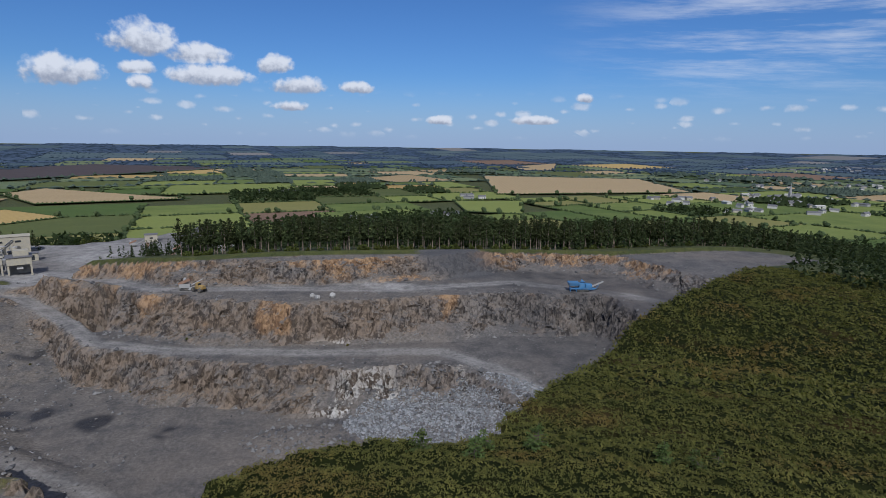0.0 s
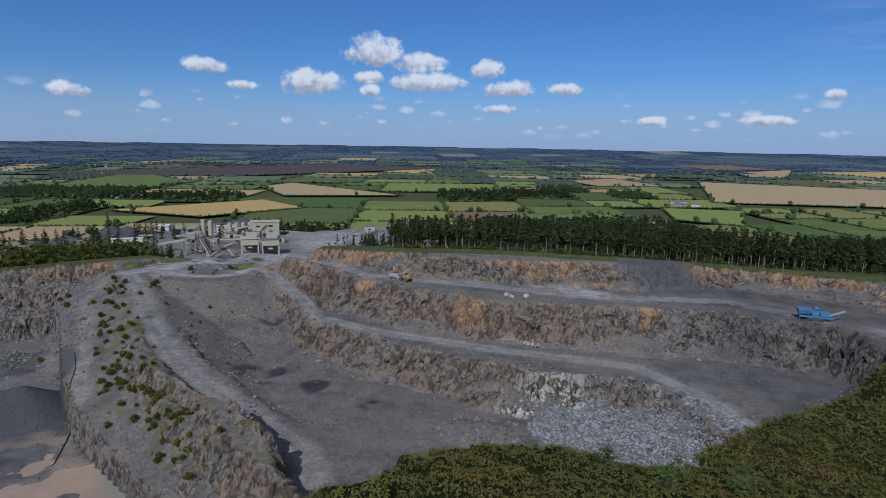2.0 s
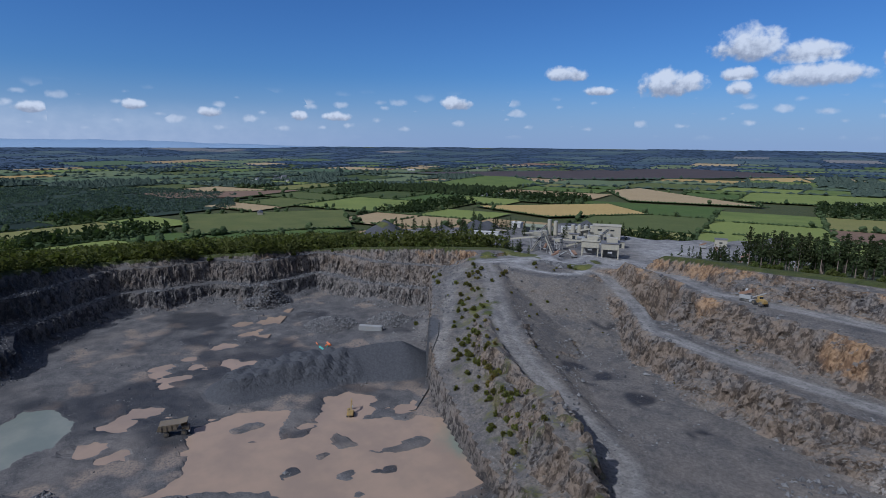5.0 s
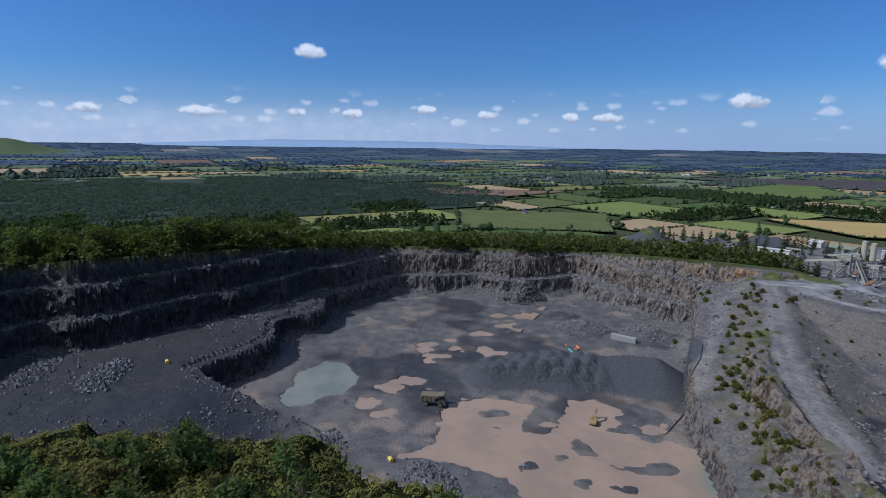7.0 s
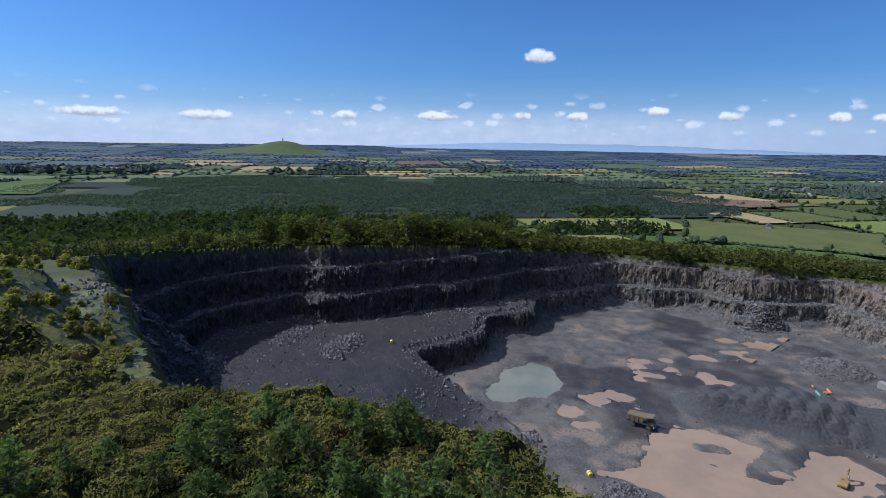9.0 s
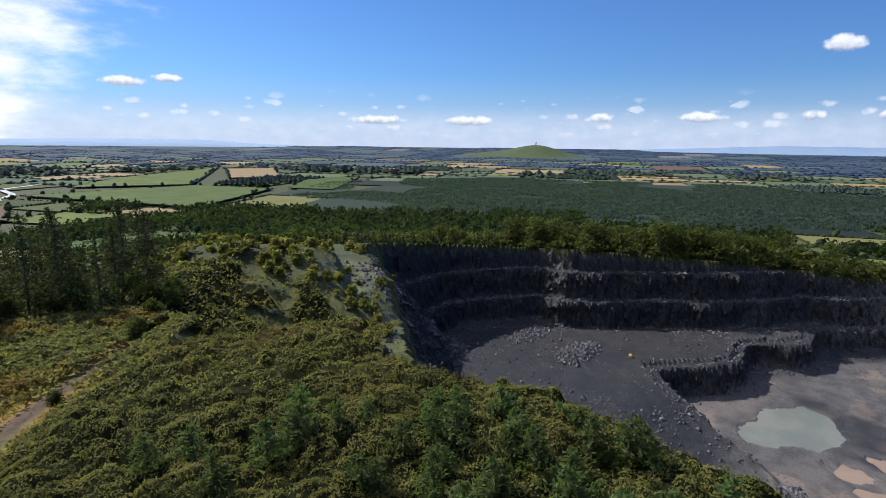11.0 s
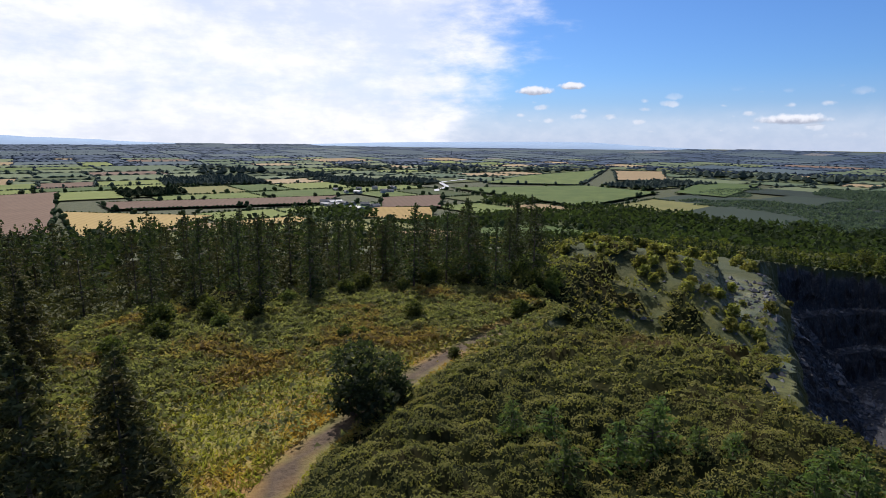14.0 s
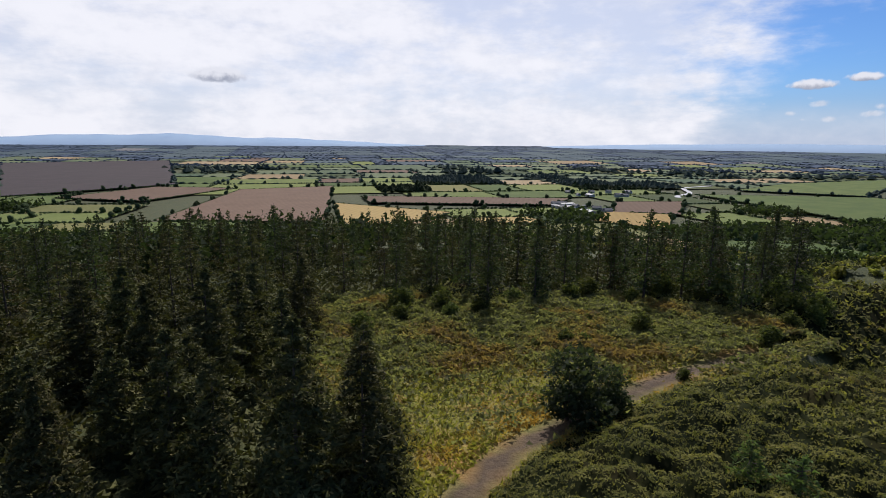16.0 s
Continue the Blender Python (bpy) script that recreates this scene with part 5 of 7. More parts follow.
def conifer(name, height, spread, seed, needles, bark, whorl=0.5, sprays=8, spray=0.42, bare=0.1, droop=0.18, label="", sticky=0.45):
    rng = np.random.default_rng(seed)
    ob = new(name)
    bend = rng.normal(0, 0.012 * height, 2)
    t = np.linspace(0, 1, 7)
    line = np.stack([bend[0] * t ** 2, bend[1] * t ** 2, t * height], 1)
    sticks, pts, sizes = [tube(line, 0.013 * height * (1 - t) + 0.015, 6)], [], []
    z = bare * height
    while z < height * 0.985:
        u = (z / height - bare) / (1 - bare)
        reach = spread * (1 - u) ** 0.75 * (0.35 + 0.65 * smooth(np.array(u), 0, 0.16)) + 0.12
        for _ in range(rng.integers(4, 7)):
            a, ln = rng.uniform(0, 6.283), reach * rng.uniform(0.55, 1.15)
            s = np.sqrt(np.linspace(0.04, 1, max(2, int(sprays * (0.35 + 0.65 * ln / spread)))))
            rise = rng.uniform(0.05, 0.35) * (1 if u > 0.4 else 0.4)
            zz = z + ln * (rise * s - (droop + 0.2 * (1 - u)) * s ** 2)
            px, py = np.cos(a) * ln * s + bend[0] * (z / height) ** 2, np.sin(a) * ln * s + bend[1] * (z / height) ** 2
            p = np.stack([px, py, zz], 1)
            if ln > 0.5 and rng.uniform() < sticky:
                root = np.array([bend[0] * (z / height) ** 2, bend[1] * (z / height) ** 2, z])
                sticks.append(tube(np.stack([root, (root + p[-1]) / 2 + (0, 0, 0.04 * ln), p[-1]]), [0.035, 0.022, 0.008], 3))
            wide = 0.26 * ln * s
            for _k in range(3 if sprays > 15 else 2):
                q = p + np.stack([-np.sin(a) * (side := rng.normal(0, 1, len(s)) * wide), np.cos(a) * side, rng.normal(-0.04, 0.08, len(s))], 1)
                pts.append(q), sizes.append(np.full(len(q), spray * (0.6 + 0.5 * (1 - u))))
        z += whorl * rng.uniform(0.7, 1.3) * (0.6 + 0.5 * (1 - u))
    part("trunk", mesh_from("trunk", *sticks[0], bark, False), ob)
    v, f = leaves_at(np.concatenate(pts), np.concatenate(sizes), rng, 0.15, 0.3)
    leafy = len(f)
    if len(sticks) > 1:
        v, f = join([(v, f), join(sticks[1:])])
    me = mesh_from("crown", v, f, needles)
    me.materials.append(bark)
    me.polygons.foreach_set("material_index", (np.arange(len(f)) >= leafy).astype(np.int32))
    part("crown", me, ob)
    return tagged(ob, label or "dark green conifer with drooping feathery boughs", "tree")


def broadleaf(name, height, width, seed, foliage, count, size, label, trunk=0.25, category="tree"):
    rng = np.random.default_rng(seed)
    ob = new(name)
    limbs = [tube([(0, 0, -0.3), (0.05 * width, 0, height * 0.3), (0, 0.04 * width, height * 0.62)], [0.03 * height + 0.05, 0.022 * height + 0.03, 0.01 * height], 6)]
    pts = []
    for k in range(9):
        a, h = rng.uniform(0, 6.283), rng.uniform(trunk + 0.12, 0.86)
        out = width * 0.5 * rng.uniform(0.15, 0.72) * (1.15 - 0.6 * h)
        c = np.array([math.cos(a) * out, math.sin(a) * out, h * height])
        limbs.append(tube([(0, 0, height * min(h, 0.5) * 0.6), c * 0.55 + (0, 0, 0.1), c], [0.012 * height + 0.02, 0.008 * height + 0.01, 0.01], 4))
        n = count // 9
        d = rng.normal(size=(n, 3))
        d /= np.linalg.norm(d, axis=1)[:, None]
        s = width * rng.uniform(0.2, 0.3)
        pts.append(c + d * s * rng.uniform(0.55, 1.08, (n, 1)) * (1, 1, min(1.0, height / width) * 0.9))
    v, f = join(limbs)
    part("trunk", mesh_from("trunk", v, f, BARK, False), ob)
    p = np.concatenate(pts)
    p[:, 2] = np.maximum(p[:, 2], 0.12 * height * (trunk > 0.1))
    v, f = leaves_at(p, np.full(len(p), size), rng, 0.3, 0.55)
    part("crown", mesh_from("crown", v, f, foliage), ob)
    return tagged(ob, label, category)


NEEDLES = leaf_material("larch_needles", (0.022, 0.026, 0.010), (0.118, 0.112, 0.042), (0.09, 0.075, 0.03), 0.6, 0.2, 0.14)
DARK_NEEDLES = leaf_material("spruce_needles", (0.016, 0.024, 0.011), (0.060, 0.072, 0.029), None, 0.6, 0.2, 0.3)
WOOD_NEEDLES = leaf_material("wood_needles", (0.016, 0.027, 0.012), (0.042, 0.056, 0.022), None, 0.6, 0.05, 0.3)
YOUNG_NEEDLES = leaf_material("young_larch_needles", (0.048, 0.070, 0.024), (0.105, 0.138, 0.046), None, 0.55, 0.3)
LEAVES = leaf_material("broad_leaves", (0.028, 0.040, 0.013), (0.114, 0.124, 0.034), None, 0.5, 0.3)
WILLOW = leaf_material("willow_leaves", (0.022, 0.032, 0.016), (0.055, 0.066, 0.032), None, 0.5, 0.3)
GORSE = leaf_material("gorse_spines", (0.062, 0.070, 0.020), (0.255, 0.238, 0.066), (0.16, 0.110, 0.036), 0.55, 0.075, north=0.05)
BRACKEN = leaf_material("bracken_fronds", (0.080, 0.088, 0.036), (0.20, 0.195, 0.095), (0.19, 0.12, 0.045), 0.6, 0.10, 0.5)
GRASS = leaf_material("dry_grass", (0.150, 0.158, 0.034), (0.265, 0.235, 0.058), (0.30, 0.165, 0.048), 0.7, 0.09, 0.5)


PARTS_OF = {}  # the parts of each tree or bush that is planted many times


def stand(base, x, y, rng, sizes=(0.85, 1.15), sink=0.25):
    h = float(quick(np.array([x]), np.array([y]))[0][0]) - sink
    s = rng.uniform(*sizes)
    m = Matrix.Translation((x, y, h)) @ Matrix.Rotation(rng.uniform(0, 6.283), 4, "Z")
    if base.name not in PARTS_OF:
        PARTS_OF[base.name] = list(base.children)
    ob = base.copy()
    scene.collection.objects.link(ob)
    ob.matrix_basis = m
    ob.scale = (s * rng.uniform(0.92, 1.08), s * rng.uniform(0.92, 1.08), s)
    for piece in PARTS_OF[base.name]:
        twin = piece.copy()
        scene.collection.objects.link(twin)
        twin.parent = ob
    return ob


def gone(ob):
    for o in (*ob.children_recursive, ob):
        bpy.data.objects.remove(o)


def build_gorse():
    """The scrub that covers the hill: a lumpy sheet of bushes, coloured for shade, with spiny sprays all over it."""
    rng = np.random.default_rng(21)

    def top(x, y):
        r = np.hypot(x, y)
        wx, wy = x + 0.6 * vnoise(x, y, 1.7, 402), y + 0.6 * vnoise(x, y, 1.7, 403)
        d1, v1 = cells(wx, wy, 2.0, 401)
        d2, v2 = cells(wx, wy, 0.95, 411)
        d3, v3 = cells(x, y, 6.5, 406)
        swell = 0.75 + 0.55 * fbm(x, y, 11, 2, 421) + 0.75 * (1 - np.clip(d3, 0, 1) ** 2)
        open_ground = np.minimum(along(x, y, PATH)[0] - 1.2, outline(x, y, CLEARING))
        low = 0.22 + 0.78 * smooth(open_ground, 0.0, 5.5)
        return low * (1 - 0.24 * smooth(y, 2, 22)) * (swell + (0.75 + 0.7 * v1) * np.sqrt(np.clip(1.02 - d1 ** 2, 0, 1)) - 0.6 + (0.4 + 0.45 * v2) * np.sqrt(np.clip(1.02 - (1.15 * d2) ** 2, 0, 1)) + 0.8 * fbm(x, y, 6, 3, 426))

    def on_spur(x, y):
        return (x > -72) & (x < -22) & (y < -56) & (y > -112) & (outline(x, y, HILL_RIM) > -0.5) & (outline(x, y, CLEARING) > 1.5) & (outline(x, y, FOREST_SOUTH) > 0)

    def gap(x, y):
        """How deep a place lies between the bushes, 0 to 1."""
        wx, wy = x + 0.6 * vnoise(x, y, 1.7, 402), y + 0.6 * vnoise(x, y, 1.7, 403)
        return np.maximum(smooth(cells(wx, wy, 2.0, 401)[0], 0.55, 0.85), 0.75 * smooth(cells(wx, wy, 0.95, 411)[0], 0.5, 0.8))

    def where(x, y):
        a = np.degrees(np.arctan2(y, x)) % 360
        a = np.where(np.hypot(x, y) < 26, 180.0, a)
        ok = (a > 40) & (a < 303) & (outline(x, y, HILL_RIM) < 24)
        sure = np.zeros(x.shape, bool)
        sure[ok] = np.abs(natural(x[ok], y[ok]) - quick(x[ok], y[ok])[0]) < 1.6
        ok = sure & (a > 40) & (a < 303) & (outline(x, y, FOREST_SOUTH) > 0) & (outline(x, y, CLEARING) > 0.3 + 0.8 * vnoise(x, y, 3, 441))
        ok &= (along(x, y, PATH)[0] > 1.3 + 0.4 * vnoise(x, y, 2.5, 451)) & (np.hypot(x, y) < 215)
        flank = on_spur(x, y)
        if flank.any():
            z, _dug, _dust, _chips, slope = quick(x[flank], y[flank])
            ok[flank] = (z > 79) & (slope < 1.1) & (fbm(x[flank], y[flank], 8, 3, 431) > -0.28 + 0.022 * (-40 - x[flank]))
        return ok

    def ground_at(x, y):
        z = natural(x, y) - 0.3
        flank = on_spur(x, y)
        if flank.any():
            z[flank] = quick(x[flank], y[flank])[0] - 0.9
        return z
    pairs, sheets = [], []
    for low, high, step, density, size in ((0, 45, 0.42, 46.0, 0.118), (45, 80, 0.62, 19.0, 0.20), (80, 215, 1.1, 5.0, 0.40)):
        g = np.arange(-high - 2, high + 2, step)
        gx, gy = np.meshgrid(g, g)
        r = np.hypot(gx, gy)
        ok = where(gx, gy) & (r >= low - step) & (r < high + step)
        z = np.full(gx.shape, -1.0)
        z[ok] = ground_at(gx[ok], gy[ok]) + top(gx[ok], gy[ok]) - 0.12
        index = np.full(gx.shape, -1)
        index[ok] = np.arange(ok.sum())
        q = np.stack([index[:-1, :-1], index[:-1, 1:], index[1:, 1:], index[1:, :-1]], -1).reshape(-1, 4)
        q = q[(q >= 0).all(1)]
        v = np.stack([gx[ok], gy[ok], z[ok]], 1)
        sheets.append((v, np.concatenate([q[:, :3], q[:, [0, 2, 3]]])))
        n = int(density * (2 * high) ** 2)
        x, y = rng.uniform(-high, high, n), rng.uniform(-high, high, n)
        r = np.hypot(x, y)
        ok = (r >= low) & (r < high)
        x, y = x[ok], y[ok]
        ok = where(x, y)
        x, y = x[ok], y[ok]
        ok = rng.uniform(size=len(x)) > 0.9 * gap(x, y)
        x, y = x[ok], y[ok]
        e = 0.12 + 0.25 * size
        z = ground_at(x, y) + top(x, y)
        slope_x, slope_y = (top(x + e, y) + ground_at(x, y) - z) / e, (top(x, y + e) + ground_at(x, y) - z) / e
        slope_x, slope_y = np.clip(slope_x, -2.5, 2.5), np.clip(slope_y, -2.5, 2.5)
        out = np.stack([-slope_x, -slope_y, np.ones(len(x))], 1)
        out /= np.linalg.norm(out, axis=1)[:, None]
        for k in range(2):
            dx, dy = rng.normal(0, size * 0.5, len(x)), rng.normal(0, size * 0.5, len(x))
            p = np.stack([x + dx, y + dy, z + slope_x * dx + slope_y * dy + rng.uniform(-0.12, 0.08, len(x)) * (size / 0.2)], 1)
            pairs.append(leaves_on(p, out, np.full(len(p), size), rng))
    v, f = join(pairs)
    tagged(new("gorse", mesh_from("gorse", v, f, GORSE)), "dense green gorse with browned tips over the hilltop", "gorse", kind="stuff")
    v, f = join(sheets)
    # near-black green stands in for the shade in the gaps between bushes
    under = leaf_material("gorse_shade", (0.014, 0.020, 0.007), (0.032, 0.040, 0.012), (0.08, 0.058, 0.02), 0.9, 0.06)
    tagged(new("gorse_thicket", mesh_from("gorse_thicket", v, f, under, False)), "dark sheet for the shade inside the gorse", "gorse", kind="stuff")
    # rough grass and bracken in the clearing
    n = 150000
    x, y = rng.uniform(-36, 34, n), rng.uniform(-95, -20, n)
    ok = (outline(x, y, CLEARING) < 3) & (along(x, y, PATH)[0] > 1.2)
    x, y = x[ok], y[ok]
    fern = (0.9 * fbm(x, y, 12, 3, 461) + 0.055 * (-y - 52) + 0.035 * (x - 8) * (x > 8) + rng.normal(0, 0.28, len(x))) > 0.05
    z = natural(x, y)
    h = 0.32 + 0.15 * fbm(x, y, 5, 2, 471)
    g = ~fern
    v, f = leaves_at(np.stack([x, y, z + 0.1], 1)[g], h[g], rng, 0.8, 0.2)
    tagged(new("rough_grass", mesh_from("rough_grass", v, f, GRASS)), "long dry yellow-green grass in the clearing", "grass", kind="stuff")
    n = 95000
    ux, uy = rng.uniform(-50, 110, n), rng.uniform(-140, -8, n)
    ok = (outline(ux, uy, FOREST_SOUTH) < 2) & (outline(ux, uy, CLEARING) > 2)
    ux, uy = ux[ok], uy[ok]
    hummock = 0.9 * (1 - np.clip(cells(ux, uy, 2.4, 491)[0], 0, 1))
    v, f = leaves_at(np.stack([ux, uy, natural(ux, uy) + hummock], 1), np.full(len(ux), 0.5), rng, 0.3, 0.5)
    tagged(new("undergrowth", mesh_from("undergrowth", v, f, NEEDLES)), "olive undergrowth beneath the larches", "undergrowth", kind="stuff")
    hump = (0.2 + 0.75 * np.sqrt(np.clip(1 - cells(x, y, 1.5, 481)[0] ** 2, 0, 1)) * (0.5 + cells(x, y, 1.5, 481)[1]))[fern]
    p = np.stack([x[fern], y[fern], z[fern] + hump], 1)
    v, f = join([leaves_at(p + rng.normal(0, 0.12, p.shape), np.full(len(p), 0.30), rng, 0.25, 0.5) for _ in range(2)])
    tagged(new("bracken", mesh_from("bracken", v, f, BRACKEN)), "grey-green bracken patches among the grass", "bracken", kind="stuff")


build_gorse()


def build_trees():
    rng = np.random.default_rng(31)
    larch = [conifer("larch", h, w, 50 + i, NEEDLES, BARK, 0.55, 22, 0.42, 0.05, 0.20, "olive-green larch with feathery drooping boughs by the clearing")
             for i, (h, w) in enumerate(((11.5, 3.5), (10.0, 3.2), (12.5, 3.6)))]
    spruce = [conifer("spruce", h, w, 60 + i, DARK_NEEDLES, BARK, 0.5, 7, 0.42, b, 0.14, "dark green spruce at the edge of the clearing", 0.3)
              for i, (h, w, b) in enumerate(((12.5, 3.0, 0.08), (13.5, 3.1, 0.18), (11.0, 2.8, 0.05)))]
    far_larch = [conifer("larch", h, w, 55 + i, NEEDLES, BARK, 0.85, 10, 0.5, 0.06, 0.2, "olive-green larch in the wood behind the clearing", 0.35) for i, (h, w) in enumerate(((11.0, 2.9), (12.5, 3.1)))]
    # spruces that stand free behind the clearing
    for x, y in ((21, -72.5), (17, -77), (8, -71), (2, -79), (-14, -85), (-26, -80), (-33, -82), (-10, -90), (-26, -92), (-31, -90), (-35, -96), (-25, -100), (2, -86), (12, -82), (-18, -96),
                 (-38, -104), (-29, -108), (-44, -112), (-20, -88), (-23, -85), (-30, -85)):
        tagged(stand(spruce[rng.integers(3)], x, y, rng, (0.8, 1.15)), group="trees round the clearing")
    placed = []
    for x, y in ((10.5, -29), (12.5, -35), (23.5, -44), (25, -50), (29, -46), (17, -33), (28, -58), (22, -27)):
        tagged(stand(larch[rng.integers(3)], x, y, rng, (0.72, 0.95)), group="larches")
        placed.append((x, y))
    tries = 0
    while len(placed) < 230 and tries < 6000:
        tries += 1
        x, y = rng.uniform(-50, 105), rng.uniform(-135, -12)
        if outline(np.array([x]), np.array([y]), FOREST_SOUTH)[0] > -1.5 or math.hypot(x, y) < 24 or outline(np.array([x]), np.array([y]), CLEARING)[0] < 3:
            continue
        near = min([9.0] + [math.hypot(x - a, y - b) for a, b in placed])
        if near < 3.2 + 0.020 * math.hypot(x, y):
            continue
        placed.append((x, y))
        behind = y < -74 or x > 60
        pool = spruce if behind and rng.uniform() < 0.5 else larch if math.hypot(x, y) < 62 else far_larch
        tagged(stand(pool[rng.integers(len(pool))], x, y, rng, (0.7, 1.05)), group="trees round the clearing" if behind else "larches")
    young = [conifer("young_larch", 3.6, 1.5, 70 + i, YOUNG_NEEDLES, BARK, 0.3, 7, 0.30, 0.05, 0.12, "bright green young larch among the gorse") for i in range(2)]
    k = 0
    while k < 90:
        a, r = rng.normal(205, 20), rng.uniform(20, 38)
        x, y = r * math.cos(radians(a)), r * math.sin(radians(a))
        if outline(np.array([x]), np.array([y]), HILL_RIM)[0] > -1.5 or along(np.array([x]), np.array([y]), PATH)[0][0] < 9:
            continue
        tagged(stand(young[k % 2], x, y, rng, (1.0, 1.5)), group="young larches")
        k += 1
    for a, r in ((92, 39), (85, 41), (86, 37), (66, 44), (63, 43), (61, 47), (120, 36), (79, 42), (112, 38)):
        tagged(stand(young[a % 2], r * math.cos(radians(a)), r * math.sin(radians(a)), rng, (0.8, 1.1)), group="young larches")
    willow = broadleaf("willow_bush", 4.6, 5.2, 81, WILLOW, 2600, 0.22, "grey-green rounded willow bush beside the path", 0.05, "bush")
    for x, y, s in ((-2, -41.5, 1.3), (-5.2, -44.5, 0.8)):
        m = Matrix.Translation((x, y, float(natural(np.array([x]), np.array([y]))[0]) - 0.3))
        copy_thing(willow, m).scale = (s, s, s)
    shrub = broadleaf("shrub", 3.4, 3.6, 82, LEAVES, 1500, 0.22, "small dark green shrub in the clearing", 0.05, "bush")
    for x, y, s in ((-11, -66, 1.0), (12, -67, 0.8), (-23, -93, 1.4), (-32, -79, 1.3), (-36, -81, 1.2), (-2, -59, 0.75), (-4, -60, 0.6), (1, -58, 0.5), (-25, -66, 0.9), (-15, -91, 1.2), (-3, -82, 1.0), (-22, -85, 1.0),
                    (16, -77, 0.9), (5, -77, 0.9), (-28, -83, 1.2), (-13, -52.6, 0.45), (14, -71, 1.1), (9, -70, 0.9), (19, -69, 1.2), (-6, -84, 1.2), (-17, -87, 1.4), (-26, -88, 1.5), (-33, -86, 1.5),
                    (-12, -83, 0.9), (-37, -90, 1.6), (-5, -70, 0.5), (-9, -73, 0.45), (3, -63, 0.5), (-30, -74, 0.9), (-34, -77, 1.0), (21, -58, 1.0), (18, -64, 0.9)):
        m = Matrix.Translation((x, y, float(natural(np.array([x]), np.array([y]))[0]) - 0.3)) @ Matrix.Rotation(x, 4, "Z")
        tagged(copy_thing(shrub, m), group="shrubs").scale = (s, s, s * 0.95)
    # tall forest behind the quarry
    pines = [conifer("pine", h, w, 90 + i, DARK_NEEDLES, PINE_BARK, 0.95, 4, 1.15, b, 0.10, "tall straight pine at the forest edge above the quarry", 0.2)
             for i, (h, w, b) in enumerate(((15.5, 3.3, 0.36), (15, 3.1, 0.32), (16, 3.2, 0.42)))]
    front = [(-112, 232), (-84, 236), (-42, 238), (-13, 250), (31, 258), (90, 279), (156, 297), (215, 300), (260, 285)]
    count = 0
    for (ax, ay), (bx, by) in zip(front, front[1:]):
        n = int(math.hypot(bx - ax, by - ay) / 3.3)
        for i in range(n):
            for row in range(3):
                u = (i + rng.uniform(0, 1)) / n
                d = row * 4.5 + rng.uniform(-1.3, 1.3)
                x, y = ax + u * (bx - ax) - d * (by - ay) / math.hypot(bx - ax, by - ay), ay + u * (by - ay) + d * (bx - ax) / math.hypot(bx - ax, by - ay)
                tagged(stand(pines[rng.integers(3)], x, y, rng, (0.86, 1.06)), group="pines of the forest edge")
                count += 1
    for ob in larch + far_larch + spruce + young + [willow, shrub]:
        gone(ob)
    # shrubs and trees along the western rim
    rim = [broadleaf("rim_tree", h, w, 101 + i, LEAVES, 620, 0.62, "leafy green tree on the quarry rim", 0.2) for i, (h, w) in enumerate(((10.0, 9.0), (8.0, 8.0), (12.5, 9.5)))]
    bush = [broadleaf("rim_bush", h, w, 111 + i, LEAVES, 330, 0.5, "green bush at the brink of the quarry", 0.05, "bush") for i, (h, w) in enumerate(((3.0, 4.4), (2.4, 3.6)))]
    k = 0
    while k < 190:
        a = rng.uniform(163, 222)
        x, y = math.cos(radians(a)), math.sin(radians(a))
        # walk outwards to the brink
        rr = np.arange(215.0, 400.0, 2.0)
        dug = quick(rr * x, rr * y)[1]
        inside = np.where(dug > 0.3)[0]
        brink = rr[inside[-1]] if len(inside) else 300.0
        d = rng.uniform(4, 62) if k < 130 else rng.uniform(1, 8)
        small = d < 9 or a < 176
        ob = stand((bush if small else rim)[rng.integers(2 if small else 3)], (brink + d) * x, (brink + d) * y, rng, (0.8, 1.3) if a < 183 or a > 213 else (1.1, 1.7))
        tagged(ob, group="rim bushes" if small else "rim trees")
        k += 1
    k = 0
    while k < 110:
        a = rng.uniform(141, 170)
        rr = np.arange(215.0, 430.0, 2.0)
        dug = quick(rr * math.cos(radians(a)), rr * math.sin(radians(a)))[1]
        inside = np.where((dug > 0.3) & (rr < 360))[0]
        brink = rr[inside[-1]] if len(inside) else 300.0
        r = brink + rng.uniform(3, 85)
        x, y = r * math.cos(radians(a)), r * math.sin(radians(a))
        if outline(np.array([x]), np.array([y]), YARD)[0] < 14:
            k += 0.34
            continue
        tagged(stand(bush[rng.integers(2)], x, y, rng, (0.8, 1.6)), group="rim bushes")
        k += 1
    for k in range(120):
        (ax, ay), (bx, by) = front[k % 8], front[k % 8 + 1]
        u = rng.uniform()
        tagged(stand(bush[rng.integers(2)], ax + u * (bx - ax), ay + u * (by - ay) - rng.uniform(1, 6), rng, (0.5, 1.0)), group="bushes below the pines")
    gorse_bush = broadleaf("gorse_bush", 1.9, 2.6, 131, GORSE, 330, 0.3, "olive-green gorse bush on the stony spine", 0.02, "bush")
    for k in range(150):
        u = rng.uniform(0, 7.0)
        i = min(int(u), 6)
        (ax, ay, _), (bx, by, _) = SPINE[i], SPINE[i + 1]
        x, y = ax + (u - i) * (bx - ax) + rng.normal(-2.5, 3.5), ay + (u - i) * (by - ay) + rng.normal(-2.5, 3.5)
        if k > 130:
            x, y = (-212, 174, -235, 160, -196, 205)[(k % 3) * 2] + rng.normal(0, 7), (-212, 174, -235, 160, -196, 205)[(k % 3) * 2 + 1] + rng.normal(0, 7)
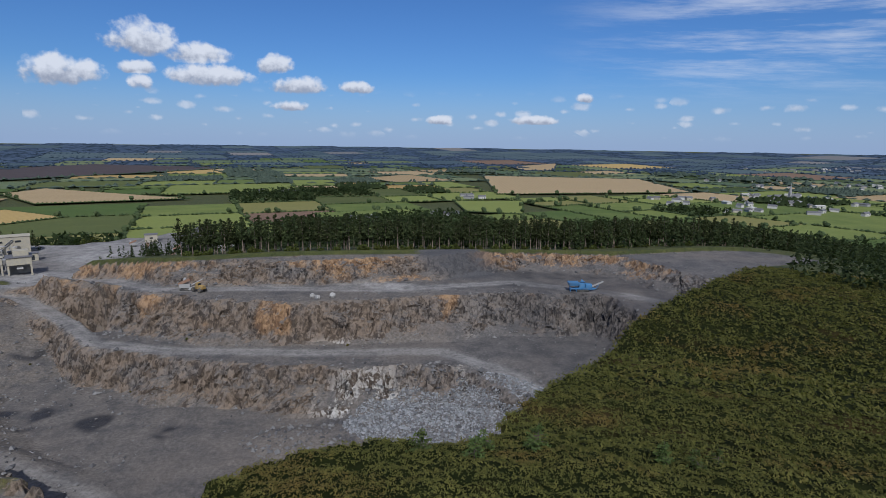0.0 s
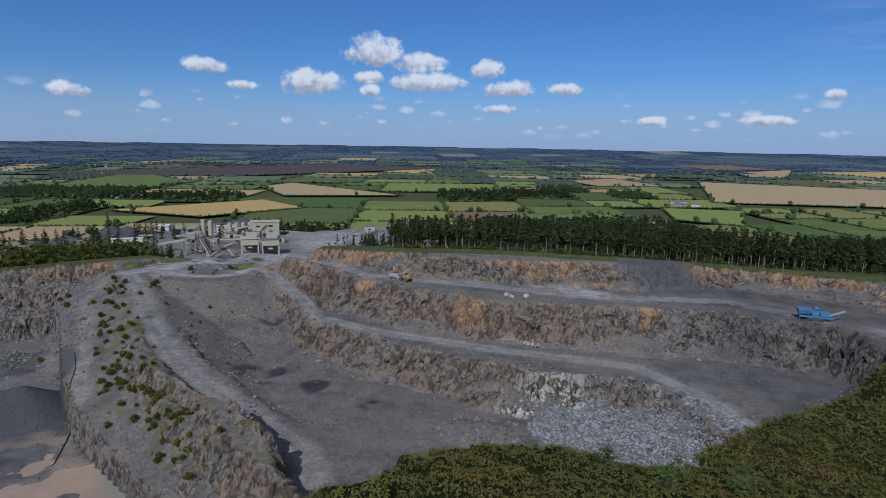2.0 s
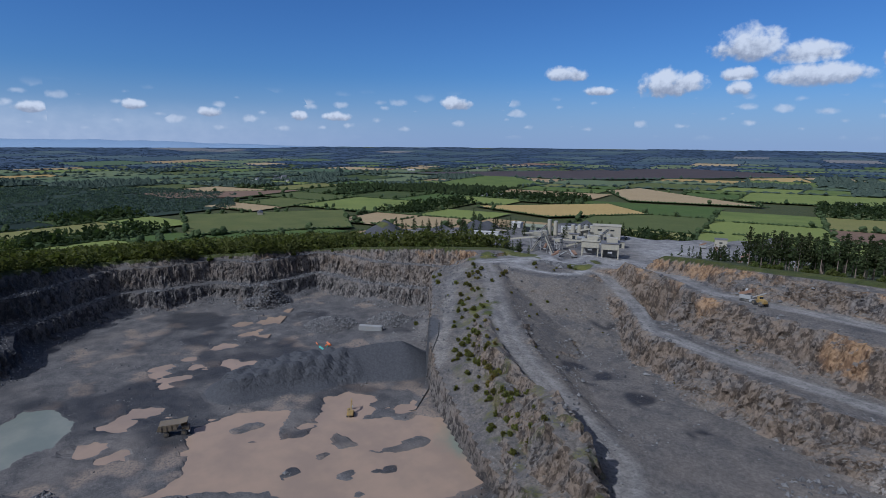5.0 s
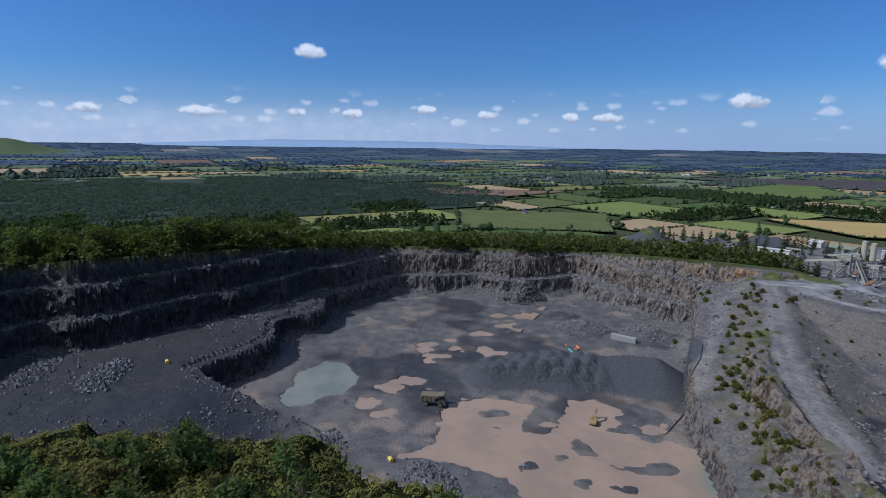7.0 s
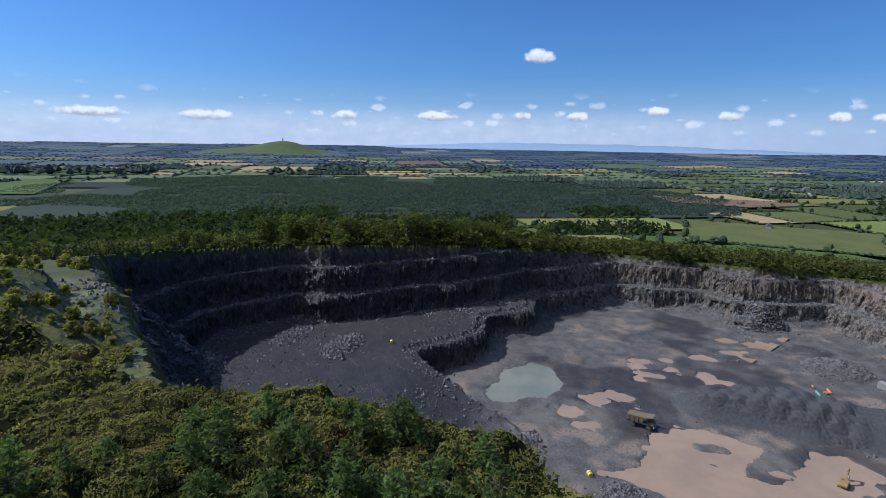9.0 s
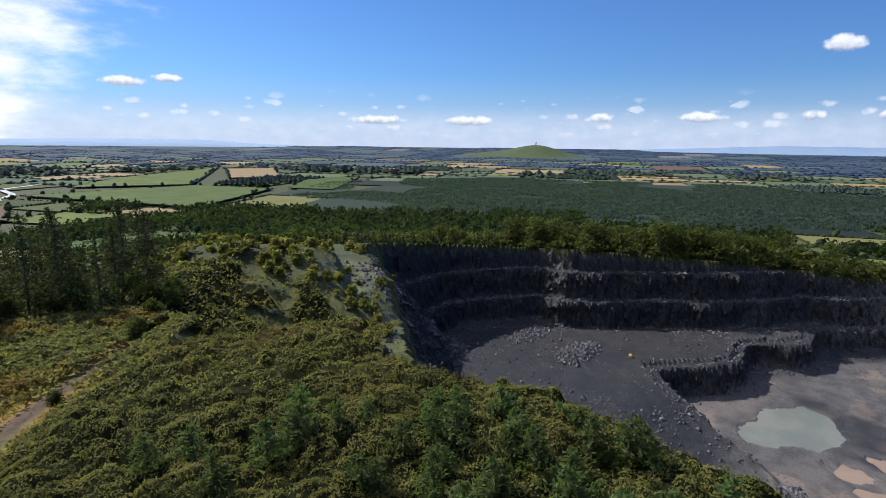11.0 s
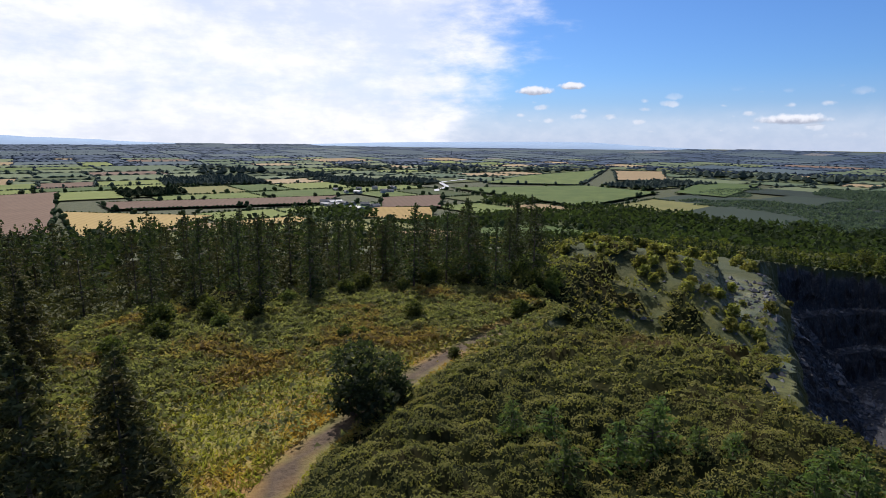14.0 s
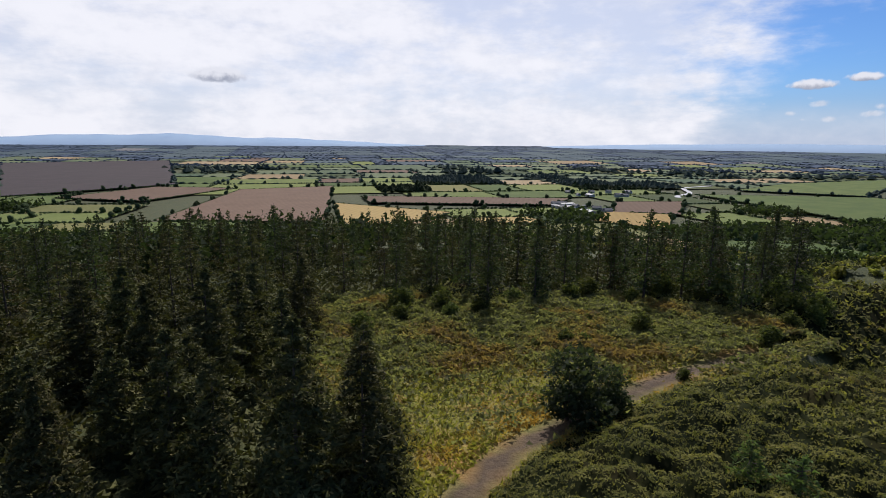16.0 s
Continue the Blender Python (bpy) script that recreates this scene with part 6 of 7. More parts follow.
        if quick(np.array([x]), np.array([y]))[2][0] > 0.25:
            continue
        tagged(stand(gorse_bush, x, y, rng, (0.5, 1.2), 0.1), group="gorse bushes on the spine")
    for k in range(70):
        u = rng.uniform(0, 7.6)
        i = min(int(u), 7)
        (ax, ay, _), (bx, by, _) = SPUR[i], SPUR[i + 1]
        x, y = ax + (u - i) * (bx - ax) + rng.normal(3, 5), ay + (u - i) * (by - ay) + rng.normal(2, 5)
        if outline(np.array([x]), np.array([y]), CLEARING)[0] > 4:
            tagged(stand(gorse_bush, x, y, rng, (0.5, 1.2), 0.1), group="gorse bushes on the spur")
    for k in range(50):
        u = rng.uniform(0, 2.9)
        i = int(u)
        (ax, ay, _), (bx, by, _) = SPUR_BACK[i], SPUR_BACK[i + 1]
        tagged(stand(gorse_bush, ax + (u - i) * (bx - ax) + rng.normal(0, 8), ay + (u - i) * (by - ay) + rng.normal(0, 8), rng, (0.7, 1.7), 0.1), group="gorse bushes on the spur")
    for k in range(60):
        x, y = rng.uniform(-190, -20), rng.uniform(112, 185)
        z, dug, dust, chips, slope = quick(np.array([x]), np.array([y]))
        if 0.12 < slope[0] < 1.2 and dust[0] < 0.2 and z[0] > 33.5:
            tagged(stand(gorse_bush, x, y, rng, (0.25, 0.75), 0.1), group="gorse bushes on the slopes")
    for ob in rim + bush + [gorse_bush]:
        gone(ob)
    # row of spruces before the yard
    yard_spruce = conifer("yard_spruce", 9.0, 2.1, 121, DARK_NEEDLES, BARK, 0.8, 4, 0.8, 0.04, 0.1, "dark spruce in the row before the quarry yard", 0.2)
    for i in range(46):
        u = i / 45
        tagged(stand(yard_spruce, -322 + 62 * u + rng.normal(0, 2.0), 200 + 50 * u + rng.normal(0, 2.0), rng, (0.65, 1.1)), group="spruces before the yard")
    for i in range(60):
        a, r = rng.uniform(126, 150), rng.uniform(425, 470)
        tagged(stand(yard_spruce, r * math.cos(radians(a)), r * math.sin(radians(a)), rng, (0.8, 1.3)), group="spruces behind the yard")
    for i in range(26):
        u = i / 25
        tagged(stand(yard_spruce, -188 + 60 * u + rng.normal(0, 3), 292 - 40 * u + rng.normal(0, 3), rng, (0.5, 1.0)), group="spruces before the yard")
    gone(yard_spruce)
    for ob in pines:
        gone(ob)


build_trees()


def build_far_woods():
    """The rest of the woods round the hill, uncounted."""
    rng = np.random.default_rng(41)
    pairs, round_ones = [], []
    n = 42000
    x, y = rng.uniform(-620, 620, n), rng.uniform(-620, 620, n)
    r, a = np.hypot(x, y), np.degrees(np.arctan2(y, x)) % 360
    z, dug, dust, chips, _ = quick(x, y)
    free = (dug < 0.1) & (r > 225) & (r < 600) & (outline(x, y, YARD) > 5)
    north = free & (a > 46) & (a < 121) & (y > 262 - 0.02 * x) & (r < 470)
    north |= free & (a >= 108) & (a < 127) & (y > 233) & (r < 560)
    behind = free & (a > 108) & (a < 165) & (r > 415) & (fbm(x, y, 60, 2, 501) > -0.45)
    west = free & (a > 172) & (a < 235) & (r > 300) & (r < 560) & (fbm(x, y, 40, 2, 511) > -0.6)
    west |= free & (a >= 130) & (a <= 175) & (r > 330) & (r < 540) & (fbm(x, y, 40, 2, 511) > -0.45)
    south = (r > 112) & (r < 480) & (a > 238) & (a < 330) & (y < -60) & (dug < 0.1) & (outline(x, y, HILL_RIM) < 30)
    south |= (r > 150) & (r < 500) & (a > 205) & (a < 262) & (y < -140) & (dug < 0.1) & (fbm(x, y, 30, 2, 521) > -0.45)
    east = (r > 185) & (r < 330) & (a > 40) & (a < 57) & (dug < 0.1)
    tall = (north | south | east | (behind & (hash2(x * 3, y * 3, 9) > 0.5))) & (rng.uniform(size=n) < 0.75)
    h = rng.uniform(8, 12.5, n) * np.where(north & (y < 262), 0.55, 1.0) * np.where(south & (a < 262), 0.5, 1.0)
    xs, ys, zs, hs = x[tall], y[tall], z[tall], h[tall]
    for k in range(26):
        level = 0.12 + 0.86 * (k + rng.uniform(0, 1, len(xs))) / 26
        reach = hs * 0.20 * (1 - level) ** 0.8 * rng.uniform(0.5, 1.1, len(xs))
        turn = rng.uniform(0, 6.283, len(xs))
        p = np.stack([xs + reach * np.cos(turn), ys + reach * np.sin(turn), zs + hs * level - 0.25 * reach], 1)
        pairs.append(leaves_at(p, 0.5 + 0.085 * hs * (1.1 - level), rng, 0.2, 0.5))
    v, f = join(pairs)
    tagged(new("conifer_woods", mesh_from("conifer_woods", v, f, WOOD_NEEDLES)), "dark conifer woods over the hill's flanks", "woods", kind="stuff")
    leafy = (west | behind) & ~tall & (rng.uniform(size=n) < 0.85)
    pts = []
    for _ in range(34):
        m = leafy.sum()
        d = rng.normal(size=(m, 3))
        d /= np.linalg.norm(d, axis=1)[:, None]
        s = np.where(west, 5.2, 4.4)[leafy] * (0.7 + 0.5 * hash2(x[leafy] * 7, y[leafy] * 7, 3))
        p = np.stack([x[leafy], y[leafy], z[leafy] + s * 0.9], 1) + d * np.abs(s)[:, None] * rng.uniform(0.7, 1.05, (m, 1))
        pts.append(p)
    v, f = leaves_at(np.concatenate(pts), np.full(len(pts) * leafy.sum(), 1.7), rng, 0.3, 0.6)
    tagged(new("leafy_woods", mesh_from("leafy_woods", v, f, LEAVES)), "green broadleaf woods behind the quarry rim", "woods", kind="stuff")


build_far_woods()

# ---------------------------------------------------------------- machines and buildings
def paint(name, col, wear=0.55, rough=0.6, metal=0.0, dust=(0.26, 0.23, 0.2)):
    mat, n, shader = material(name)
    pos = n.add("ShaderNodeNewGeometry").outputs["Position"]
    spot, fine = n.noise(pos, 0.7, 5, 0.65).outputs[0], n.noise(pos, 5.0, 4, 0.6).outputs[0]
    col_ = n.mix(n.math("MULTIPLY", n.ramp(spot, 0.4, 0.7), wear), rgb(*col), rgb(*dust))
    n.put(shader.inputs["Base Color"], n.mix(n.math("MULTIPLY", n.ramp(fine, 0.5, 0.75), 0.3), col_, n.mix(1.0, col_, rgb(0.5, 0.48, 0.45), "MULTIPLY")))
    n.put(shader.inputs["Roughness"], n.math("ADD", rough, n.math("MULTIPLY", spot, 0.2)))
    shader.inputs["Metallic"].default_value = metal
    return mat


YELLOW, BLUE, CREAM = paint("yellow_paint", (0.24, 0.15, 0.035), 0.7, dust=(0.16, 0.14, 0.11)), paint("blue_paint", (0.03, 0.125, 0.27), 0.4, dust=(0.14, 0.15, 0.17)), paint("cream_sheeting", (0.29, 0.262, 0.20), 0.6, dust=(0.22, 0.21, 0.2))
STEEL, TYRE, RUST = paint("grey_steel", (0.22, 0.22, 0.22), 0.4), paint("black_rubber", (0.02, 0.02, 0.02), 0.35), paint("rusty_steel", (0.16, 0.085, 0.05), 0.3)
WHITE, ROOF, GLASS, GREEN = paint("white_wall", (0.37, 0.36, 0.34), 0.4, dust=(0.28, 0.27, 0.26)), paint("slate_roof", (0.085, 0.085, 0.095), 0.2), paint("dark_glass", (0.015, 0.02, 0.025), 0.1, 0.1), paint("pale_green_sheeting", (0.13, 0.155, 0.10), 0.6)
ORANGE, TEAL, TAN = paint("orange_plastic", (0.48, 0.13, 0.04), 0.2), paint("teal_plastic", (0.06, 0.30, 0.27), 0.2), paint("dusty_tan_paint", (0.13, 0.10, 0.065), 0.5, dust=(0.10, 0.09, 0.08))


def block(name, size, at, mat, parent, turn=(0, 0, 0), bevel=0.06, taper=1.0, label=""):
    """A bevelled box, narrower at the top by taper; size in metres, at its middle."""
    bm = bmesh.new()
    bmesh.ops.create_cube(bm, size=1.0)
    for v in bm.verts:
        k = taper if v.co.z > 0 else 1.0
        v.co = Vector((v.co.x * size[0] * k, v.co.y * size[1] * k, v.co.z * size[2]))
    if bevel:
        bmesh.ops.bevel(bm, geom=bm.edges[:], offset=min(bevel, 0.3 * min(size)), segments=1, affect="EDGES")
    bm.transform(Matrix.Translation(at) @ Euler([radians(a) for a in turn]).to_matrix().to_4x4())
    me = bpy.data.meshes.new(name)
    bm.to_mesh(me), bm.free()
    me.materials.append(mat)
    return part(name, me, parent, label)


def drum(name, radius, length, at, mat, parent, axis="Y", top=None, sides=18, label=""):
    bm = bmesh.new()
    turn = Matrix.Rotation(radians(90), 4, "X") if axis == "Y" else Matrix.Rotation(radians(90), 4, "Y") if axis == "X" else Matrix.Identity(4)
    bmesh.ops.create_cone(bm, segments=sides, radius1=radius, radius2=radius if top is None else top, depth=length, cap_ends=True, matrix=Matrix.Translation(at) @ turn)
    me = bpy.data.meshes.new(name)
    bm.to_mesh(me), bm.free()
    me.materials.append(mat)
    return part(name, me, parent, label)


def beam(name, a, b, wide, high, mat, parent, label=""):
    a, b = Vector(a), Vector(b)
    d = b - a
    m = Matrix.Translation((a + b) / 2) @ d.to_track_quat("X", "Z").to_matrix().to_4x4()
    bm = bmesh.new()
    bmesh.ops.create_cube(bm, size=1.0)
    for v in bm.verts:
        v.co = Vector((v.co.x * d.length, v.co.y * wide, v.co.z * high))
    bm.transform(m)
    me = bpy.data.meshes.new(name)
    bm.to_mesh(me), bm.free()
    me.materials.append(mat)
    return part(name, me, parent, label)


def ground_z(x, y):
    return float(quick(np.array([float(x)]), np.array([float(y)]))[0][0])


def thing(name, x, y, turn, label, category, group="", z=None):
    ob = new(name)
    ob.matrix_basis = Matrix.Translation((x, y, ground_z(x, y) if z is None else z)) @ Matrix.Rotation(radians(turn), 4, "Z")
    return tagged(ob, label, category, group)


def wheel(parent, x, y, radius, wide):
    t = drum("wheel", radius, wide, (x, y, radius), TYRE, parent)
    drum("rim", radius * 0.5, wide + 0.06, (x, y, radius), TAN, t)


def dump_truck(x, y, turn):
    ob = thing("dump_truck", x, y, turn, "dusty tan rigid dump truck parked on the quarry floor", "truck")
    block("chassis", (8.4, 2.2, 0.7), (0, 0, 1.55), STEEL, ob)
    bm = bmesh.new()
    prof = [(-4.9, 2.3), (-4.2, 4.1), (2.0, 4.3), (4.4, 4.75), (4.4, 4.55), (2.1, 4.0), (0.9, 2.2), (-2.5, 1.95)]
    ends = [[bm.verts.new((px, sy, pz)) for px, pz in prof] for sy in (-1.95, 1.95)]
    bm.faces.new(ends[0]), bm.faces.new(ends[1][::-1])
    for i in range(len(prof)):
        bm.faces.new((ends[0][i], ends[1][i], ends[1][(i + 1) % 8], ends[0][(i + 1) % 8]))
    bmesh.ops.recalc_face_normals(bm, faces=bm.faces)
    me = bpy.data.meshes.new("dump_body")
    bm.to_mesh(me), bm.free()
    me.materials.append(TAN)
    part("dump_body", me, ob)
    for k in range(4):
        for side in (-1, 1):
            block("body_rib", (0.22, 0.16, 1.9), (-3.4 + 1.5 * k, side * 2.02, 3.1), TAN, ob, bevel=0.03)
    cab = block("cab", (1.9, 1.7, 1.8), (3.1, 0.75, 3.2), TAN, ob, bevel=0.12, taper=0.92)
    block("window", (0.05, 1.3, 0.8), (4.08, 0.75, 3.5), GLASS, cab, bevel=0)
    block("engine_hood", (2.2, 2.6, 1.3), (3.7, 0, 2.0), TAN, ob, bevel=0.15)
    block("bumper", (0.4, 3.4, 0.5), (4.8, 0, 1.1), STEEL, ob)
    for side in (-1, 1):
        wheel(ob, 3.2, side * 1.65, 0.95, 0.7), wheel(ob, -2.2, side * 1.35, 0.95, 1.2)


def excavator(x, y, turn):
    ob = thing("excavator", x, y, turn, "yellow tracked excavator standing in shallow mud", "excavator")
    for side in (-1, 1):
        t = block("track", (4.4, 0.65, 1.0), (0, side * 1.3, 0.5), TYRE, ob, bevel=0.3)
        for k in range(6):
            drum("roller", 0.26, 0.72, (-1.6 + 0.64 * k, side * 1.3, 0.42), STEEL, t, sides=10)
    block("turntable", (2.0, 2.0, 0.4), (0, 0, 1.15), STEEL, ob)
    block("engine_house", (3.0, 2.7, 1.25), (-0.7, 0, 1.95), YELLOW, ob, bevel=0.15)
    block("counterweight", (0.8, 2.7, 1.1), (-2.4, 0, 1.85), YELLOW, ob, bevel=0.3)
    cab = block("cab", (1.5, 1.0, 1.6), (0.9, 0.85, 2.2), YELLOW, ob, bevel=0.1)
    block("window", (1.2, 1.04, 0.8), (1.0, 0.85, 2.5), GLASS, cab, bevel=0.02)
    beam("boom", (0.8, -0.2, 1.9), (2.4, -0.2, 5.4), 0.5, 0.75, YELLOW, ob)
    beam("boom", (2.3, -0.2, 5.3), (4.4, -0.2, 5.2), 0.45, 0.65, YELLOW, ob)
    beam("stick", (4.5, -0.2, 5.6), (5.3, -0.2, 2.4), 0.38, 0.5, YELLOW, ob)
    block("bucket", (1.1, 1.3, 1.0), (5.0, -0.2, 1.9), STEEL, ob, (0, 25, 0), 0.2, 0.75)
    beam("ram", (1.3, -0.2, 2.1), (2.6, -0.2, 4.7), 0.16, 0.16, STEEL, ob)
    ob.scale = (0.85, 0.85, 0.85)


def crusher(x, y, turn):
    ob = thing("mobile_crusher", x, y, turn, "bright blue tracked mobile crusher on the upper bench", "crusher")
    for side in (-1, 1):
        block("track", (4.6, 0.5, 0.9), (0, side * 1.2, 0.45), TYRE, ob, bevel=0.25)
    block("chassis", (9.5, 1.8, 0.6), (0, 0, 1.25), BLUE, ob)
    block("hopper", (3.4, 3.0, 1.3), (-3.6, 0, 3.1), BLUE, ob, bevel=0.05, taper=1.25)
    block("crusher_box", (2.2, 2.0, 2.0), (-0.4, 0, 2.5), BLUE, ob, bevel=0.1)
    block("engine_box", (2.6, 2.3, 1.5), (2.2, 0, 2.4), BLUE, ob, bevel=0.1)
    beam("conveyor", (1.2, 0, 0.9), (8.0, 0, 4.1), 1.0, 0.35, STEEL, ob)
    beam("side_conveyor", (0.5, 0.6, 1.6), (1.0, 5.0, 3.4), 0.7, 0.3, BLUE, ob)
    for px in (-4.8, -2.4):
        for side in (-1, 1):
            beam("leg", (px, side * 0.8, 0.0), (px, side * 0.9, 2.6), 0.18, 0.18, BLUE, ob)
    beam("brace", (5.2, 0.4, 1.0), (6.4, 0.4, 3.2), 0.12, 0.12, BLUE, ob)
    beam("brace", (5.2, -0.4, 1.0), (6.4, -0.4, 3.2), 0.12, 0.12, BLUE, ob)
    block("canopy", (1.6, 1.8, 0.15), (0.0, 0, 3.9), BLUE, ob)


def loader(x, y, turn):
    ob = thing("wheel_loader", x, y, turn, "yellow wheel loader on the upper haul road", "loader")
    block("engine_house", (2.6, 1.9, 1.3), (-1.7, 0, 1.9), YELLOW, ob, bevel=0.15)
    cab = block("cab", (1.5, 1.5, 1.7), (0.2, 0, 2.6), YELLOW, ob, bevel=0.1, taper=0.9)
    block("window", (1.54, 1.3, 0.8), (0.2, 0, 2.9), GLASS, cab, bevel=0)
    block("frame", (4.6, 1.1, 0.7), (0.3, 0, 1.2), YELLOW, ob)
    for side in (-1, 1):
        beam("lift_arm", (1.0, side * 0.6, 1.9), (3.3, side * 0.6, 0.9), 0.2, 0.4, YELLOW, ob)
        wheel(ob, 1.6, side * 1.15, 0.85, 0.65), wheel(ob, -1.8, side * 1.15, 0.85, 0.65)
    block("bucket", (1.1, 2.9, 1.1), (3.7, 0, 0.8), STEEL, ob, (0, -20, 0), 0.1, 0.7)


def screener(x, y, turn, label, z=None):
    ob = thing("mobile_screen", x, y, turn, label, "screening machine", z=z)
    for side in (-1, 1):
        block("track", (3.6, 0.5, 0.8), (0, side * 1.1, 0.4), TYRE, ob, bevel=0.2)
    block("body", (4.0, 1.9, 1.5), (0, 0, 1.7), STEEL, ob)
    beam("screen_box", (-2.2, 0, 2.4), (2.0, 0, 4.2), 1.8, 0.9, RUST, ob)
    beam("conveyor", (1.0, 0, 1.2), (6.5, 0, 4.2), 0.9, 0.3, STEEL, ob)
    beam("conveyor", (-1.0, 0.6, 1.2), (-1.4, 5.5, 3.4), 0.8, 0.3, STEEL, ob)


def container(x, y, turn):
    ob = thing("shipping_container", x, y, turn, "long dusty grey steel container on the quarry floor", "container")
    body = block("body", (12.2, 2.44, 2.6), (0, 0, 1.35), STEEL, ob, bevel=0.04)
    for k in range(30):
        for side in (-1, 1):
            block("rib", (0.16, 0.07, 2.3), (-5.8 + 0.4 * k, side * 1.235, 1.35), STEEL, body, bevel=0)
    for side in (-1, 1):
        d = block("door", (0.08, 1.15, 2.4), (6.12, side * 0.6, 1.35), STEEL, ob, bevel=0.02)
        drum("lock_rod", 0.03, 2.3, (6.2, side * 0.4, 1.35), STEEL, d, "Z", sides=8)


def scrap(x, y):
    rng = np.random.default_rng(9)
    for k in range(9):
        px, py = x + rng.uniform(-8, 8), y + rng.uniform(-3, 4)
        mat, word = ((ORANGE, "orange"), (ORANGE, "orange"), (TEAL, "teal"))[k % 3]
        ob = thing("plastic_pipe", px, py, rng.uniform(0, 180), "%s plastic pipe lying in the scrap" % word, "pipe", "scrap on the floor")
        drum("pipe", rng.uniform(0.25, 0.5), rng.uniform(2.0, 4.5), (0, 0, 0.4), mat, ob, "X", sides=12)


def building(name, x, y, turn, size, wall, roof, label, ridge=0.0, openings=(), category="building", z=None, group=""):
    """Walls, a roof with eaves, and dark openings set into the front (-y) wall: (across, up, wide, high)."""
    ob = thing(name, x, y, turn, label, category, group, z)
    w, d, h = size
    block("wall", (w, d, h), (0, 0, h / 2), wall, ob, bevel=0.03)
    if ridge:
        bm = bmesh.new()
        e = 0.4
        v = [bm.verts.new(p) for p in ((-w / 2 - e, -d / 2 - e, h), (w / 2 + e, -d / 2 - e, h), (w / 2 + e, d / 2 + e, h), (-w / 2 - e, d / 2 + e, h), (-w / 2 - e, 0, h + ridge), (w / 2 + e, 0, h + ridge))]
        for f in ((0, 1, 5, 4), (2, 3, 4, 5), (0, 4, 3), (1, 2, 5), (0, 3, 2, 1)):
            bm.faces.new([v[i] for i in f])
        me = bpy.data.meshes.new("roof")
        bm.to_mesh(me), bm.free()
        me.materials.append(roof)
        part("roof", me, ob)
    else:
        block("roof", (w + 0.5, d + 0.5, 0.3), (0, 0, h + 0.15), roof, ob)
    for across, up, wide, high in openings:
        block("door" if up < high * 0.6 else "window", (wide, 0.12, high), (across, -d / 2 - 0.02, up), GLASS, ob, bevel=0)
    return ob


def tower_frame(x, y, turn, wide, high, label, name="steel_tower"):
    ob = thing(name, x, y, turn, label, "tower")
    for sx in (-1, 1):
        for sy in (-1, 1):
            beam("post", (sx * wide / 2, sy * wide / 2, 0), (sx * wide / 2, sy * wide / 2, high), 0.3, 0.3, STEEL, ob)
    levels = int(high / 3)
    for k in range(levels):
        z0, z1 = k * high / levels, (k + 1) * high / levels
        for sy in (-1, 1):
            beam("brace", (-wide / 2, sy * wide / 2, z0), (wide / 2, sy * wide / 2, z1), 0.16, 0.16, STEEL, ob)
            beam("girder", (-wide / 2, sy * wide / 2, z1), (wide / 2, sy * wide / 2, z1), 0.2, 0.25, STEEL, ob)
        for sx in (-1, 1):
            beam("girder", (sx * wide / 2, -wide / 2, z1), (sx * wide / 2, wide / 2, z1), 0.2, 0.25, STEEL, ob)
    block("hopper", (wide * 0.9, wide * 0.9, high * 0.25), (0, 0, high * 0.86), CREAM, ob, bevel=0.1, taper=1.1)
    return ob


def belt(a, b, label):
    """An inclined belt conveyor on trestles."""
    (ax, ay, az), (bx, by, bz) = a, b
    za, zb = ground_z(ax, ay) + az, ground_z(bx, by) + bz
    ob = new("belt_conveyor")
    ob.location = (ax, ay, za - az)
    tagged(ob, label, "conveyor", "conveyors of the crushing plant")
    q = Vector((bx - ax, by - ay, zb - za + az))
    p = Vector((0, 0, az))
    beam("gallery", p, q, 1.5, 1.1, CREAM, ob)
    beam("belt", p + Vector((0, 0, 0.62)), q + Vector((0, 0, 0.62)), 1.0, 0.08, TYRE, ob)
    for k in (0.35, 0.7, 0.96):
        m = p.lerp(q, k)
        foot = ground_z(ax + m.x, ay + m.y) - ob.location.z
        side = Vector((-q.y, q.x, 0)).normalized() * 0.8
        for s in (-1, 1):
            beam("trestle_leg", Vector((m.x, m.y, foot)) + side * s * 1.5, m + side * s * 0.6, 0.22, 0.22, STEEL, ob)


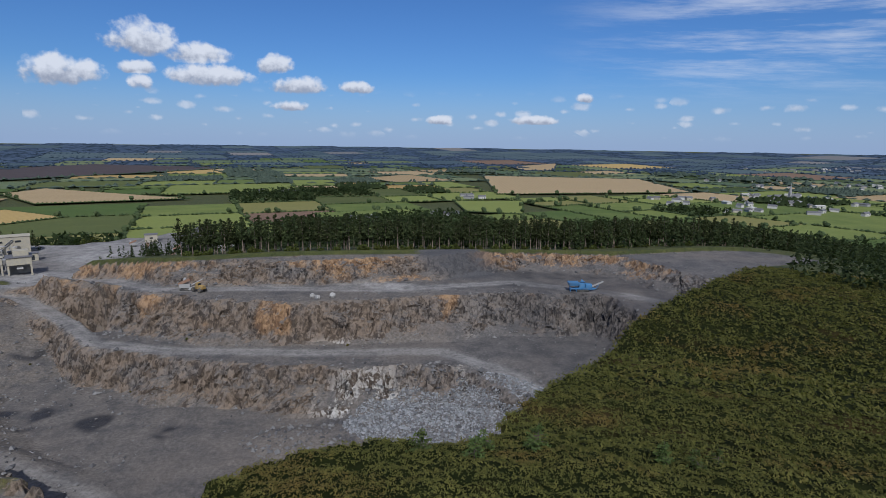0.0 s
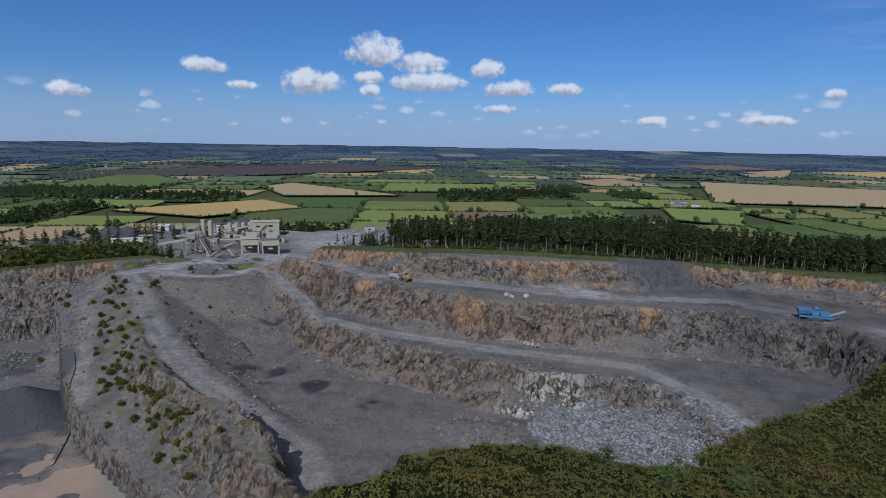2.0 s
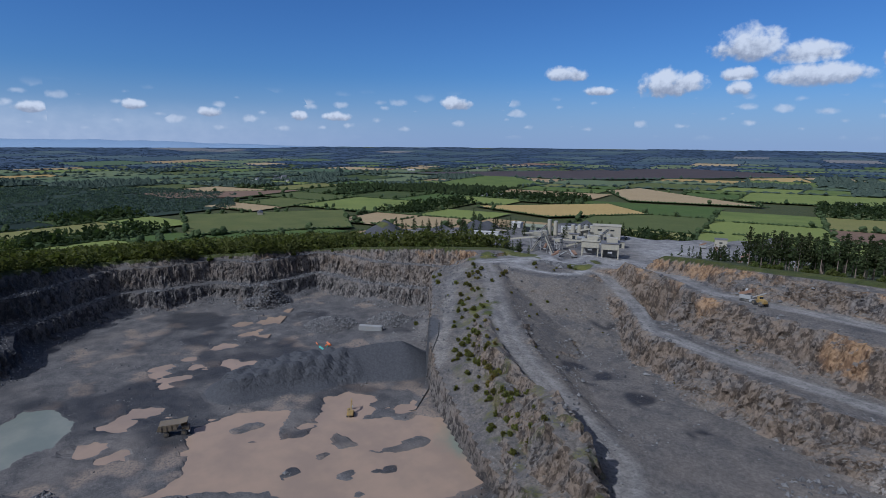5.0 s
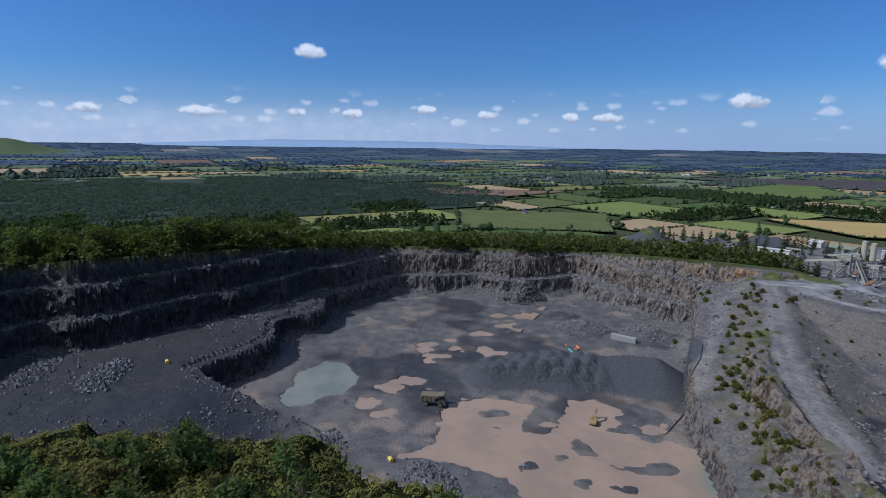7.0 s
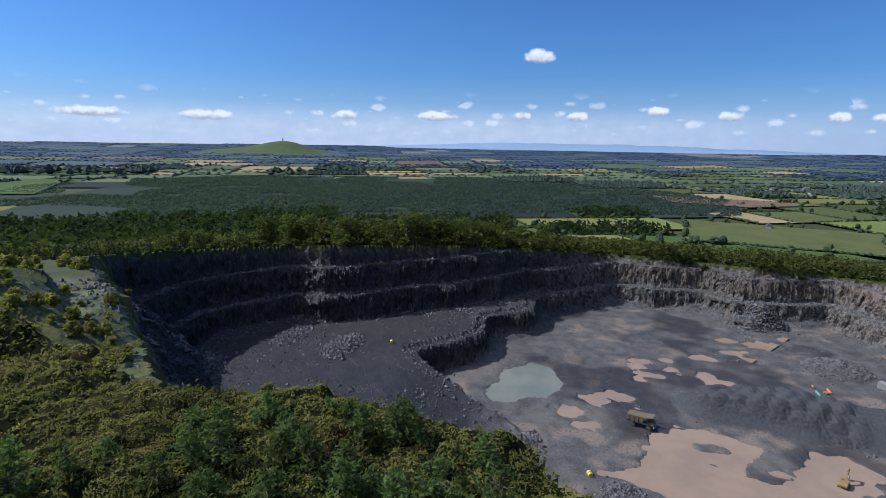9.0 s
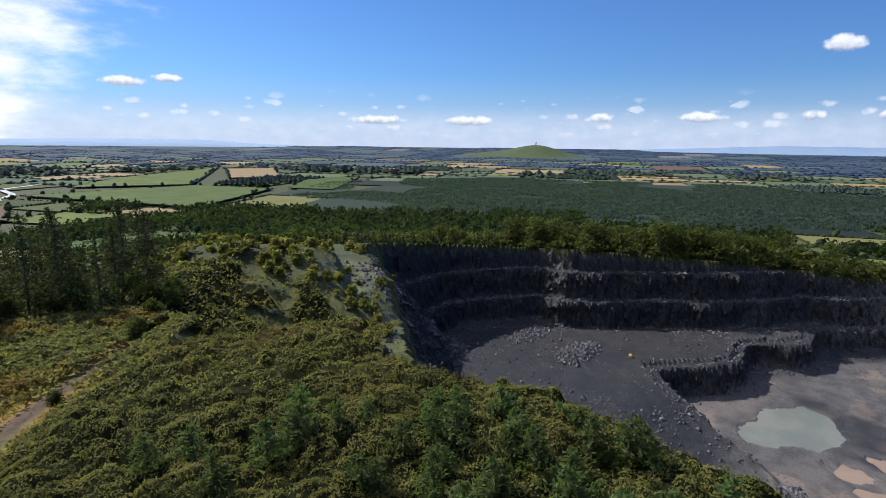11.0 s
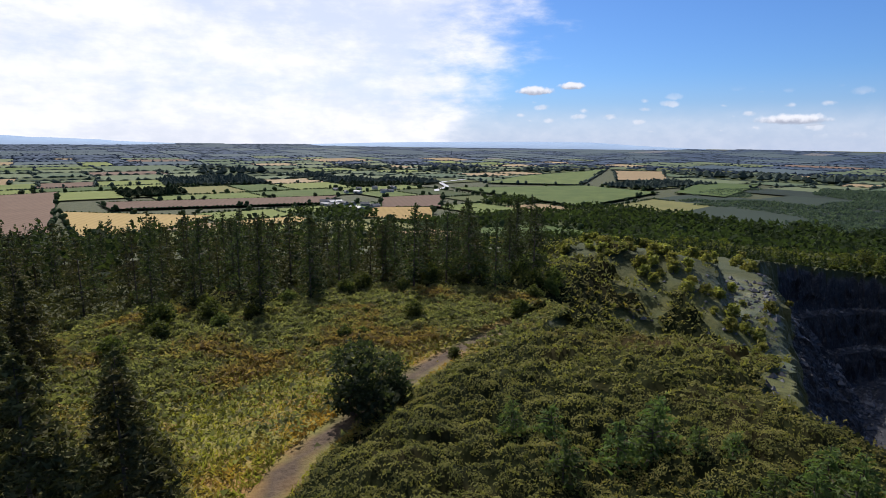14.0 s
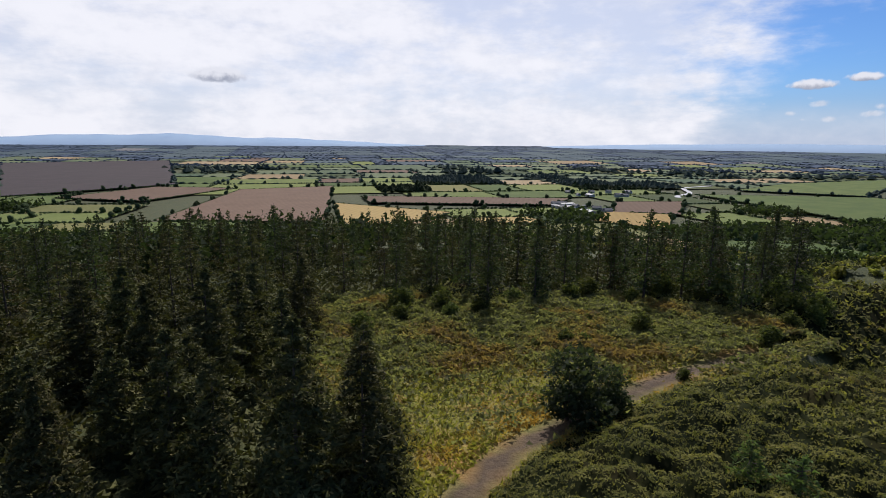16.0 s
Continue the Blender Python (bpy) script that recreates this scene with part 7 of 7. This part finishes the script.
def build_plant():
    building("main_plant_building", -267, 337, 38, (20, 12, 11), CREAM, CREAM, "tall cream sheet-metal crushing plant building", 0.8, ((-5, 8, 3, 1.2), (4, 8, 3, 1.2), (-6, 2.5, 4, 4)))
    building("lean_to_shed", -286, 322, 38, (13, 8, 6), CREAM, CREAM, "low cream lean-to shed beside the plant", 0.6, ((0, 2, 5, 4),))
    for k, (x, y) in enumerate(((-229, 274), (-219.5, 281.5))):
        ob = thing("loading_hopper", x, y, 38, "cream loading hopper house on open steel legs", "hopper", "loading hoppers")
        block("hopper_house", (6.4, 7.5, 3.0), (0, 0, 5.6 + k * 0.5), CREAM, ob, bevel=0.08)
        block("roof", (7.0, 8.2, 0.3), (0, 0, 7.2 + k * 0.5), ROOF if k else CREAM, ob)
        block("back_wall", (6.2, 0.3, 4.4), (0, 3.4, 2.2), STEEL, ob)
        for sx in (-1, 1):
            for sy in (-1, 1):
                beam("leg", (sx * 2.9, sy * 3.3, 0), (sx * 2.9, sy * 3.3, 4.6), 0.5, 0.5, CREAM, ob)
        beam("chute", (0, -1.5, 4.6), (0, -2.5, 2.6), 1.6, 1.2, STEEL, ob)
        block("penthouse", (4.0, 4.5, 2.2), (0.6, 1.0, 8.4 + k * 0.5), CREAM, ob)
        ob.scale = (1.65, 1.3, 1.3)
    for x, y, h in ((-293, 303, 15), (-289.5, 306, 14), (-283, 318, 11), (-279.5, 321, 11), (-276, 324, 11), (-272.5, 327, 11), (-269, 330, 11), (-252, 312, 9.5), (-248, 316, 8.5)):
        ob = thing("silo", x, y, 0, "slim pale grey cement silo on legs", "silo", "silos")
        drum("shell", 1.6, h - 3.5, (0, 0, 3.2 + (h - 3.5) / 2), CREAM, ob, "Z")
        drum("cone", 0.3, 1.6, (0, 0, 2.6), CREAM, ob, "Z", 1.6)
        drum("cap", 1.65, 0.5, (0, 0, h - 0.1), STEEL, ob, "Z", 0.5)
        for a in range(4):
            c, s = 1.35 * math.cos(a * 1.571 + 0.78), 1.35 * math.sin(a * 1.571 + 0.78)
            beam("leg", (c, s, 0), (c, s, 3.4), 0.2, 0.2, STEEL, ob)
    tower_frame(-274, 278, 40, 4.5, 11, "grey steel screening tower with lattice legs")
    tower_frame(-246, 300, 38, 5, 9, "steel frame tower joining two conveyors")
    belt((-318, 300, 1.0), (-277, 280, 9.5), "long inclined cream belt conveyor to the screening tower")
    belt((-262, 288, 1.0), (-246, 304, 8.0), "inclined belt conveyor up to the plant building")
    belt((-246, 300, 7.0), (-260, 330, 9.0), "high belt conveyor gallery between towers")
    belt((-285, 298, 2.0), (-245, 290, 6.0), "low belt conveyor across the yard")
    building("long_shed", -322, 318, 30, (18, 8, 4.5), GREEN, GREEN, "long pale green storage shed in the yard", 1.8, ((-6, 2, 4, 4), (3, 2, 4, 4)))
    building("site_office", -330, 272, 38, (20, 5, 3.0), WHITE, WHITE, "low white site office block", 0.5, ((-7, 1.8, 1.5, 1.0), (-3, 1.8, 1.5, 1.0), (1, 1.8, 1.5, 1.0), (5, 1.2, 1.0, 2.1)))
    building("white_shed", -350, 322, 25, (9, 6, 4), WHITE, WHITE, "small white shed in the yard", 1.2, ((0, 1.6, 3, 3),))
    building("weighbridge_hut", -205, 385, 30, (8, 5, 5), CREAM, ROOF, "pale block hut by the far stock yard", 0.8, ((0, 2.6, 2, 1),))
    building("block_tank_house", -300, 335, 38, (16, 4, 5.5), WHITE, WHITE, "row of white tanks housed behind sheeting", 0.0, ((-5, 2.6, 2, 1), (0, 2.6, 2, 1), (5, 2.6, 2, 1)))
    screener(-243, 259, 20, "dark rusty screening machine in the yard")
    screener(-262, 268, 120, "grey screening machine beside the stock heaps")
    belt((-300, 318, 1.0), (-270, 322, 9.0), "steep belt conveyor feeding the plant building")
    belt((-236, 284, 5.0), (-252, 306, 8.0), "belt conveyor from the loading hoppers")
    belt((-340, 290, 1.0), (-312, 276, 6.0), "stacking conveyor over a grey heap")
    belt((-262, 255, 1.0), (-272, 276, 9.0), "short conveyor up the screening tower")
    for x, y, w in ((-252, 322, 8), (-280, 316, 7), (-240, 318, 6), (-305, 300, 8)):
        building("plant_shed", x, y, 38, (w, 6, 4.5), CREAM, ROOF, "small dusty plant shed among the conveyors", 0.7, ((0, 2.0, 2.2, 3.0),), group="plant sheds")
    tower_frame(-268, 266, 38, 5.5, 12, "dark lattice tower under the head of a conveyor")
    tower_frame(-258, 276, 20, 4, 8, "short dark lattice tower in the yard")
    belt((-236, 250, 1.0), (-262, 268, 9.0), "dark inclined belt conveyor at the edge of the yard")
    belt((-266, 268, 9.0), (-292, 262, 4.0), "stacking conveyor over the stock heaps")
    belt((-284, 280, 7.0), (-296, 303, 10.0), "conveyor gallery up to the silos")
    screener(-238, 252, 70, "dark rusty crusher beside the loading hoppers")
    screener(-226, 256, 160, "rusty tracked screen on the stony yard")
    for x, y, t in ((-176, 330, 20), (-168, 345, 70), (-190, 352, 110), (-205, 362, 30), (-160, 322, 80)):
        screener(x, y, t, "grey screening machine in the far stock yard")
    for x, y in ((-238, 292), (-262, 303), (-285, 290)):
        ob = thing("feed_hopper", x, y, 38, "steel feed hopper on braced legs", "hopper", "feed hoppers")
        block("bin", (4.2, 4.2, 2.6), (0, 0, 4.6), STEEL, ob, bevel=0.06, taper=1.35)
        for sx in (-1, 1):
            for sy in (-1, 1):
                beam("leg", (sx * 1.9, sy * 1.9, 0), (sx * 1.9, sy * 1.9, 4.2), 0.25, 0.25, STEEL, ob)
        beam("ladder", (2.3, 0, 0), (2.6, 0, 5.6), 0.5, 0.08, STEEL, ob)


def build_machines():
    dump_truck(-188, 24, 72)
    excavator(-168, 78, 150)
    crusher(55, 209, 0)
    loader(-91, 201.5, 150)
    screener(-97, 203.5, 10, "dark mobile screen beside the loader")
    container(-243.5, 125.5, 45)
    scrap(-233, 97)
    for x, y in ((-209, -74), (-153, 7)):
        ob = thing("yellow_float", x, y, 20, "yellow plastic pump float on the quarry floor", "float", "pump floats")
        drum("float_body", 0.7, 1.8, (0, 0, 0.5), paint("yellow_plastic", (0.65, 0.5, 0.04), 0.1), ob, "X")
        drum("collar", 0.78, 0.25, (0, 0, 0.5), STEEL, ob, "X")
    # drain hose along the foot of the spine
    line = [(-190, 131), (-180, 124), (-170, 113), (-163, 105), (-158, 99), (-160, 94)]
    pts = np.array([(x, y, ground_z(x, y) + 0.15) for x, y in line])
    s = np.linspace(0, len(line) - 1, 40)
    pts = np.stack([np.interp(s, np.arange(len(line)), pts[:, i]) for i in range(3)], 1)
    pts[:, 2] = quick(pts[:, 0], pts[:, 1])[0] + 0.2
    v, f = tube(pts, np.full(40, 0.2), 6)
    tagged(new("hose", mesh_from("hose", v, f, TYRE, False)), "black drainage hose along the foot of the spine", "hose")
    rng = np.random.default_rng(3)
    stone = plain_material("pale_quartz", (0.30, 0.29, 0.28), (0.17, 0.165, 0.16), 1.0, 0.85, 0, 0.2)
    for x, y in ((-47, 196), (-40, 197), (-45, 194.5)):
        v, f = repeat(icosa(), [(0, 0, 0)], [(1.3, 1.0, 1.2)], [rng.uniform(0, 6)], rng, 0.3)
        ob = new("boulder", mesh_from("boulder", v, f, stone))
        ob.location = (x, y, ground_z(x, y) + 0.6)
        tagged(ob, "pale quartz boulder lodged on the rock face", "boulder", "pale boulders")


def house(x, y, turn, wall, size, label):
    w, d, h = size
    ob = building("house", x, y, turn, size, wall, ROOF, label, d * 0.42, ((-w * 0.3, h * 0.62, 1.2, 1.2), (w * 0.3, h * 0.62, 1.2, 1.2), (0, 1.05, 1.1, 2.1)), "house", float(natural(np.array([x]), np.array([y]))[0]) + 0.5, "houses of the plain")
    block("chimney", (0.7, 0.7, 1.4), (w * 0.42, 0, h + d * 0.42 + 0.3), wall, ob, bevel=0)


def build_houses():
    rng = np.random.default_rng(12)
    spots = []
    for cx, cy, sx, sy, n in TOWNS:
        for _ in range(n):
            spots.append((cx + rng.uniform(-sx, sx), cy + rng.uniform(-sy, sy)))
    for x, y in spots:
        kind = rng.uniform()
        if kind < 0.75:
            house(x, y, rng.uniform(0, 180), WHITE if rng.uniform() < 0.75 else CREAM, (rng.uniform(10, 17), 7.5, rng.uniform(3.2, 5.5)), "small white house with a slate roof")
        else:
            building("farm_shed", x, y, rng.uniform(0, 180), (rng.uniform(16, 30), 11, 4.5), STEEL if kind < 0.9 else WHITE, ROOF if kind < 0.9 else WHITE, "grey farm shed with a pitched roof", 2.0, ((0, 2, 4, 3.6),),
                     "shed", float(natural(np.array([x]), np.array([y]))[0]) + 0.5, "sheds of the plain")
    x, y = CHURCH
    ob = building("church", x, y, 20, (26, 11, 9), STEEL, ROOF, "grey stone church with a tall spire", 5.0, ((-8, 4.5, 1.4, 4), (0, 4.5, 1.4, 4), (8, 4.5, 1.4, 4)), "church", float(natural(np.array([x]), np.array([y]))[0]) + 0.5)
    block("steeple", (5.5, 5.5, 18), (-15, 0, 9), STEEL, ob, bevel=0.1)
    drum("spire", 3.2, 20, (-15, 0, 28), STEEL, ob, "Z", 0.1, 8)


TOWNS = [(600, 1080, 150, 150, 34), (800, 1230, 90, 130, 22), (1150, 1750, 260, 200, 24), (-30, -970, 60, 45, 12), (-100, -1290, 70, 60, 10), (-130, 806, 30, 8, 5), (0, 880, 25, 12, 5), (-874, 256, 4, 4, 1),
         (-360, 1249, 60, 30, 4), (70, 1203, 30, 30, 4), (-911, 797, 40, 30, 3), (-1700, 520, 120, 90, 9), (-44, -1048, 40, 30, 4), (1700, 2600, 250, 120, 14), (-1900, 1500, 400, 300, 8)]
CHURCH = (787, 1237)
build_plant()
build_machines()
build_houses()
